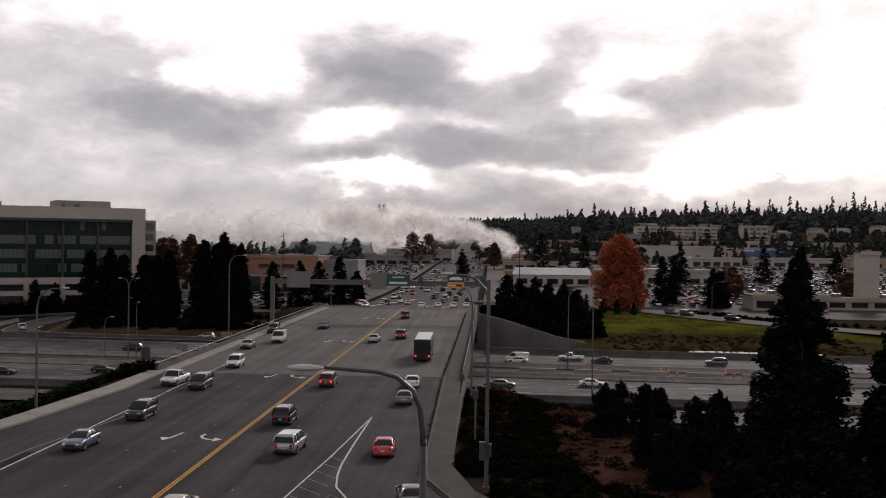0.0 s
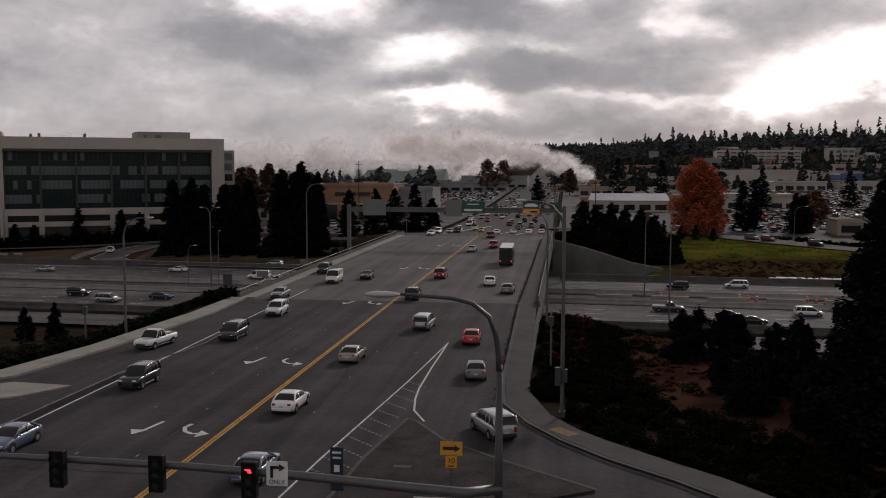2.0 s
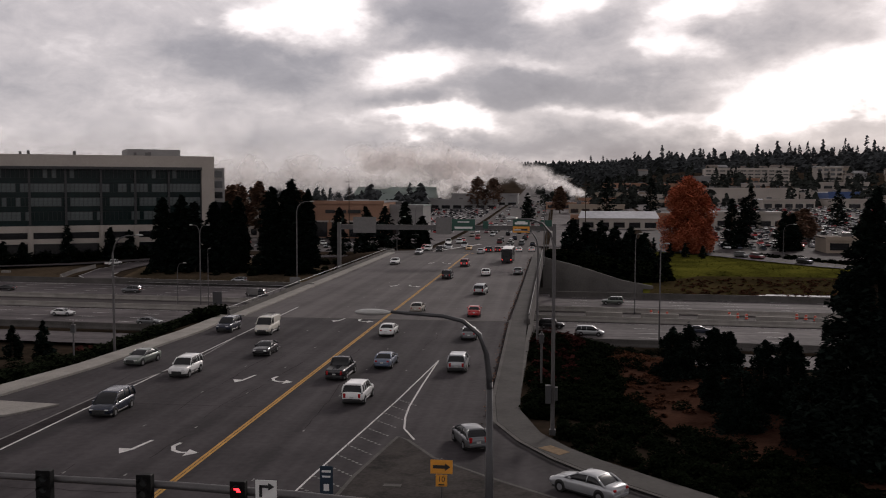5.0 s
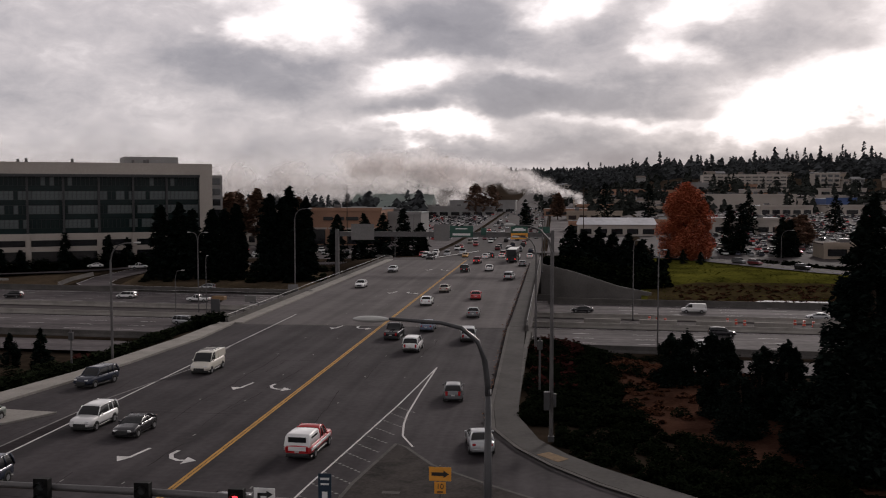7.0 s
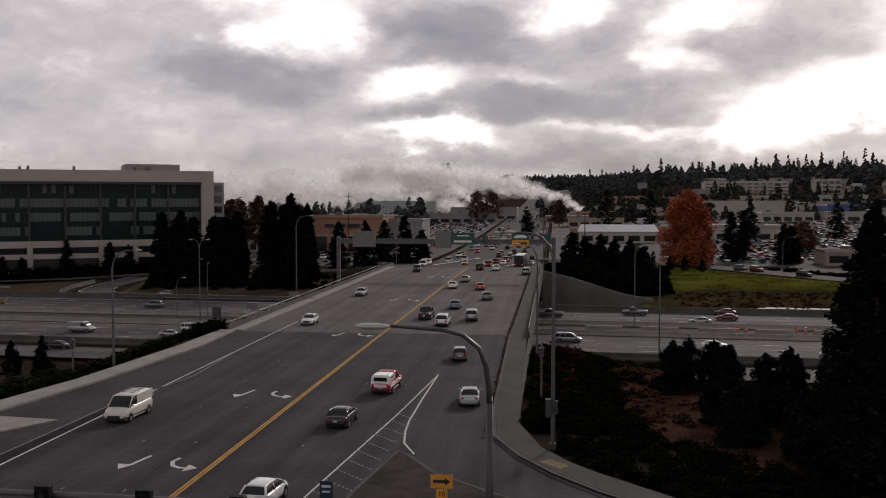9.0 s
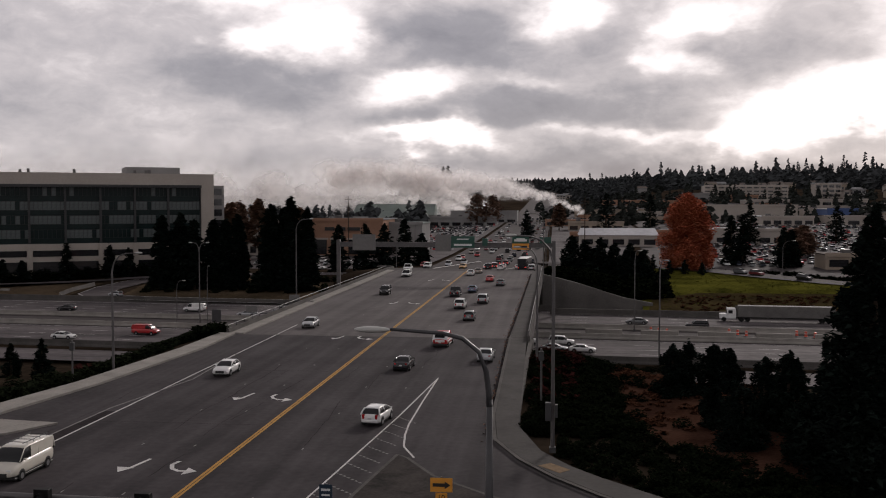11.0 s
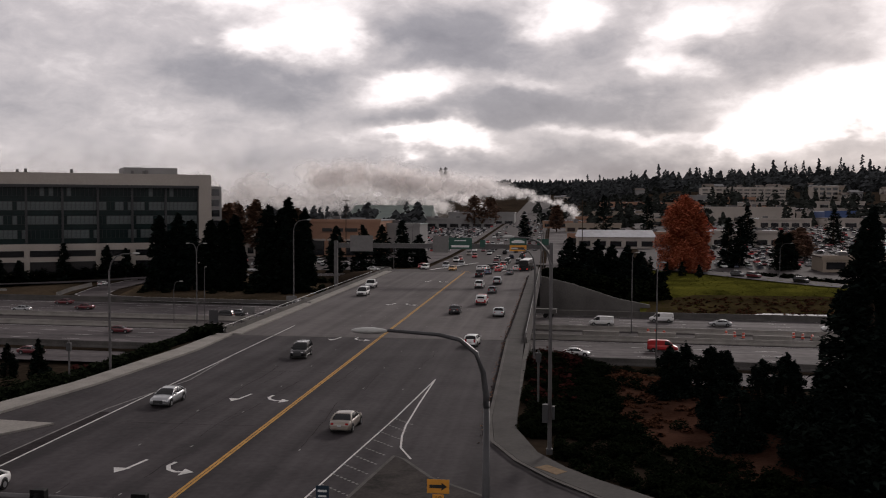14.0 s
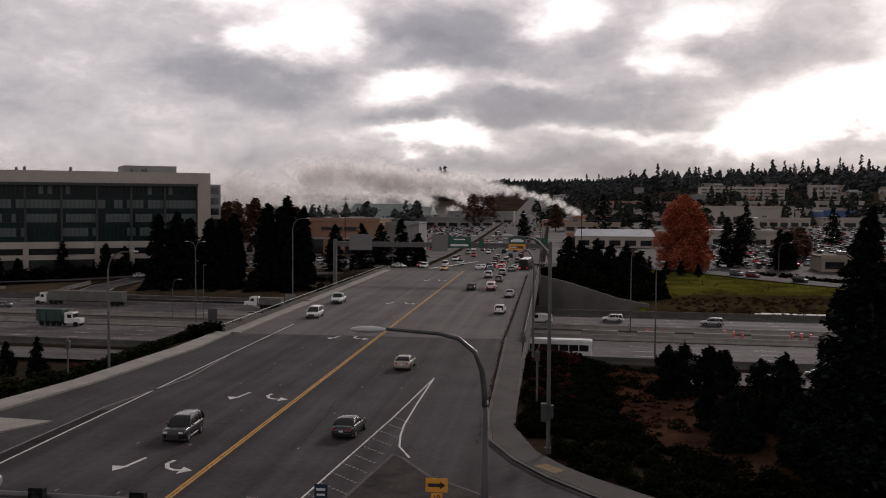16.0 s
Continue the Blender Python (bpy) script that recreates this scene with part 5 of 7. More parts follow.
# ---- overhead sign gantry across the bridge ----
def gantry():
    y = 184.0
    t = thing("sign_gantry", "grey steel sign gantry spanning the street", "gantry", pose(0, y, 0))
    for x in (-42.1, -0.3):
        part("post", boxes((x - 0.35, x + 0.35, -0.35, 0.35, FW, 7.9, 0.04)), METAL_GREY, t)
    bm = boxes((-42.1, -0.3, -0.3, 0.3, 7.35, 7.5), (-42.1, -0.3, -0.3, 0.3, 6.55, 6.7))
    for k in range(28):
        a = -42.1 + k * 1.49
        tube(bm, [(a, 0, 6.62), (a + 0.745, 0, 7.42)], 0.06, 4)
        tube(bm, [(a + 0.745, 0, 7.42), (a + 1.49, 0, 6.62)], 0.06, 4)
    box(bm, -42.1, -0.3, -0.06, 0.06, 6.7, 7.35)
    part("truss", bm, METAL_GREY, t)
    for x0, x1, z0, z1 in ((-39.2, -34.7, 5.9, 9.0), (-23.0, -19.95, 5.8, 9.0)):
        part("sign_back", boxes((x0, x1, -0.5, -0.36, z0, z1)), SIGN_BACK, t, "bare back of a road sign")
    for x0, x1, z0, z1, mat in ((-19.9, -15.4, 6.5, 8.7, SIGN_GREEN), (-13.9, -12.9, 6.9, 8.3, SIGN_GREEN), (-8.2, -5.0, 7.4, 8.8, SIGN_GREEN), (-8.2, -5.0, 6.2, 7.35, SIGN_YELLOW), (-3.0, -0.8, 7.4, 8.6, SIGN_GREEN)):
        s = part("sign_panel", boxes((x0, x1, -0.62, -0.5, z0, z1, 0.02)), mat, t, "green road sign with white bars" if mat is SIGN_GREEN else "yellow exit panel")
        w = x1 - x0
        if w > 2.5:
            part("sign_bar", boxes((x0 + 0.25 * w, x1 - 0.25 * w, -0.65, -0.625, z1 - 0.65, z1 - 0.45), (x0 + 0.12 * w, x1 - 0.12 * w, -0.65, -0.625, z0 + 0.35, z0 + 0.75)), SIGN_WHITE if mat is SIGN_GREEN else SIGN_BLACK, t)


gantry()


# ---- signal mast with lamp ----
def signal_mast():
    px, py = -1.9, 28.0
    t = thing("signal_mast", "grey steel traffic signal mast with a curved lamp arm", "signal mast", pose(px, py, 0))
    part("pole", tube(bmesh.new(), [(0, 0, 0), (0, 0, 6), (0, 0, 9.4)], [0.16, 0.125, 0.09], 14), METAL_DARK, t, smooth=True)
    lamp = [(0, 0, 9.2), (-0.02, 0, 9.6), (-0.10, 0, 10.23), (-0.31, 0, 10.81), (-0.80, 0, 11.2), (-1.4, 0, 11.34), (-2.95, 0, 11.44)]
    part("lamp_arm", tube(bmesh.new(), lamp, [0.095, 0.09, 0.085, 0.075, 0.068, 0.06, 0.05], 12), METAL_DARK, t, smooth=True)
    bm = bmesh.new()
    bmesh.ops.create_uvsphere(bm, u_segments=18, v_segments=10, radius=1)
    bmesh.ops.transform(bm, matrix=Matrix.Translation((-3.5, 0, 11.42)) @ Matrix.Diagonal((0.56, 0.17, 0.10, 1)), verts=bm.verts[:])
    part("lamp_head", bm, LAMP_LENS, t, "pale grey cobra lamp head", smooth=True)
    arm = [(0, 0, 5.62), (-0.9, -0.9, 5.77), (-2.4, -1.0, 5.88), (-5.8, -1.0, 6.10), (-9.2, -1.0, 6.24), (-14.8, -1.0, 6.33), (-18, -1.0, 6.36)]
    part("signal_arm", tube(bmesh.new(), arm, [0.16, 0.155, 0.15, 0.135, 0.12, 0.1, 0.08], 12), METAL_GREY, t, smooth=True)
    for x, y, z, lit in ((-13.25, -1.3, 6.11, 0), (-10.11, -1.3, 6.10, 0), (-7.25, -1.3, 6.01, 1)):
        s = part("signal_head", boxes((x - 0.22, x + 0.22, y - 0.10, y + 0.16, z - 0.55, z + 0.55, 0.02), (x - 0.225, x + 0.225, y - 0.12, y - 0.1, z - 0.56, z + 0.56)), SIGNAL_BLACK, t, "black three-lens traffic signal")
        for k in range(3):
            bm = bmesh.new()
            bmesh.ops.create_circle(bm, cap_ends=True, radius=0.12, segments=16, matrix=pose(x, y - 0.126, z + 0.33 - 0.33 * k, 90))
            if lit and k == 0:
                bm.free()
                bm = boxes((x - 0.10, x + 0.10, y - 0.135, y - 0.125, z + 0.31, z + 0.36), (x - 0.02, x + 0.10, y - 0.136, y - 0.126, z + 0.25, z + 0.31))
            part("signal_lens", bm, LENS_RED if lit and k == 0 else LENS_DARK, s)
            bm = bmesh.new()
            pts = [(x + 0.14 * math.cos(a), z + 0.33 - 0.33 * k + 0.14 * math.sin(a)) for a in [math.pi * j / 8 for j in range(9)]]
            a = [bm.verts.new((p[0], y - 0.12, p[1])) for p in pts]
            b = [bm.verts.new((p[0], y - 0.30, p[1])) for p in pts]
            for j in range(8):
                bm.faces.new((a[j], b[j], b[j + 1], a[j + 1]))
            part("signal_visor", bm, SIGNAL_BLACK, s)
    sx, sz = -6.42, 6.24
    sg = part("lane_sign", boxes((sx - 0.32, sx + 0.32, -1.32, -1.29, sz - 0.37, sz + 0.37, 0.012)), SIGN_WHITE, t, "white right-turn-only sign")
    part("sign_arrow", boxes((sx - 0.20, sx - 0.11, -1.332, -1.322, sz - 0.13, sz + 0.22), (sx - 0.20, sx + 0.08, -1.332, -1.322, sz + 0.14, sz + 0.23)), SIGN_BLACK, sg)
    bm = bmesh.new()
    bm.faces.new([bm.verts.new(p) for p in ((sx + 0.07, -1.33, sz + 0.30), (sx + 0.07, -1.33, sz + 0.07), (sx + 0.26, -1.33, sz + 0.185))])
    part("sign_arrow_head", bm, SIGN_BLACK, sg)
    text_mesh("ONLY", 0.18, SIGN_BLACK, "sign_text", sg, pose(sx, -1.33, sz - 0.25, 90))
    st = part("street_sign", boxes((-2.35, -0.55, -1.22, -1.18, 5.28, 5.66, 0.01)), SIGN_GREEN, t, "green street name sign with white letters")
    part("sign_border", boxes((-2.38, -0.52, -1.20, -1.16, 5.25, 5.69)), SIGN_WHITE, st)
    text_mesh("112th Ave NE", 0.28, SIGN_WHITE, "sign_text", st, pose(-1.45, -1.226, 5.46, 90))


signal_mast()


def post_sign(x, y, label, name):
    t = thing(name, label, "road sign", pose(x, y, 0.12))
    return t


s = post_sign(-5.18, 43.6, "yellow right-arrow sign with a speed plate on a post", "arrow_sign")
part("post", tube(bmesh.new(), [(0, 0.05, 0), (0, 0.05, 2.4)], 0.045, 8), METAL_GREY, s)
p = part("panel", boxes((-0.52, 0.52, -0.02, 0.0, 1.68, 2.34, 0.012)), SIGN_YELLOW, s)
part("arrow", boxes((-0.40, 0.18, -0.032, -0.022, 1.93, 2.09)), SIGN_BLACK, p)
bm = bmesh.new()
bm.faces.new([bm.verts.new(q) for q in ((0.16, -0.03, 1.83), (0.42, -0.03, 2.01), (0.16, -0.03, 2.19))])
part("arrow_head", bm, SIGN_BLACK, p)
p2 = part("speed_plate", boxes((-0.27, 0.27, -0.02, 0.0, 1.08, 1.64, 0.012)), SIGN_YELLOW, s)
text_mesh("10", 0.36, SIGN_BLACK, "sign_text", p2, pose(0, -0.03, 1.42, 90))
part("plate_bar", boxes((-0.14, 0.14, -0.03, -0.022, 1.14, 1.20)), SIGN_BLACK, p2)
s = post_sign(-9.77, 40, "tall narrow blue guide sign on a post", "blue_sign")
part("post", tube(bmesh.new(), [(0, 0.05, 0), (0, 0.05, 2.9)], 0.045, 8), METAL_GREY, s)
p = part("panel", boxes((-0.29, 0.29, -0.02, 0.0, 1.0, 2.94, 0.012)), SIGN_BLUE, s)
part("sign_bar", boxes((-0.2, 0.2, -0.03, -0.022, 2.66, 2.76), (-0.18, 0.18, -0.03, -0.022, 2.44, 2.52), (-0.12, 0.12, -0.03, -0.022, 1.85, 2.15), (-0.06, 0.12, -0.03, -0.022, 1.35, 1.58)), SIGN_WHITE, p)
for x, y in ((-45.5, 126), (-44.0, 142)):
    s = thing("bridge_sign", "grey back of a sign fixed to the bridge", "road sign", pose(x + 4.6, y, 0))
    part("panel", boxes((-0.8, 0.8, -0.05, 0.05, 0.3, 1.15, 0.02)), SIGN_BACK, s)
    part("bracket", boxes((-0.1, 3.0, 0.06, 0.14, 0.1, 0.25)), METAL_DARK, s)
lid = structure("utility_covers", boxes((-8.5, -7.6, 46.6, 47.0, 0.12, 0.145)), CONCRETE_DARK, "small grey utility cover", "cover")
structure("tactile_pad", slab(bmesh.new(), [(-0.9, 54.6), (0.3, 53.2), (0.9, 53.9), (-0.2, 55.2)], 0.14, 0.165), material("tactile_yellow", (0.15, 0.10, 0.055), 0.8, vary=0.3), "worn yellow tactile paving pad", "pavement")

# traffic barrels, cones and median clutter on the freeway
rngb = random.Random(4)
for k in range(18):
    x = (-118 + k * 2.4) if k < 9 else (16 + (k - 9) * 1.2 + (9 if k > 11 else 0) + (7 if k > 14 else 0))
    y0 = 197.5 if k < 9 else 164.6 - (k % 3) * 0.9
    t = thing("traffic_barrel", "orange plastic traffic barrel with white bands", "traffic barrel", pose(x, y0 - SKEW * x, FW if k >= 9 else ground_z(x, y0 - SKEW * x)), "traffic barrels by the freeway")
    part("drum", tube(bmesh.new(), [(0, 0, 0), (0, 0, 0.08), (0, 0, 0.82)], [0.30, 0.24, 0.20], 10), ORANGE_PLASTIC, t)
    part("band", tube(bmesh.new(), [(0, 0, 0.38), (0, 0, 0.5)], [0.232, 0.225], 10), SIGN_WHITE, t)
for k in range(5):
    x = 8 + k * 9
    t = thing("barrier_block", "loose pale concrete barrier block", "barrier", pose(x, 160.5 - SKEW * x, FW, 0, 0, -4.3), "loose barrier blocks")
    part("block", boxes((-3, 3, -0.3, 0.3, 0, 0.8, 0.05)), CONCRETE, t)
t = thing("freeway_sign_board", "dark freeway sign board seen from behind", "road sign", pose(-57.5, 158, FW))
part("board", boxes((-0.8, 0.8, -0.1, 0.1, 1.2, 3.4, 0.03)), METAL_DARK, t)
part("leg", boxes((-0.6, -0.5, -0.08, 0.08, 0, 1.2), (0.5, 0.6, -0.08, 0.08, 0, 1.2)), METAL_GREY, t)


# ---- vehicles ----
SHAPES = {   # length, width, height, lower outline (x, z), glass: bottom rear, bottom front, top rear, top front, belt height
    "sedan": (4.7, 1.80, 1.44, [(-2.35, 0.30), (-2.35, 0.80), (-2.22, 0.98), (-1.6, 1.02), (1.0, 0.98), (2.0, 0.84), (2.30, 0.66), (2.35, 0.30)], (-1.78, 1.12, -1.05, 0.20, 0.95)),
    "coupe": (4.5, 1.80, 1.34, [(-2.25, 0.30), (-2.25, 0.82), (-2.1, 0.96), (-1.5, 0.98), (0.9, 0.94), (1.9, 0.80), (2.20, 0.60), (2.25, 0.30)], (-1.75, 1.0, -0.8, 0.0, 0.92)),
    "hatch": (4.05, 1.72, 1.50, [(-2.02, 0.30), (-2.02, 0.90), (-1.95, 1.02), (0.9, 0.98), (1.65, 0.86), (1.95, 0.68), (2.02, 0.30)], (-1.92, 1.35, -1.45, 0.22, 0.96)),
    "suv": (4.7, 1.88, 1.76, [(-2.32, 0.42), (-2.35, 0.98), (-2.28, 1.12), (1.0, 1.10), (2.1, 1.02), (2.32, 0.82), (2.35, 0.42)], (-2.25, 1.08, -1.98, 0.42, 1.06)),
    "minivan": (5.0, 1.92, 1.76, [(-2.5, 0.36), (-2.5, 0.95), (-2.42, 1.08), (1.4, 1.02), (2.2, 0.86), (2.46, 0.66), (2.5, 0.36)], (-2.4, 1.62, -2.15, 0.55, 1.0)),
    "van": (5.3, 1.98, 2.08, [(-2.6, 0.42), (-2.65, 1.2), (-2.6, 1.32), (1.5, 1.28), (2.4, 1.05), (2.62, 0.85), (2.65, 0.42)], (-2.58, 1.75, -2.45, 0.98, 1.24)),
    "pickup": (5.6, 1.95, 1.84, [(-2.8, 0.48), (-2.8, 1.10), (-0.45, 1.10), (1.3, 1.10), (2.5, 1.04), (2.76, 0.86), (2.8, 0.48)], (-0.45, 1.35, -0.15, 0.72, 1.06)),
}
WORDS = {"sedan": "four-door sedan", "coupe": "low two-door coupe", "hatch": "hatchback", "suv": "sport utility vehicle", "minivan": "minivan", "van": "panel van", "pickup": "pickup truck"}
HUES = {"white": "white", "silver": "silver", "grey": "dark grey", "black": "black", "navy": "dark blue", "blue": "slate blue", "red": "red", "maroon": "maroon", "gold": "champagne", "green": "sage green", "yellow": "yellow", "purple": "plum grey", "cream": "cream"}
MADE, V = {}, {}


def loft(outline, width, inset=0.08):
    """A body shell: a side outline carried across the width, drawn in at both flanks."""
    bm = bmesh.new()
    cx = sum(p[0] for p in outline) / len(outline)
    zmin = min(p[1] for p in outline)
    rings = []
    for y, k in ((-width / 2, 1), (-width / 2 + 0.12, 0), (width / 2 - 0.12, 0), (width / 2, 1)):
        ring = []
        for x, z in outline:
            xx = x - math.copysign(inset * k, x - cx) if abs(x - cx) > 1.2 else x
            zz = z - (0.07 * k if z > zmin + 0.3 else 0)
            ring.append(bm.verts.new((xx, y, zz)))
        rings.append(ring)
    n = len(outline)
    for a, b in zip(rings, rings[1:]):
        for i in range(n):
            bm.faces.new((a[i], a[(i + 1) % n], b[(i + 1) % n], b[i]))
    bm.faces.new(rings[0])
    bm.faces.new(rings[-1])
    bmesh.ops.recalc_face_normals(bm, faces=bm.faces[:])
    return bm


def cabin(g, width, height, grow=0.0, z_low=None):
    br, bf, tr, tf, zb = g
    wb, wt = width / 2 - 0.07 + grow, width / 2 - 0.26 + grow
    bm = bmesh.new()
    low = [bm.verts.new(p) for p in ((br - grow, -wb, zb), (bf + grow, -wb, zb), (bf + grow, wb, zb), (br - grow, wb, zb))]
    top = [bm.verts.new(p) for p in ((tr - grow, -wt, height - 0.03), (tf + grow, -wt, height - 0.03), (tf + grow, wt, height - 0.03), (tr - grow, wt, height - 0.03))]
    bm.faces.new(low[::-1])
    bm.faces.new(top)
    for i in range(4):
        bm.faces.new((low[i], low[(i + 1) % 4], top[(i + 1) % 4], top[i]))
    return bm


def body_shell(outline, ln, w):
    """A rounded car body: bulged flanks, a crowned top and corners drawn in at both ends."""
    ups = outline[1:-1]
    low = outline[0][1] - 0.05
    xs = [-ln / 2, -ln / 2 + 0.03] + list(np.linspace(-ln / 2 + 0.12, ln / 2 - 0.12, 19)) + [ln / 2 - 0.03, ln / 2]
    bm, prev = bmesh.new(), None
    for x in xs:
        e = max(0.0, (abs(x) - (ln / 2 - 0.8)) / 0.8)
        hw = w / 2 * (1 - 0.05 * e - 0.12 * e ** 4)
        tz = table(x, [p[0] for p in ups], [p[1] for p in ups])
        lo = low + 0.10 * e ** 2
        tip = 0.05 if abs(x) > ln / 2 - 0.01 else 0.0
        half = [(0.82 * hw, lo + tip), (0.97 * hw, lo + 0.07 + tip), (hw, lo + 0.26), (0.995 * hw, lo + (tz - lo) * 0.66), (0.96 * hw, tz - 0.07 - tip * 0.5), (0.87 * hw, tz - 0.012 - tip), (0.45 * hw, tz + 0.012 - tip)]
        ring = [bm.verts.new((x, -a, z)) for a, z in half] + [bm.verts.new((x, 0, tz + 0.02 - tip))] + [bm.verts.new((x, a, z)) for a, z in half[::-1]]
        if prev:
            for i in range(len(ring)):
                j = (i + 1) % len(ring)
                bm.faces.new((prev[i], prev[j], ring[j], ring[i]))
        else:
            bm.faces.new(ring)
        prev = ring
    bm.faces.new(prev[::-1])
    bmesh.ops.recalc_face_normals(bm, faces=bm.faces[:])
    return bm


def cabin_loft(g, w, h, x0, x1, grow=0.0, roof_only=False, boxy=0.0):
    """The glasshouse, or its roof skin alone, with a curved roof and sides that lean in."""
    br, bf, tr, tf, zb = g
    wb, wt = w / 2 - 0.075, w / 2 - 0.25 + 0.10 * boxy
    px = [br, br + (tr - br) * 0.8, tr + 0.12, (tr + tf) / 2, tf - 0.2, tf + (bf - tf) * 0.2, bf]
    pz = [zb - 0.03, zb + (h - zb) * 0.80, h - 0.035, h, h - 0.03, zb + (h - zb) * 0.84, zb - 0.03]
    bm, prev = bmesh.new(), None
    for x in np.linspace(x0, x1, 15):
        hz = table(x, px, pz) + grow

        def side(z):
            return wb - (wb - wt) * max(0.0, z - zb) / (h - zb) + grow
        d = max(0.015, min(0.09, (hz - zb) * 0.3))
        half = [(side(hz - d), hz - d), (side(hz) - 0.035, hz - d * 0.3), (side(hz) - 0.16, hz), (side(hz) * 0.4, hz + 0.018)]
        if not roof_only:
            half = [(wb, zb - 0.08), (side(zb + (hz - zb) * 0.4) + 0.012, zb + (hz - zb) * 0.4)] + half
        ring = [bm.verts.new((x, -a, z)) for a, z in half] + [bm.verts.new((x, a, z)) for a, z in half[::-1]]
        if prev:
            for i in range(len(ring)):
                j = (i + 1) % len(ring)
                bm.faces.new((prev[i], prev[j], ring[j], ring[i]))
        else:
            bm.faces.new(ring)
        prev = ring
    bm.faces.new(prev[::-1])
    bmesh.ops.recalc_face_normals(bm, faces=bm.faces[:])
    return bm


def wheel_meshes():
    tyre = mesh_of(tube(bmesh.new(), [(0, -0.11, 0), (0, 0.11, 0)], 0.33, 16), "tyre", TYRE)
    rim = mesh_of(tube(bmesh.new(), [(0, -0.122, 0), (0, 0.122, 0)], 0.20, 10), "rim", RIM)
    big = mesh_of(tube(bmesh.new(), [(0, -0.14, 0), (0, 0.14, 0)], 0.5, 16), "tyre", TYRE)
    return tyre, rim, big


TYRE_ME, RIM_ME, TYRE_BIG = wheel_meshes()
ARCH_ME = mesh_of(tube(bmesh.new(), [(0, -0.10, 0), (0, 0.105, 0)], 0.385, 18), "wheel_arch", TRIM)


def build_car(kind, colour, label, lit, simple):
    ln, w, h, outline, g = SHAPES[kind]
    mat = PAINTS[colour]
    t = thing("car" if kind not in ("van", "pickup", "minivan") else kind, label, "pickup truck" if kind == "pickup" else ("van" if "van" in kind else "car"))
    br, bf, tr, tf, zb = g
    wt = w / 2 - 0.26
    if simple:
        part("body", loft(outline, w), mat, t)
        part("glasshouse", cabin(g, w, h), CAR_GLASS, t, "dark tinted glass")
        part("roof", boxes((tr - 0.05, tf + 0.06, -wt - 0.04, wt + 0.04, h - 0.06, h, 0.02)), mat, t)
        part("underbody", boxes((-ln * 0.40, ln * 0.40, -w / 2 + 0.05, w / 2 - 0.05, 0.02, 0.4)), TYRE, t)
        return t
    boxy = 1.0 if kind == "van" else 0.4 if kind in ("suv", "minivan", "pickup") else 0.0
    wt += 0.10 * boxy + 0.01
    part("body", body_shell(outline, ln, w), mat, t, smooth=True)
    part("glasshouse", cabin_loft(g, w, h, br, bf, 0.0, False, boxy), CAR_GLASS, t, "dark tinted glass", smooth=True)
    part("roof", cabin_loft(g, w, h, tr - 0.02, tf + 0.02, 0.012, True, boxy), mat, t, smooth=True)
    wb = w / 2 - 0.07
    mid = (bf + br) / 2 - 0.1
    for s in (-1, 1):
        bars = [((bf, s * wb, zb), (tf, s * wt, h - 0.06), 0.035), ((br, s * wb, zb), (tr, s * wt, h - 0.06), 0.10 if kind == "coupe" else 0.07),
                ((mid, s * (wb + 0.004), zb), (mid - 0.05, s * (wt + 0.004), h - 0.04), 0.035)]
        if kind in ("suv", "minivan"):
            bars.append(((br * 0.62, s * (wb + 0.004), zb), (br * 0.58, s * (wt + 0.004), h - 0.04), 0.05))
        for p, q, r in bars:
            part("pillar", tube(bmesh.new(), [p, tuple((a + b) / 2 + (0.02 * s if i == 1 else 0.02 if i == 2 else 0) for i, (a, b) in enumerate(zip(p, q))), q], r, 7), PAINTS[colour], t, smooth=True)
        if kind == "van":
            part("side_panel", boxes((br + 0.12, 0.35, s * (wb - 0.09) - 0.09, s * (wb - 0.09) + 0.09, zb, h - 0.06)), PAINTS[colour], t)
    part("sill", boxes((-ln / 2 + 0.25, ln / 2 - 0.25, -w / 2 + 0.05, w / 2 - 0.05, 0.20, 0.36, 0.04)), TRIM, t)
    part("rear_bumper", boxes((-ln / 2 - 0.05, -ln / 2 + 0.2, -w / 2 + 0.20, w / 2 - 0.20, 0.36, 0.58, 0.05)), mat if kind in ("sedan", "coupe", "hatch") else TRIM, t)
    part("grille", boxes((ln / 2 - 0.08, ln / 2 + 0.03, -w / 2 + 0.45, w / 2 - 0.45, 0.42, 0.70, 0.02)), TRIM, t)
    hz = 0.66 if kind in ("sedan", "coupe", "hatch", "minivan") else 0.84
    for s in (-1, 1):
        part("headlight", boxes((ln / 2 - 0.16, ln / 2 - 0.01, s * (w / 2 - 0.36) - 0.16, s * (w / 2 - 0.36) + 0.16, hz - 0.07, hz + 0.06, 0.025)), HEADLIGHT, t)
        tall = 0.11 if kind in ("sedan", "coupe") else 0.22
        part("tail_light", boxes((-ln / 2 - 0.015, -ln / 2 + 0.14, s * (w / 2 - 0.31) - 0.12, s * (w / 2 - 0.31) + 0.12, 0.82 - tall + 0.04, 0.82 + tall - 0.02, 0.03)), TAIL_LIT if lit else TAIL, t)
        part("wing_mirror", boxes((bf - 0.5, bf - 0.36, s * (w / 2 + 0.06) - 0.09, s * (w / 2 + 0.06) + 0.09, zb + 0.02, zb + 0.15, 0.02)), mat, t)
    part("number_plate", boxes((-ln / 2 - 0.062, -ln / 2 - 0.05, -0.16, 0.16, 0.62, 0.76)), PLATE, t)
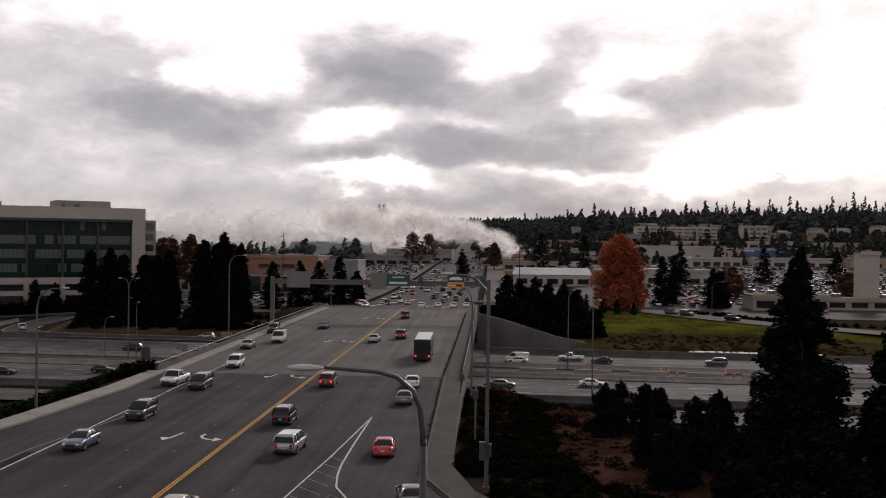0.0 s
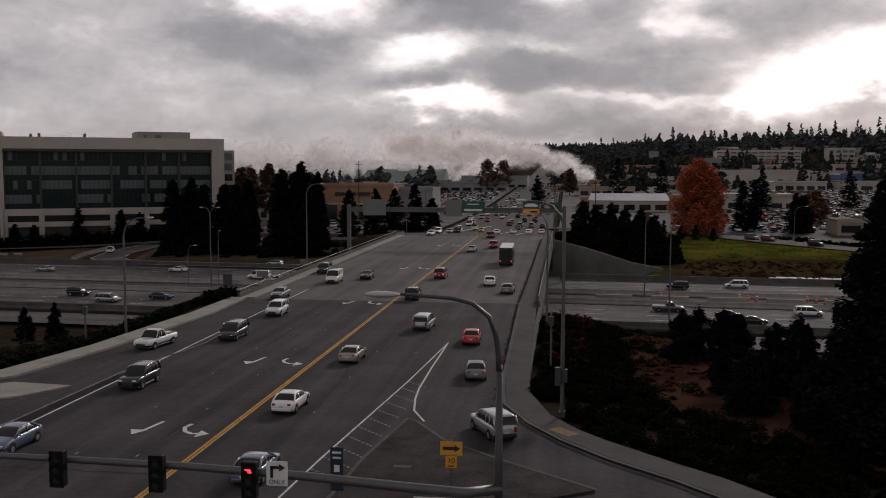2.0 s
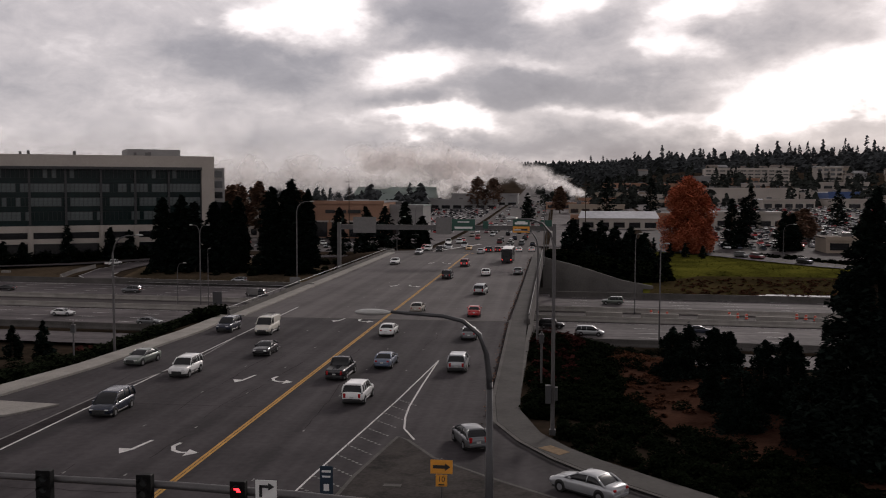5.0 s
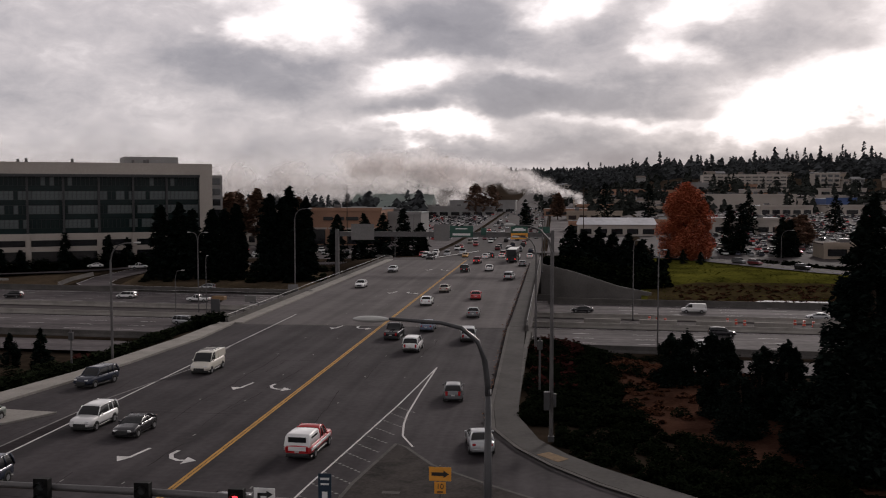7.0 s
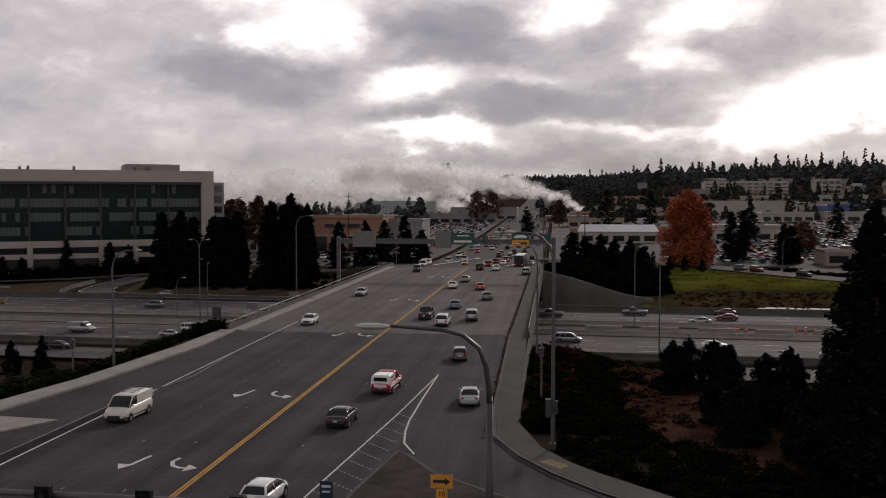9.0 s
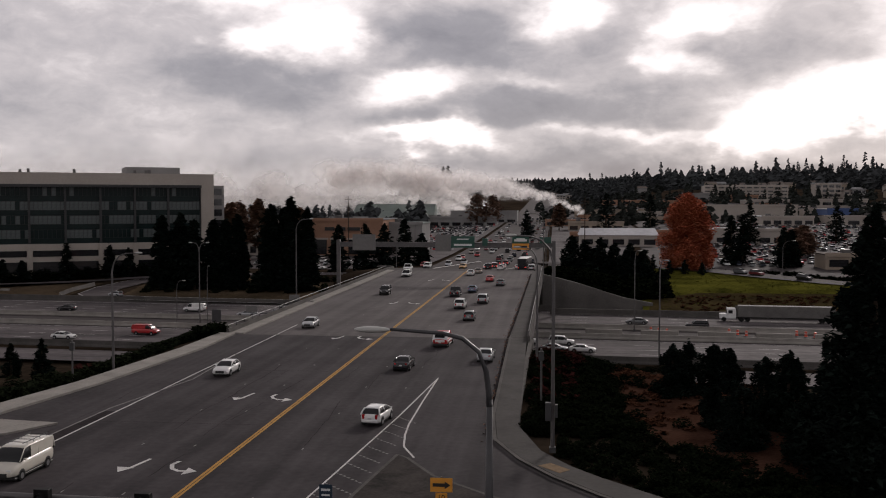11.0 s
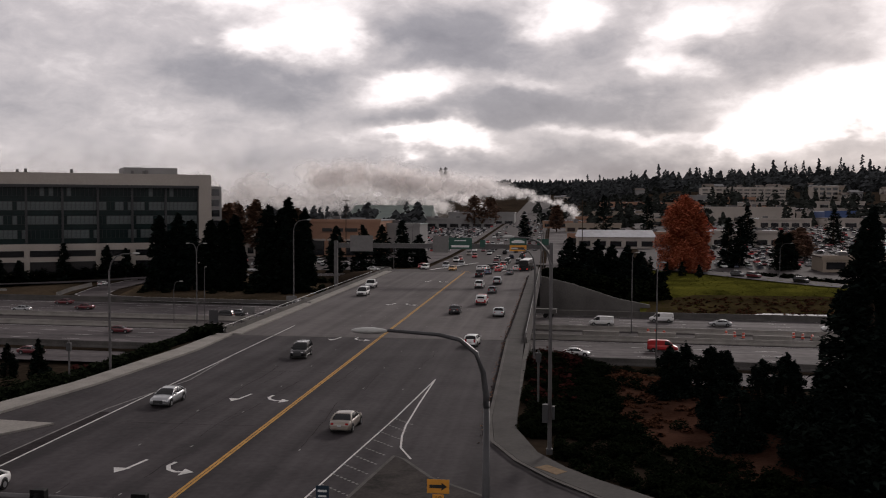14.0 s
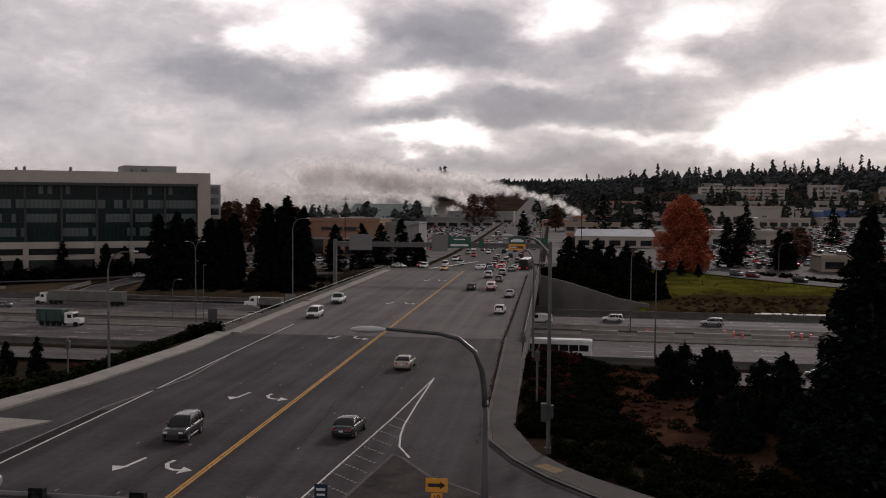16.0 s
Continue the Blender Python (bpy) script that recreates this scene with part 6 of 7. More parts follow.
    if kind == "pickup":
        part("cargo_bed", boxes((-ln / 2 + 0.1, -0.62, -w / 2 + 0.16, w / 2 - 0.16, 1.06, 1.115)), TRIM, t, "dark open cargo bed")
    for sx in (-0.30, 0.305):
        for s in (-1, 1):
            arch = new("wheel_arch", ARCH_ME)
            arch.parent = t
            arch.matrix_basis = pose(sx * ln, s * (w / 2 - 0.10), 0.40)
            wh = new("wheel", TYRE_ME)
            wh.parent = t
            wh.matrix_basis = pose(sx * ln, s * (w / 2 - 0.095), 0.33)
            rm = new("rim", RIM_ME)
            rm.parent = wh
    return t


def car(kind, colour, doing, lit=False, simple=False, group="moving cars", label=None):
    key = (kind, colour, lit, simple, doing, label)
    if key not in MADE:
        MADE[key] = build_car(kind, colour, label or "%s %s %s" % (HUES[colour], WORDS[kind], doing), lit, simple)
        tagged(MADE[key], group=group)
        return MADE[key]
    return copy_thing(MADE[key], Matrix())


STREET = "driving along the street"
for key, kind, colour, lit in [
        ("w1", "sedan", "blue", 0), ("w2", "suv", "black", 0), ("w3", "pickup", "white", 0), ("w4", "minivan", "navy", 0), ("w5", "suv", "white", 0),
        ("w6", "sedan", "green", 0), ("w7", "van", "cream", 0), ("w8", "coupe", "black", 0), ("w9", "suv", "navy", 0), ("w10", "sedan", "white", 0),
        ("w11", "sedan", "silver", 0), ("w12", "suv", "black", 0), ("w13", "minivan", "white", 0), ("w14", "pickup", "white", 0), ("w15", "sedan", "yellow", 0),
        ("e1", "sedan", "grey", 0), ("e2", "sedan", "red", 0), ("e3", "minivan", "silver", 0), ("e4", "suv", "black", 0), ("e5", "suv", "maroon", 1),
        ("e7", "sedan", "white", 0), ("e8", "sedan", "grey", 0), ("e9", "sedan", "silver", 0), ("e10", "suv", "maroon", 1), ("e11", "suv", "black", 1),
        ("e12", "sedan", "gold", 0), ("e13", "sedan", "white", 0), ("e14", "sedan", "blue", 0), ("e15", "pickup", "black", 0), ("e16", "suv", "white", 0),
        ("e17", "suv", "silver", 0), ("e18", "hatch", "grey", 0), ("e19", "sedan", "silver", 0), ("e21", "sedan", "black", 0),
        ("e22", "hatch", "white", 0), ("e23", "sedan", "gold", 0), ("e24", "sedan", "black", 0)]:
    V[key] = car(kind, colour, STREET, bool(lit))
V["e20"] = car("pickup", "red", STREET, label="red pickup truck with a white canopy and stripe")
for side in (-1, 1):
    part("white_stripe", boxes((-2.6, 2.0, side * 0.965 - 0.02, side * 0.965 + 0.02, 0.70, 0.90, 0.012)), PAINTS["white"], V["e20"], "white painted stripe")
    part("canopy_window", boxes((-2.3, -0.9, side * 0.865 - 0.02, side * 0.865 + 0.02, 1.34, 1.62)), CAR_GLASS, V["e20"])
part("canopy", cabin_loft((-2.78, -0.36, -2.66, -0.44, 1.08), 1.95, 1.84, -2.78, -0.36, 0.015, False, 1.0), PAINTS["white"], V["e20"], "white canopy over the cargo bed", smooth=True)
part("rear_window", boxes((-2.80, -2.70, -0.62, 0.62, 1.32, 1.66)), CAR_GLASS, V["e20"])
part("tailgate_panel", boxes((-2.83, -2.78, -0.62, 0.62, 0.74, 1.02, 0.01)), PAINTS["white"], V["e20"], "white tailgate panel")
rk = V["w7"]
bm = bmesh.new()
for s in (-0.6, 0.6):
    tube(bm, [(-2.3, s, 2.22), (0.8, s, 2.22)], 0.03, 5)
for x in (-2.0, -1.2, -0.4, 0.4):
    tube(bm, [(x, -0.68, 2.07), (x, -0.66, 2.22), (x, 0.66, 2.22), (x, 0.68, 2.07)], 0.025, 5)
part("roof_rack", bm, METAL_DARK, rk, "dark steel ladder rack")


def bus(name, label, length, colour_body, colour_roof, band, h=3.1, w=2.5):
    t = thing(name, label, "bus", None, "buses")
    part("body", boxes((-length / 2, length / 2, -w / 2, w / 2, 0.35, h - 0.1, 0.1)), PAINTS[colour_body], t)
    part("roof", boxes((-length / 2 + 0.15, length / 2 - 0.15, -w / 2 + 0.1, w / 2 - 0.1, h - 0.12, h, 0.03)), PAINTS[colour_roof], t)
    n = max(3, int(length / 1.6))
    for s in (-1, 1):
        for k in range(n):
            x0 = -length / 2 + 0.5 + k * (length - 1.0) / n
            part("window", boxes((x0 + 0.06, x0 + (length - 1.0) / n - 0.06, s * (w / 2) - 0.02, s * (w / 2) + 0.02, band, band + 1.05)), CAR_GLASS, t)
    part("windscreen", boxes((length / 2 - 0.05, length / 2 + 0.02, -w / 2 + 0.15, w / 2 - 0.15, 1.1, h - 0.5)), CAR_GLASS, t)
    part("rear_window", boxes((-length / 2 - 0.02, -length / 2 + 0.05, -w / 2 + 0.3, w / 2 - 0.3, 1.7, h - 0.5)), CAR_GLASS, t)
    for s in (-1, 1):
        part("tail_light", boxes((-length / 2 - 0.03, -length / 2 + 0.05, s * (w / 2 - 0.25) - 0.12, s * (w / 2 - 0.25) + 0.12, 0.8, 1.1)), TAIL_LIT, t)
        for sx in (-0.3, 0.32):
            o = new("wheel", TYRE_BIG)
            o.parent = t
            o.matrix_basis = pose(sx * length, s * (w / 2 - 0.12), 0.5)
    return t


V["bus"] = bus("coach", "tall dark coach with a pale roof driving away", 11.5, "black", "white", 1.5, 3.5)
V["bus_front"] = bus("bus_front_section", "white articulated city bus, front section", 11.0, "white", "silver", 1.25)
V["bus_rear"] = bus("bus_rear_section", "white articulated city bus, trailing section", 7.0, "white", "silver", 1.25)


part("bellows", boxes((3.45, 4.75, -1.15, 1.15, 0.5, 2.9, 0.05), (3.6, 3.75, -1.2, 1.2, 0.5, 2.95), (4.0, 4.15, -1.2, 1.2, 0.5, 2.95), (4.4, 4.55, -1.2, 1.2, 0.5, 2.95)), TRIM, V["bus_rear"], "dark folded bellows between the sections")


def truck(name, label, cab_colour, box_colour, length, height, trailer_mat=None):
    """A tractor or tipper: bonnet, cab, chassis, box and wheels; its front at +length/2."""
    t = thing(name, label, "truck", None, "trucks on the freeway")
    f = length / 2
    part("bonnet", boxes((f - 1.6, f, -1.0, 1.0, 0.6, 1.7, 0.12)), PAINTS[cab_colour], t)
    part("cab", boxes((f - 3.4, f - 1.5, -1.2, 1.2, 0.6, 2.9, 0.12)), PAINTS[cab_colour], t)
    part("windscreen", boxes((f - 1.56, f - 1.46, -1.0, 1.0, 1.8, 2.6)), CAR_GLASS, t)
    for s in (-1, 1):
        part("side_window", boxes((f - 2.7, f - 1.8, s * 1.2 - 0.02, s * 1.2 + 0.02, 1.8, 2.5)), CAR_GLASS, t)
        part("exhaust", tube(bmesh.new(), [(f - 3.5, s * 1.1, 1.0), (f - 3.5, s * 1.1, 3.4)], 0.08, 6), METAL_GREY, t)
    part("chassis", boxes((-f, f - 3.3, -0.5, 0.5, 0.75, 1.0)), TRIM, t)
    part("cargo_box", boxes((-f, f - 3.9, -1.25, 1.25, 1.05, height, 0.05)), trailer_mat or PAINTS[box_colour], t)
    bm = bmesh.new()
    k = -f + 0.8
    while k < f - 4.2:
        for s in (-1, 1):
            box(bm, k - 0.05, k + 0.05, s * 1.25 - 0.05, s * 1.25 + 0.05, 1.1, height - 0.1)
        k += 1.6
    part("box_ribs", bm, trailer_mat or PAINTS[box_colour], t)
    for x in (f - 0.9, f - 4.6, f - 5.9, -f + 2.6, -f + 1.2):
        for s in (-1, 1):
            o = new("wheel", TYRE_BIG)
            o.parent = t
            o.matrix_basis = pose(x, s * 1.02, 0.5)
    return t


TRAILER_GREY = material("grubby_grey_trailer", (0.13, 0.125, 0.12), 0.7, vary=0.25, scale=0.6, fine=6.0)
V["semi"] = truck("semi_truck", "white tractor with a long grubby grey trailer", "white", "grey", 24.0, 3.5, TRAILER_GREY)
V["tipper"] = truck("tipper_truck", "white-cabbed tipper truck with a dark body", "white", "grey", 9.5, 2.7, TRAILER_GREY)
V["green_truck"] = truck("refuse_truck", "white-cabbed truck with a dark green skip body", "white", "dkgreen", 9.8, 3.5)
tt = thing("tipper_trailer", "low dark trailer behind the tipper truck", "trailer", None, "trucks on the freeway")
part("bed", boxes((-3.6, 3.6, -1.2, 1.2, 1.0, 2.0, 0.05)), TRAILER_GREY, tt)
for x in (-2.4, -1.1, 2.4):
    for s in (-1, 1):
        o = new("wheel", TYRE_BIG)
        o.parent = tt
        o.matrix_basis = pose(x, s * 1.0, 0.5)
V["tipper_trailer"] = tt
tt = thing("utility_trailer", "small brown open utility trailer", "trailer")
part("bed", boxes((-1.5, 1.5, -0.9, 0.9, 0.6, 1.5, 0.04)), PAINTS["brown"], tt)
for s in (-1, 1):
    o = new("wheel", TYRE_ME)
    o.parent = tt
    o.matrix_basis = pose(0, s * 0.95, 0.33)
V["utility_trailer"] = tt
ROADWAY = "driving along the freeway"
# key: time seen, x there, speed in m/s (positive heads south, to +x), lane's y at x = 0, kind, colour
FREEWAY_CARS = {
    "n1": (0.5, -83, -29.9, 174.8, "suv", "black"), "n2": (2.5, -93, -26.5, 184, "sedan", "white"), "n3": (0.5, 7, -26.4, 175.8, "sedan", "black"),
    "n4": (0.5, 28, -25, 177, "suv", "grey"), "n5": (1.5, -93, -29, 179, "sedan", "silver"), "n6": (3.0, -91, -32, 175, "van", "white"),
    "n7": (3.0, -85, -30, 172.6, "sedan", "white"), "n8": (3.5, -83, -28, 178.8, "pickup", "white"), "n9": (2.0, 20, -26, 176.5, "suv", "black"),
    "n10": (2.5, 19, -23.5, 180.4, "minivan", "white"), "n11": (3.5, 15, -24.2, 177, "pickup", "white"), "n12": (4.0, 33, -22.6, 178, "suv", "green"),
    "n13": (6.5, 18, -25.6, 174.5, "sedan", "black"), "n14": (7.5, 13, -24.0, 177.5, "van", "white"), "n15": (8.0, 19, -25.7, 172, "sedan", "silver"),
    "n16": (8.5, 12, -25.7, 177.5, "pickup", "grey"), "n17": (9.0, 25, -26, 172, "sedan", "silver"), "n18": (8.5, 43, -25, 178, "sedan", "maroon"),
    "n19": (13.0, -94, -27.2, 183, "pickup", "grey"), "n20": (13.5, -90, -27, 186, "sedan", "maroon"), "n21": (11.5, 10, -28.7, 170.5, "suv", "black"),
    "n22": (11.5, 2, -25, 174.5, "sedan", "grey"), "n23": (13.5, 21, -24.5, 174, "van", "white"), "n24": (14.0, 20, -23, 181.5, "van", "white"),
    "n25": (14.5, 19, -21.6, 177.4, "sedan", "silver"), "n26": (15.0, 23, -25, 173.5, "van", "white"), "n27": (15.5, 22, -21.7, 178.6, "suv", "white"), "n28": (15.5, 40, -23, 177, "suv", "silver"),
    "s1": (0.5, -74, 27.7, 139.5, "suv", "white"), "s2": (0.5, -62, 27.7, 141, "sedan", "black"), "s3": (2.0, -66, 29, 145, "sedan", "navy"),
    "s4": (3.5, -75, 27.4, 137.2, "sedan", "white"), "s5": (3.5, -69, 26.9, 149, "suv", "black"), "s6": (7.0, -60, 31, 146.4, "minivan", "silver"),
    "s7": (8.5, -75, 30, 140, "sedan", "silver"), "s8": (8.5, -74, 30, 146.5, "suv", "white"), "s9": (8.5, 25, 25, 137, "sedan", "grey"),
    "s10": (9.0, 23, 26, 143.7, "sedan", "white"), "s11": (11.5, -64, 27, 138, "sedan", "white"), "s12": (12.0, 22, 26.5, 146.6, "suv", "white"),
    "s13": (12.0, 30, 26, 140, "sedan", "white"), "s14": (13.0, 35, 28, 142.7, "van", "silver"), "s15": (14.5, 30, 27.6, 145, "van", "red"),
    "s16": (13.5, -86, 29, 147, "sedan", "maroon"), "s17": (0.5, 28, 25, 147, "sedan", "white"), "s18": (0.5, 29, 23, 137, "sedan", "black"),
    "s19": (1.0, 28, 26, 143.5, "sedan", "grey"), "s20": (2.5, 29, 27, 148.5, "pickup", "grey"), "s21": (2.5, 36, 25, 143.5, "sedan", "black"),
    "s22": (2.0, 26, 24, 138.5, "sedan", "black"), "s23": (3.5, 34, 27.3, 146, "sedan", "black"), "s24": (1.5, 22, 27, 148, "minivan", "white"), "s25": (1.5, 27, 26, 142, "suv", "white"),
    "s26": (14.0, -74, 14, 123.5, "sedan", "maroon"), "s27": (8.5, -79, 15, 126, "sedan", "black"), "s28": (1.5, -95, 27, 146, "suv", "black"), "s29": (1.5, -86, 26, 140, "minivan", "silver"),
}
for key, (t0, x0, v, y0, kind, colour) in FREEWAY_CARS.items():
    V[key] = car(kind, colour, ROADWAY, group="freeway traffic")
for key, kind, colour in (("r1", "pickup", "white"), ("r2", "sedan", "white"), ("r3", "hatch", "silver"), ("r4", "sedan", "white")):
    V[key] = car(kind, colour, "driving on the slip road")

# parked and queueing cars
rng = random.Random(14)
kinds, tints = ["sedan", "suv", "hatch", "minivan", "pickup"], ["white", "silver", "grey", "black", "navy", "red", "silver", "white", "maroon", "gold"]


STANDING = []


def stand(c, x, y, z, turn):
    c.matrix_basis = pose(x * PLAN, y * PLAN, z * PLAN, 0, 0, turn)
    STANDING.append(c)


def parked(x, y, z, turn, doing="standing in the car park", group="parked cars"):
    c = car(kinds[rng.randrange(5)], tints[rng.randrange(10)], doing, False, True, group)
    stand(c, x, y, z, turn)


for row in range(14):
    y = 288 + row * (11 if row < 6 else 14)
    for k in range(30):
        if rng.random() < 0.5:
            x = 38 + k * 3.4 + row * 3.5 + rng.uniform(-0.3, 0.3)
            if 44 < x < 76 and 283 < y < 302 and rng.random() < 0.8 or abs(x - 88) < 13 and y < 300 or abs(x - 117) < 24 and 286 < y < 312:
                continue
            parked(x, y, ground_z(x, y) + 0.1, 90 + rng.choice((0, 180)))
for row in range(6):
    for k in range(18):
        if rng.random() < 0.6:
            x, y = -116 + k * 3.6, 286 + row * 11 + (60 if row > 2 else 0)
            parked(x, y, ground_z(x, y) + 0.1, 90 + rng.choice((0, 180)))
for k in range(26):
    for x in (-17.2, -13.6, -10.2, -6.8):
        y = 276 + k * 9.5 + rng.uniform(-2, 2) + (k * k) * 0.35
        if rng.random() < 0.62:
            parked(x, y, road_z(y) + 0.02, 90, "queueing on the street", "queueing cars")
for k in range(20):
    for x in (-22.5, -26.0, -29.5):
        y = 262 + k * 14 + rng.uniform(-4, 4) + (k * k) * 0.4
        if rng.random() < 0.5:
            parked(x, y, road_z(y) + 0.02, -90, "waiting on the street", "queueing cars")


def distant_cars():
    """Low rows of far parked cars, joined by colour, with their dark windows."""
    rng = random.Random(61)
    shells = {c: ([], []) for c in ("white", "silver", "grey", "black", "red", "navy")}
    panes = ([], [])

    def block(store, x0, x1, y0, y1, z0, z1):
        n = len(store[0])
        store[0].extend([(x0, y0, z0), (x1, y0, z0), (x1, y1, z0), (x0, y1, z0), (x0, y0, z1), (x1, y0, z1), (x1, y1, z1), (x0, y1, z1)])
        for q in ((0, 3, 2, 1), (4, 5, 6, 7), (0, 1, 5, 4), (1, 2, 6, 5), (2, 3, 7, 6), (3, 0, 4, 7)):
            store[1].append([n + k for k in q])

    def joined(name, store, mat, label):
        me = bpy.data.meshes.new(name)
        me.from_pydata(store[0], [], store[1])
        me.materials.append(mat)
        tagged(new(name, me), label, "cars", kind="stuff")

    spots = []
    for row in range(34):
        y = 296 + row * 8.6
        for k in range(60):
            x = 0.12 * y + k * 2.9
            if x < 0.47 * y:
                spots.append((x, y))
        for k in range(20):
            spots.append((-40 - k * 2.9, y + 70))
    for x, y in spots:
        if rng.random() < 0.42 or (math.sin(x * 0.16) + math.sin(y * 0.11 + 1) > 1.3):
            continue
        x, y = x + rng.uniform(-0.3, 0.3), y + rng.uniform(-0.4, 0.4)
        if any(a < x < b and c < y < d for a, b, c, d in FOOTPRINTS):
            continue
        z = ground_z(x, y) + 0.1
        tall = rng.choice((0.0, 0.0, 0.25, 0.35))
        bm = shells[rng.choice(("white", "white", "silver", "silver", "grey", "black", "red", "navy"))]
        block(bm, x - 0.74, x + 0.74, y - 1.9, y + 1.9, z + 0.20, z + 0.70 + tall * 0.4)
        block(bm, x - 0.58, x + 0.58, y - 1.0, y + 0.8, z + 1.08 + tall, z + 1.17 + tall)
        block(panes, x - 0.63, x + 0.63, y - 1.25, y + 1.1, z + 0.69 + tall * 0.4, z + 1.09 + tall)
    for c, bm in shells.items():
        joined("distant_cars", bm, PAINTS[c], "rows of far parked " + c + " cars")
    joined("distant_car_windows", panes, CAR_GLASS, "dark windows of far parked cars")


distant_cars()
for x, y, c in ((36, 268, "black"), (47, 252, "grey"), (50, 247, "maroon"), (58, 233, "black")):
    o = car("suv", c, "standing on the slip road", False, True, "parked cars")
    stand(o, x, y, max(ground_z(x, y), bank_z(x, y), -5.0) + 0.22, -55)
for x, y in ((-31.5, 236), (-33.5, 245), (-9.0, 236), (-13.0, 241), (-16.6, 233), (-6.0, 241)):
    o = car("sedan" if x > -20 else "suv", "red" if x < -33 else "white", "waiting at the lights", True, False, "queueing cars")
    stand(o, x, y, road_z(y) + 0.02, 90 if x > -20 else -95)


# ---- smoke from a far fire ----
def smoke_material(name, strength, albedo):
    m = bpy.data.materials.new(name)
    m.use_nodes = True
    nt = m.node_tree
    nt.nodes.clear()
    out = nt.nodes.new("ShaderNodeOutputMaterial")
    mix, tr = nt.nodes.new("ShaderNodeMixShader"), nt.nodes.new("ShaderNodeBsdfTransparent")
    dif, trl, both = nt.nodes.new("ShaderNodeBsdfDiffuse"), nt.nodes.new("ShaderNodeBsdfTranslucent"), nt.nodes.new("ShaderNodeMixShader")
    dif.inputs[0].default_value = trl.inputs[0].default_value = (*albedo, 1)
    both.inputs[0].default_value = 0.72
    nt.links.new(dif.outputs[0], both.inputs[1])
    nt.links.new(trl.outputs[0], both.inputs[2])
    co, sep = nt.nodes.new("ShaderNodeTexCoord"), nt.nodes.new("ShaderNodeVectorMath")
    sep.operation = "MULTIPLY"
    sep.inputs[1].default_value = (1, 0, 1)
    nt.links.new(co.outputs["Object"], sep.inputs[0])
    ln = nt.nodes.new("ShaderNodeVectorMath")
    ln.operation = "LENGTH"
    nt.links.new(sep.outputs[0], ln.inputs[0])
    info = nt.nodes.new("ShaderNodeObjectInfo")
    shift = nt.nodes.new("ShaderNodeVectorMath")
    shift.operation = "MULTIPLY_ADD"
    shift.inputs[1].default_value = (37, 37, 37)
    nt.links.new(info.outputs["Random"], shift.inputs[0])
    nt.links.new(co.outputs["Object"], shift.inputs[2])
    no = nt.nodes.new("ShaderNodeTexNoise")
    no.inputs["Scale"].default_value, no.inputs["Detail"].default_value, no.inputs["Roughness"].default_value = 2.3, 5.0, 0.56
    nt.links.new(shift.outputs[0], no.inputs["Vector"])
    ad = nt.nodes.new("ShaderNodeMath")
    ad.operation = "MULTIPLY_ADD"
    ad.inputs[1].default_value = 1.3
    nt.links.new(no.outputs["Fac"], ad.inputs[0])
    nt.links.new(ln.outputs["Value"], ad.inputs[2])
    mr = nt.nodes.new("ShaderNodeMapRange")
    mr.interpolation_type = "SMOOTHSTEP"
    mr.inputs["From Min"].default_value, mr.inputs["From Max"].default_value = 1.62, 0.62
    mr.inputs["To Min"].default_value, mr.inputs["To Max"].default_value = 0.0, strength
    nt.links.new(ad.outputs[0], mr.inputs["Value"])
    edge = nt.nodes.new("ShaderNodeMapRange")
    edge.interpolation_type = "SMOOTHSTEP"
    edge.inputs["From Min"].default_value, edge.inputs["From Max"].default_value = 0.97, 0.6
    nt.links.new(ln.outputs["Value"], edge.inputs["Value"])
    fade = nt.nodes.new("ShaderNodeMath")
    fade.operation = "MULTIPLY"
    nt.links.new(mr.outputs[0], fade.inputs[0])
    nt.links.new(edge.outputs[0], fade.inputs[1])
    nt.links.new(fade.outputs[0], mix.inputs[0])
    nt.links.new(tr.outputs[0], mix.inputs[1])
    nt.links.new(both.outputs[0], mix.inputs[2])
    nt.links.new(mix.outputs[0], out.inputs[0])
    return m


SMOKE = smoke_material("pale_smoke", 0.78, (0.93, 0.905, 0.895))
HAZE = smoke_material("thin_smoke_haze", 0.15, (0.88, 0.87, 0.87))


def puff_mesh(mat):
    """A lumpy half dome of smoke, one unit in radius, bulging to -y."""
    bm = bmesh.new()
    bmesh.ops.create_uvsphere(bm, u_segments=24, v_segments=14, radius=1)
    for v in bm.verts:
        v.co.y *= 0.4
    bmesh.ops.bisect_plane(bm, geom=bm.verts[:] + bm.edges[:] + bm.faces[:], plane_co=(0, 0.02, 0), plane_no=(0, 1, 0), clear_outer=True)
    return mesh_of(bm, "smoke_puff", mat, True)


PUFF, HAZE_PUFF = puff_mesh(SMOKE), puff_mesh(HAZE)
PUFFS = []
rng = random.Random(8)
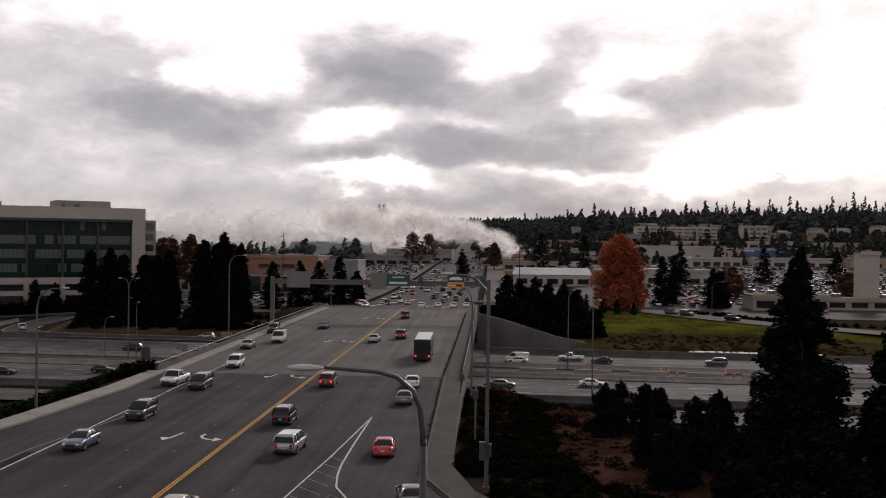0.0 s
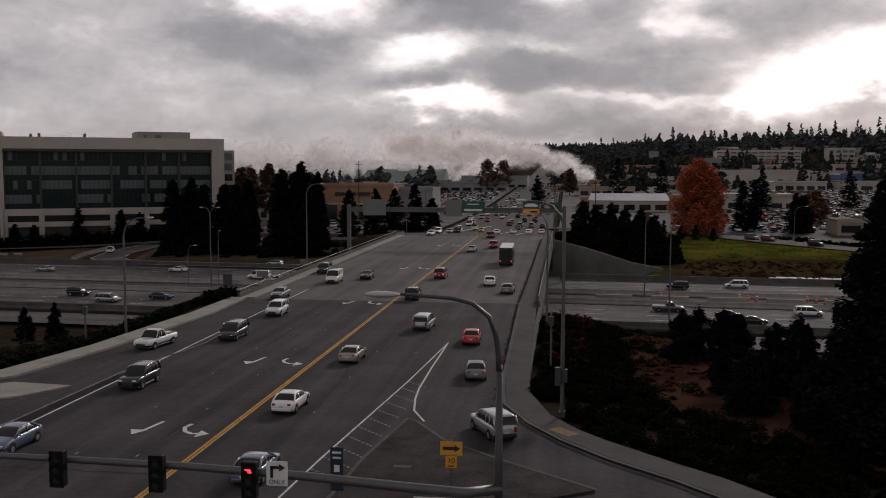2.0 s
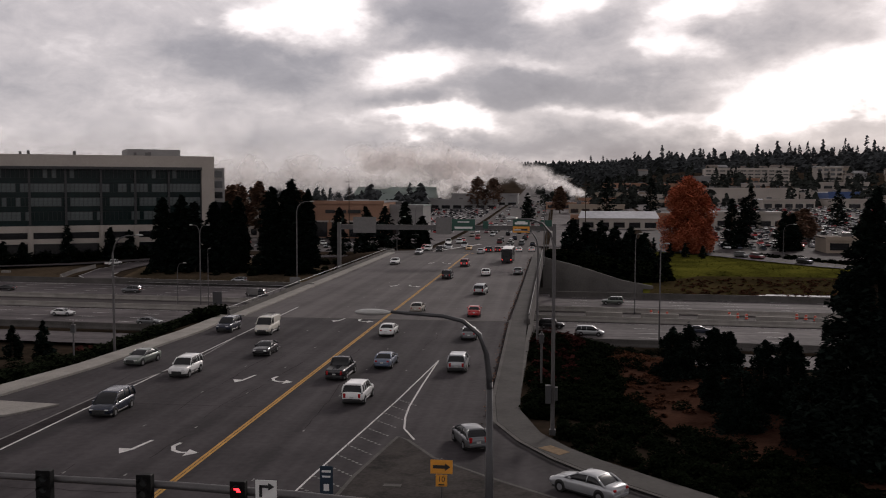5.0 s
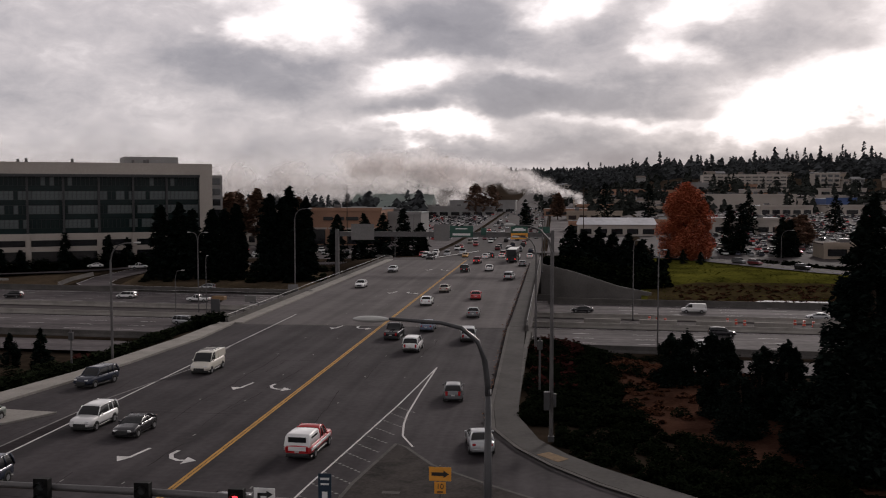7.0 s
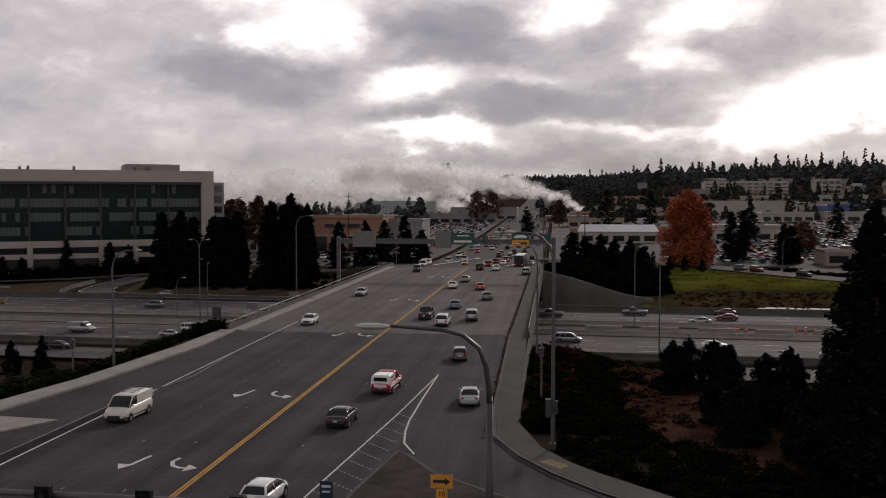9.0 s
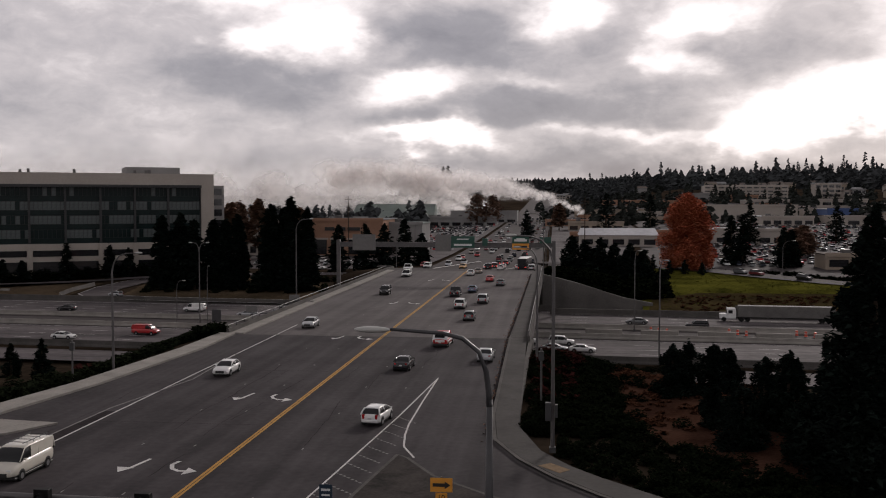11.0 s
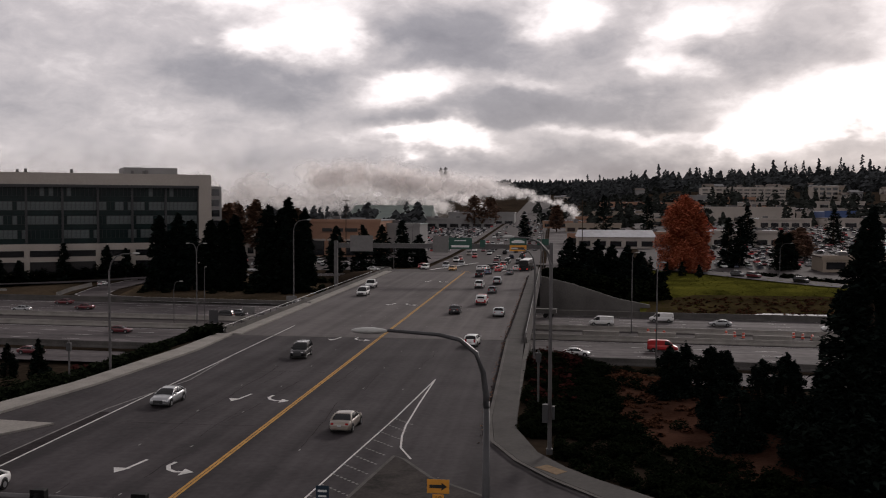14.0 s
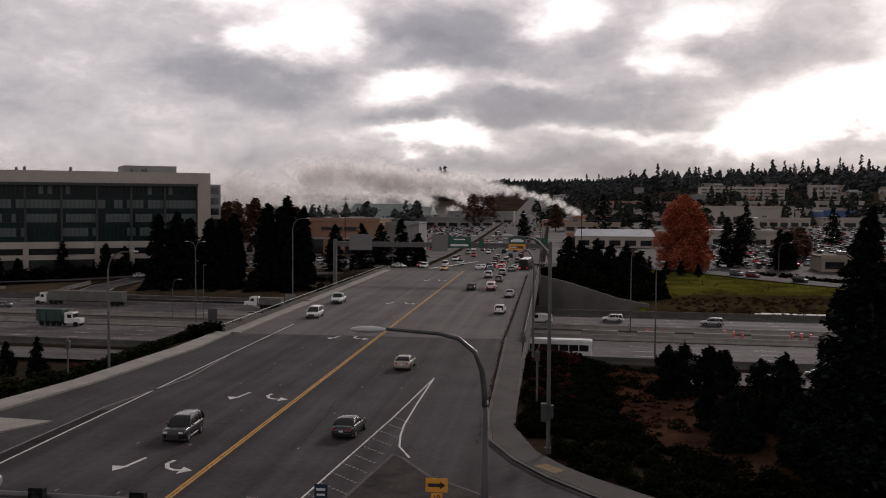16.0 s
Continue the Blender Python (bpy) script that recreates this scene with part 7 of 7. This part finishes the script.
# source x, depth, first and last way along the plume, number, rise, start radius, widening
for sx, sy, s0, s1, n, rise, r0, grow, me in ((22, 700, -72, 100, 56, 24, 4.2, 0.095, PUFF), (-46, 706, -72, 84, 44, 30, 5.5, 0.12, PUFF), (-70, 714, -60, 180, 20, 16, 10, 0.045, PUFF), (-90, 722, -60, 330, 50, 20, 24, 0.035, HAZE_PUFF), (-150, 728, -60, 360, 40, 24, 36, 0.02, HAZE_PUFF)):
    for k in range(n):
        s = s0 + (s1 - s0) * (k + rng.uniform(-0.4, 0.4)) / n
        o = new("smoke_puff", me)
        r = (r0 + grow * max(0, s + 24)) * rng.uniform(0.75, 1.25)
        o.scale = (r * rng.uniform(0.95, 1.35) * PLAN, r * PLAN, r * PLAN)
        tagged(o, "drifting puff of pale smoke from a fire" if me is PUFF else "thin drifting haze of smoke", "smoke", "smoke puffs")
        PUFFS.append((o, sx, sy + rng.uniform(-6, 6), s, rise, rng.uniform(-0.35, 0.35) * r, rng.uniform(0, 360)))


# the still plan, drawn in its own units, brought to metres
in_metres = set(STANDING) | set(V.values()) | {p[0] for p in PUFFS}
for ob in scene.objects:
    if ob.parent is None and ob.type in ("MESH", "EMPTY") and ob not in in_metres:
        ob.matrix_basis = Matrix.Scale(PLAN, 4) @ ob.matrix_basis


# ---- what moves ----
def drive(key, rows):
    """Along the street: rows of seconds, x, y; the heading follows the way."""
    out, turn = [], (90.0 if key[0] in "eb" else -90.0)
    for i, (t, x, y) in enumerate(rows):
        a, b = rows[max(0, i - 1)], rows[min(len(rows) - 1, i + 1)]
        dx, dy = b[1] - a[1], b[2] - a[2]
        if math.hypot(dx, dy) > 1.5:
            turn = math.degrees(math.atan2(dy, dx))
        out.append((t, pose(x * PLAN, y * PLAN, road_z(y) * PLAN + 0.01, 0, 0, turn)))
    walk(V[key], out)


def cruise(ob, t0, x0, v, y0, behind=0.0):
    """At an even speed along a freeway lane."""
    turn = math.degrees(math.atan2(-SKEW * v, v))
    rows = []
    for t in (0, 4, 8, 12, 16):
        x = (x0 + v * (t - t0)) * PLAN - behind * (1 if v > 0 else -1)
        rows.append((t, pose(x, y0 * PLAN - SKEW * x, FW * PLAN + 0.01, 0, 0, turn)))
    walk(ob, rows)


def ramp(key, rows):
    out = []
    for i, (t, x, y, z) in enumerate(rows):
        a, b = rows[max(0, i - 1)], rows[min(len(rows) - 1, i + 1)]
        out.append((t, pose(x * PLAN, y * PLAN, z * PLAN, 0, 0, math.degrees(math.atan2(b[2] - a[2], b[1] - a[1])))))
    walk(V[key], out)


def plume(s, rise):
    """Way along a plume: how far it has gone to -x, and how high."""
    if s < 0:
        return s * 0.1, 6.0 + s * 0.42
    return -0.95 * s, 6.0 + rise * (1 - math.exp(-s / 38.0))


def motions():
    drive("w1", [(0, -29.3, 67.9), (1, -29.4, 58.0), (2, -29.7, 47.8), (3, -29.7, 37.7), (4, -29.7, 27.6), (6, -29.7, 7.4), (8, -29.7, -12.8), (10, -29.7, -33.0), (12, -29.7, -53.2), (14, -29.7, -73.4), (16, -29.7, -93.6)])
    drive("w2", [(0, -29.2, 79.4), (1, -29.3, 71.4), (2, -29.4, 62.9), (3, -29.4, 54.3), (4, -29.6, 46.3), (5, -29.6, 38.3), (6, -29.6, 30.3), (8, -29.6, 14.4), (10, -29.6, -1.5), (12, -29.6, -17.5), (14, -29.6, -33.4), (16, -29.6, -49.4)])
    drive("w3", [(0, -32.6, 98.3), (1, -33.4, 87.3), (2, -34.5, 77.1), (3, -36.2, 67.9), (4, -38.3, 60.4), (5, -38.3, 53.4), (6, -38.3, 46.3), (8, -38.3, 32.2), (10, -38.3, 18.2), (12, -38.3, 4.1), (14, -38.3, -10.0), (16, -38.3, -24.1)])
    drive("w4", [(0, -29.2, 96.0), (1, -29.2, 88.9), (2, -29.3, 81.8), (3, -29.4, 74.7), (4, -29.5, 67.8), (5, -29.4, 60.5), (6, -29.2, 53.0), (7, -29.1, 45.3), (8, -29.1, 37.6), (10, -29.1, 22.2), (12, -29.1, 6.9), (14, -29.1, -8.5), (16, -29.1, -23.9)])
    drive("w5", [(0, -30.0, 112.2), (1, -29.7, 103.9), (2, -29.5, 95.5), (3, -29.5, 87.8), (4, -29.4, 80.6), (5, -29.4, 73.4), (6, -29.4, 66.1), (7, -29.6, 58.7), (8, -29.8, 50.9), (9, -29.9, 42.8), (10, -29.9, 34.7), (12, -29.9, 18.4), (14, -29.9, 2.2), (16, -29.9, -14.1)])
    drive("w6", [(0, -33.5, 131.8), (1, -33.2, 119.8), (2, -33.0, 108.2), (3, -33.2, 97.6), (4, -33.8, 87.5), (5, -34.9, 77.6), (6, -36.5, 67.9), (7, -37.3, 58.3), (8, -37.3, 48.7), (10, -37.3, 29.4), (12, -37.3, 10.2), (14, -37.3, -9.1), (16, -37.3, -28.3)])
    drive("w7", [(0, -31.0, 140.2), (1, -30.6, 132.2), (2, -30.3, 123.6), (3, -29.9, 114.2), (4, -29.6, 104.7), (5, -29.4, 95.4), (6, -29.2, 86.5), (7, -29.2, 78.3), (8, -29.2, 70.6), (9, -29.5, 63.4), (10, -29.7, 56.8), (12, -29.7, 43.5), (14, -29.7, 30.3), (16, -29.7, 17.1)])
    drive("w8", [(0, -28.3, 162.7), (1, -27.6, 145.6), (2, -26.9, 128.4), (3, -26.4, 111.7), (4, -26.0, 96.8), (5, -25.9, 83.4), (6, -26.0, 70.5), (7, -26.2, 57.3), (8, -26.5, 43.7), (9, -26.5, 30.1), (10, -26.5, 16.5), (12, -26.5, -10.8), (14, -26.5, -38.0), (16, -26.5, -65.2)])
    drive("w9", [(0, -35.2, 155.0), (1, -34.8, 144.9), (2, -34.4, 134.4), (3, -34.1, 123.0), (4, -33.9, 110.4), (5, -33.8, 96.2), (6, -34.3, 82.5), (7, -35.8, 71.5), (8, -38.1, 63.1), (9, -38.1, 54.9), (10, -38.1, 46.8), (12, -38.1, 30.4), (14, -38.1, 14.1), (16, -38.1, -2.2)])
    drive("w10", [(0, -29.4, 225.4), (1, -29.7, 219.8), (2, -30.0, 213.3), (3, -30.3, 205.0), (4, -30.5, 194.7), (5, -30.7, 182.0), (6, -30.7, 167.0), (7, -30.5, 150.1), (8, -30.2, 132.0), (9, -29.7, 114.0), (10, -29.2, 97.2), (11, -28.9, 81.9), (12, -28.8, 68.4), (13, -29.0, 56.1), (14, -29.5, 46.1), (15, -29.5, 36.5), (16, -29.5, 26.9)])
    drive("w11", [(0, -29.1, 259.8), (2, -29.1, 240.6), (3, -29.1, 231.0), (4, -29.5, 221.1), (5, -29.9, 209.0), (6, -30.2, 195.0), (7, -30.4, 180.0), (8, -30.5, 164.5), (9, -30.4, 148.7), (10, -30.1, 131.7), (11, -29.6, 114.0), (12, -29.1, 97.3), (13, -28.9, 82.5), (14, -28.9, 69.5), (15, -29.1, 57.0), (16, -29.2, 45.0)])
    drive("w12", [(0, -27.7, 256.6), (2, -27.7, 245.4), (4, -27.7, 234.2), (6, -27.7, 223.0), (7, -28.0, 217.4), (8, -28.5, 210.6), (9, -28.7, 198.9), (10, -28.5, 179.9), (11, -27.9, 156.3), (12, -26.9, 132.7), (13, -25.7, 111.3), (14, -24.7, 92.5), (15, -24.0, 75.5), (16, -23.5, 59.1)])
    drive("w13", [(0, -30.2, 328.4), (2, -30.2, 304.0), (4, -30.2, 279.6), (6, -30.2, 255.1), (8, -30.2, 230.7), (10, -30.2, 206.3), (11, -30.2, 194.0), (12, -30.6, 181.8), (13, -30.9, 169.2), (14, -31.1, 155.9), (15, -31.1, 140.8), (16, -31.0, 123.6)])
    drive("w14", [(0, -32.6, 358.6), (2, -32.6, 331.9), (4, -32.6, 305.2), (6, -32.6, 278.5), (8, -32.6, 251.7), (10, -32.6, 225.0), (11, -32.6, 211.6), (12, -32.6, 198.3), (13, -32.6, 184.5), (14, -32.5, 170.4), (15, -32.2, 156.1), (16, -31.9, 141.8)])
    drive("w15", [(0, -22.6, 262.9), (2, -22.6, 257.9), (4, -22.6, 252.9), (6, -22.6, 247.9), (8, -22.6, 242.8), (10, -22.6, 237.8), (11, -22.6, 235.3), (12, -22.8, 232.8), (13, -23.2, 229.8), (14, -23.5, 225.9), (15, -23.8, 220.8), (16, -24.1, 215.0)])
    drive("e1", [(0, -4.4, 55.0), (1, -5.5, 61.6), (2, -6.4, 68.8), (3, -7.1, 76.8), (4, -7.8, 85.6), (5, -8.5, 94.6), (6, -9.1, 104.5), (7, -9.7, 116.3), (8, -10.0, 130.0), (9, -10.2, 144.7), (10, -10.1, 160.4), (11, -9.9, 175.7), (12, -9.6, 189.2), (13, -9.4, 199.7), (14, -9.2, 207.1), (15, -9.0, 211.6), (16, -8.9, 214.7)])
    drive("e2", [(0, -7.4, 68.1), (1, -7.7, 75.2), (2, -8.0, 82.5), (3, -8.3, 90.7), (4, -8.7, 100.4), (5, -9.4, 111.2), (6, -10.2, 123.1), (7, -11.0, 135.7), (8, -11.8, 148.4), (9, -12.5, 160.6), (10, -12.5, 172.7), (12, -12.5, 197.0), (14, -12.5, 221.2), (16, -12.5, 238.0)])
    drive("e3", [(0, -14.2, 68.4), (1, -13.7, 78.3), (2, -13.2, 89.2), (3, -12.6, 102.2), (4, -11.7, 117.2), (5, -10.4, 133.8), (6, -9.0, 150.7), (7, -7.7, 166.6), (8, -6.7, 180.8), (9, -5.8, 193.9), (10, -5.4, 206.9), (12, -5.4, 232.9), (14, -5.4, 250.0), (16, -5.4, 250.0)])
    drive("e4", [(0, -16.9, 79.0), (1, -17.1, 92.8), (2, -17.4, 109.0), (3, -17.6, 125.3), (4, -17.6, 140.7), (5, -17.5, 155.2), (6, -17.2, 169.0), (7, -16.8, 181.9), (8, -16.4, 194.1), (9, -16.0, 205.4), (10, -15.9, 216.7), (12, -15.9, 239.3), (14, -15.9, 247.0), (16, -15.9, 247.0)])
    drive("e5", [(0, -16.7, 99.2), (1, -16.9, 114.5), (2, -17.0, 130.7), (3, -17.1, 147.6), (4, -17.1, 164.1), (5, -16.9, 179.1), (6, -16.6, 192.5), (7, -16.2, 203.9), (8, -15.8, 213.9), (9, -15.4, 223.3), (10, -15.2, 232.6), (12, -15.2, 251.2), (14, -15.2, 255.0), (16, -15.2, 255.0)])
    drive("bus", [(0, -8.5, 124.3), (1, -8.8, 138.2), (2, -9.2, 152.0), (3, -9.4, 165.5), (4, -9.5, 178.6), (5, -9.4, 190.7), (6, -9.2, 201.4), (7, -8.9, 210.5), (8, -8.5, 218.0), (9, -8.1, 225.1), (10, -7.7, 232.0), (11, -7.3, 232.0), (12, -7.0, 232.0), (13, -6.6, 232.0), (14, -6.3, 232.0), (15, -6.1, 232.0), (16, -6.1, 232.0)])
    drive("e7", [(0, -8.0, 99.8), (1, -8.9, 111.5), (2, -9.7, 123.6), (3, -10.5, 136.1), (4, -11.1, 148.7), (5, -11.7, 161.4), (6, -12.1, 173.7), (7, -12.4, 185.2), (8, -12.5, 195.2), (9, -12.5, 203.9), (10, -12.5, 212.5), (12, -12.5, 229.7), (14, -12.5, 246.9), (16, -12.5, 247.0)])
    drive("e8", [(0, -7.8, 89.7), (1, -7.4, 102.6), (2, -6.9, 116.1), (3, -6.6, 131.3), (4, -6.4, 147.7), (5, -6.4, 164.4), (6, -6.4, 181.2), (8, -6.4, 214.6), (10, -6.4, 248.1), (12, -6.4, 258.0), (14, -6.4, 258.0), (16, -6.4, 258.0)])
    drive("e9", [(0, -17.2, 142.9), (1, -17.0, 158.2), (2, -16.8, 172.5), (3, -16.7, 186.0), (4, -16.6, 199.4), (5, -16.6, 212.9), (6, -16.6, 226.4), (8, -16.6, 253.4), (10, -16.6, 263.0), (12, -16.6, 263.0), (14, -16.6, 263.0), (16, -16.6, 263.0)])
    drive("e10", [(0, -13.7, 148.6), (1, -13.5, 165.0), (2, -13.5, 181.1), (3, -13.6, 197.4), (4, -13.8, 214.5), (5, -13.9, 232.0), (6, -13.9, 249.5), (8, -13.9, 271.0), (10, -13.9, 271.0), (12, -13.9, 271.0), (14, -13.9, 271.0), (16, -13.9, 271.0)])
    drive("e11", [(0, -16.5, 187.2), (1, -16.3, 197.6), (2, -16.1, 207.0), (3, -16.0, 215.1), (4, -16.0, 222.3), (5, -15.9, 229.4), (6, -15.9, 236.4), (8, -15.9, 250.6), (10, -15.9, 264.7), (12, -15.9, 271.0), (14, -15.9, 271.0), (16, -15.9, 271.0)])
    drive("e12", [(0, -16.9, 51.5), (1, -16.8, 62.4), (2, -16.6, 73.5), (3, -16.4, 85.4), (4, -16.4, 98.6), (5, -16.4, 113.5), (6, -16.5, 129.4), (7, -16.5, 145.1), (8, -16.5, 160.4), (9, -16.4, 175.5), (10, -16.4, 190.5), (12, -16.4, 220.7), (14, -16.4, 239.0), (16, -16.4, 239.0)])
    drive("e13", [(0, -17.5, 35.0), (1, -17.5, 46.7), (2, -17.1, 58.0), (3, -16.9, 69.3), (4, -16.8, 81.7), (5, -16.8, 95.8), (6, -16.8, 111.4), (7, -17.0, 128.1), (8, -17.2, 145.4), (9, -17.4, 162.9), (10, -17.5, 180.7), (12, -17.5, 216.4), (14, -17.5, 231.0), (16, -17.5, 231.0)])
    drive("e14", [(0, -15.0, 24.1), (1, -15.0, 34.5), (2, -15.0, 44.8), (3, -14.6, 55.2), (4, -14.3, 66.5), (5, -14.1, 79.1), (6, -13.8, 91.9), (7, -13.7, 104.3), (8, -13.7, 117.8), (9, -13.8, 132.5), (10, -13.9, 147.5), (12, -13.9, 177.5), (14, -13.9, 207.5), (16, -13.9, 218.0)])
    drive("e15", [(0, -17.6, 7.4), (2, -17.6, 34.8), (3, -17.5, 48.5), (4, -17.1, 61.9), (5, -16.9, 74.3), (6, -16.7, 86.3), (7, -16.5, 98.5), (8, -16.4, 109.6), (9, -16.3, 120.9), (10, -16.3, 136.7), (11, -16.1, 155.0), (12, -15.9, 172.6), (13, -15.5, 187.7), (14, -15.1, 199.7), (15, -14.7, 210.2), (16, -14.3, 220.4)])
    drive("e16", [(0, -14.6, 9.8), (2, -14.6, 32.1), (3, -14.6, 43.3), (4, -14.2, 54.5), (5, -13.8, 66.1), (6, -13.5, 78.3), (7, -13.4, 90.8), (8, -13.4, 103.1), (9, -13.4, 114.4), (10, -13.5, 125.6), (11, -13.5, 137.0), (12, -13.5, 149.1), (13, -13.3, 161.4), (14, -13.1, 173.2), (15, -12.9, 184.1), (16, -12.7, 194.5)])
    drive("e17", [(0, 6.2, 29.5), (0.5, 3.4, 36.6), (1, 0.6, 43.6), (1.5, -2.2, 50.6), (2, -4.0, 53.9), (2.5, -5.3, 56.6), (3, -6.4, 60.0), (3.5, -7.1, 64.0), (4, -7.5, 68.4), (4.5, -7.8, 73.2), (5, -7.9, 78.3), (5.5, -7.8, 83.5), (6, -7.9, 88.5), (6.5, -8.2, 93.0), (7, -8.7, 97.7), (7.5, -9.1, 102.8), (8, -9.5, 108.0), (8.5, -10.0, 113.6), (9, -10.4, 119.7), (9.5, -10.8, 126.1), (10, -10.9, 132.3), (10.5, -10.9, 138.3), (11, -10.8, 144.4), (11.5, -10.6, 151.0), (12, -10.6, 157.7), (12.5, -10.5, 164.3), (13, -10.5, 171.0), (13.5, -10.5, 177.1), (14, -10.4, 181.8), (14.5, -10.4, 186.2), (15, -10.4, 191.4), (15.5, -10.4, 196.5), (16, -10.3, 201.8)])
    drive("e18", [(0, 22.3, 32.0), (0.5, 19.3, 34.1), (1, 16.4, 36.3), (1.5, 13.4, 38.4), (2, 10.4, 40.6), (2.5, 7.5, 42.7), (3, 4.5, 44.8), (3.5, 1.8, 47.1), (4, -1.0, 49.5), (4.5, -3.4, 52.3), (5, -4.9, 55.3), (5.5, -5.9, 58.4), (6, -6.4, 61.8), (6.5, -6.9, 65.5), (7, -7.3, 69.7), (7.5, -7.7, 74.5), (8, -8.1, 79.5), (8.5, -8.5, 84.9), (9, -9.0, 90.2), (9.5, -9.8, 97.4), (10, -10.3, 105.7), (10.5, -10.7, 114.6), (11, -11.0, 123.3), (11.5, -11.0, 131.2), (12, -10.9, 138.3), (12.5, -10.7, 144.7), (13, -10.4, 151.0), (13.5, -10.3, 157.2), (14, -10.2, 163.2), (14.5, -10.2, 169.2), (15, -10.2, 175.0), (15.5, -10.2, 180.4), (16, -10.1, 185.7)])
    drive("e19", [(0, 32.4, 25.6), (0.5, 29.3, 27.7), (1, 26.2, 29.9), (1.5, 23.1, 32.0), (2, 20.0, 34.2), (2.5, 16.9, 36.3), (3, 13.8, 38.4), (3.5, 10.7, 40.6), (4, 7.6, 42.7), (4.5, 4.6, 44.9), (5, 1.7, 47.0), (5.5, -0.8, 49.2), (6, -2.8, 51.4), (6.5, -3.9, 53.7), (7, -4.3, 56.2), (7.5, -4.8, 59.3), (8, -5.5, 62.8), (8.5, -5.9, 66.7), (9, -6.3, 70.9), (9.5, -6.6, 76.2), (10, -6.7, 81.4), (10.5, -6.7, 86.6), (11, -6.6, 91.9), (11.5, -6.6, 97.5), (12, -6.8, 103.3), (12.5, -6.9, 109.4), (13, -7.0, 116.4), (13.5, -7.1, 123.3), (14, -7.2, 130.1), (14.5, -7.2, 137.1), (15, -7.1, 143.8), (15.5, -6.9, 149.8), (16, -6.7, 155.4)])
    drive("e20", [(0, -14.7, -11.8), (2, -14.7, 7.1), (4, -14.7, 26.0), (5, -14.7, 35.4), (6, -14.7, 44.9), (7, -14.2, 54.4), (8, -13.8, 64.2), (9, -13.3, 75.0), (10, -12.6, 87.5), (11, -11.8, 101.2), (12, -11.1, 116.0), (13, -10.8, 131.0), (14, -10.6, 144.8), (15, -10.5, 156.5), (16, -10.4, 167.0)])
    drive("e21", [(0, -15.1, -27.7), (2, -15.1, -7.6), (4, -15.1, 12.5), (6, -15.1, 32.6), (7, -15.1, 42.7), (8, -14.7, 52.9), (9, -14.3, 63.3), (10, -14.0, 74.5), (11, -13.7, 86.5), (12, -13.4, 100.0), (13, -13.4, 115.5), (14, -13.4, 132.2), (15, -13.6, 149.5), (16, -13.9, 166.9)])
    drive("e22", [(0, -14.9, -40.4), (2, -14.9, -21.2), (4, -14.9, -1.9), (6, -14.9, 17.3), (8, -14.9, 36.5), (9, -14.4, 46.1), (10, -13.4, 55.5), (11, -12.2, 65.0), (12, -10.9, 75.7), (13, -9.6, 88.2), (14, -8.5, 102.4), (15, -7.6, 117.1), (16, -7.0, 132.0)])
    drive("e23", [(0, -14.6, -79.7), (2, -14.6, -59.4), (4, -14.6, -39.0), (6, -14.6, -18.7), (8, -14.6, 1.6), (10, -14.6, 21.9), (11, -14.6, 32.1), (12, -14.6, 42.2), (13, -14.2, 52.5), (14, -13.8, 63.3), (15, -13.6, 74.9), (16, -13.3, 86.8)])
    drive("e24", [(0, -14.2, -114.7), (2, -14.2, -92.7), (4, -14.2, -70.7), (6, -14.2, -48.7), (8, -14.2, -26.7), (10, -14.2, -4.6), (12, -14.2, 17.4), (14, -14.2, 39.4), (15, -13.9, 50.4), (16, -13.1, 61.5)])
    for name, (t0, x0, v, y0, kind, colour) in FREEWAY_CARS.items():
        cruise(V[name], t0, x0, v, y0)
    cruise(V["utility_trailer"], 3.5, 15, -24.2, 177, 5.2)
    cruise(V["semi"], 11.5, 17, -27.5, 182.5, 11.0)
    cruise(V["tipper"], 11.5, 44, -23.3, 184.5, 3.5)
    cruise(V["tipper_trailer"], 11.5, 44, -23.3, 184.5, 14.5)
    cruise(V["bus_front"], 13.0, -65, 20.9, 136, -4.2)
    cruise(V["bus_rear"], 13.0, -65, 20.9, 136, 6.0)
    cruise(V["green_truck"], 15.5, -97, 25, 151)
    ramp("r1", [(0, -104, 209, -5.8), (2, -107, 215, -5.1), (4, -107.5, 220, -4.7), (6, -106, 226, -4.3), (9, -97, 239, -3.7), (16, -72, 252, -3.3)])
    ramp("r2", [(0, -70, 256, -3.2), (6, -104, 238, -3.8), (7.5, -122, 229, -4.1), (9.2, -141, 221.5, -4.5), (11, -160, 219, -4.6), (16, -214, 219, -4.6)])
    ramp("r3", [(0, -60, 201, -6.1), (8, -80, 202.6, -6.1), (11.3, -100, 206, -5.9), (13, -107.3, 214, -5.2), (14.5, -107, 222, -4.6), (16, -103, 231, -4.1)])
    ramp("r4", [(0, -100, 262, -3.2), (11, -62, 249, -2.6), (13, -50, 244, -2.3), (16, -38, 237.5, -1.2)])
    for o, sx, sy, s, rise, lift, spin in PUFFS:
        rows = []
        for t in (0, 5.3, 10.6, 16):
            dx, dz = plume(s + 4.2 * t, rise)
            rows.append((t, pose((sx + dx) * PLAN, sy * PLAN, (dz + lift) * PLAN, 0, 8 * math.sin(spin + t * 0.1))))
        walk(o, rows)


motions()
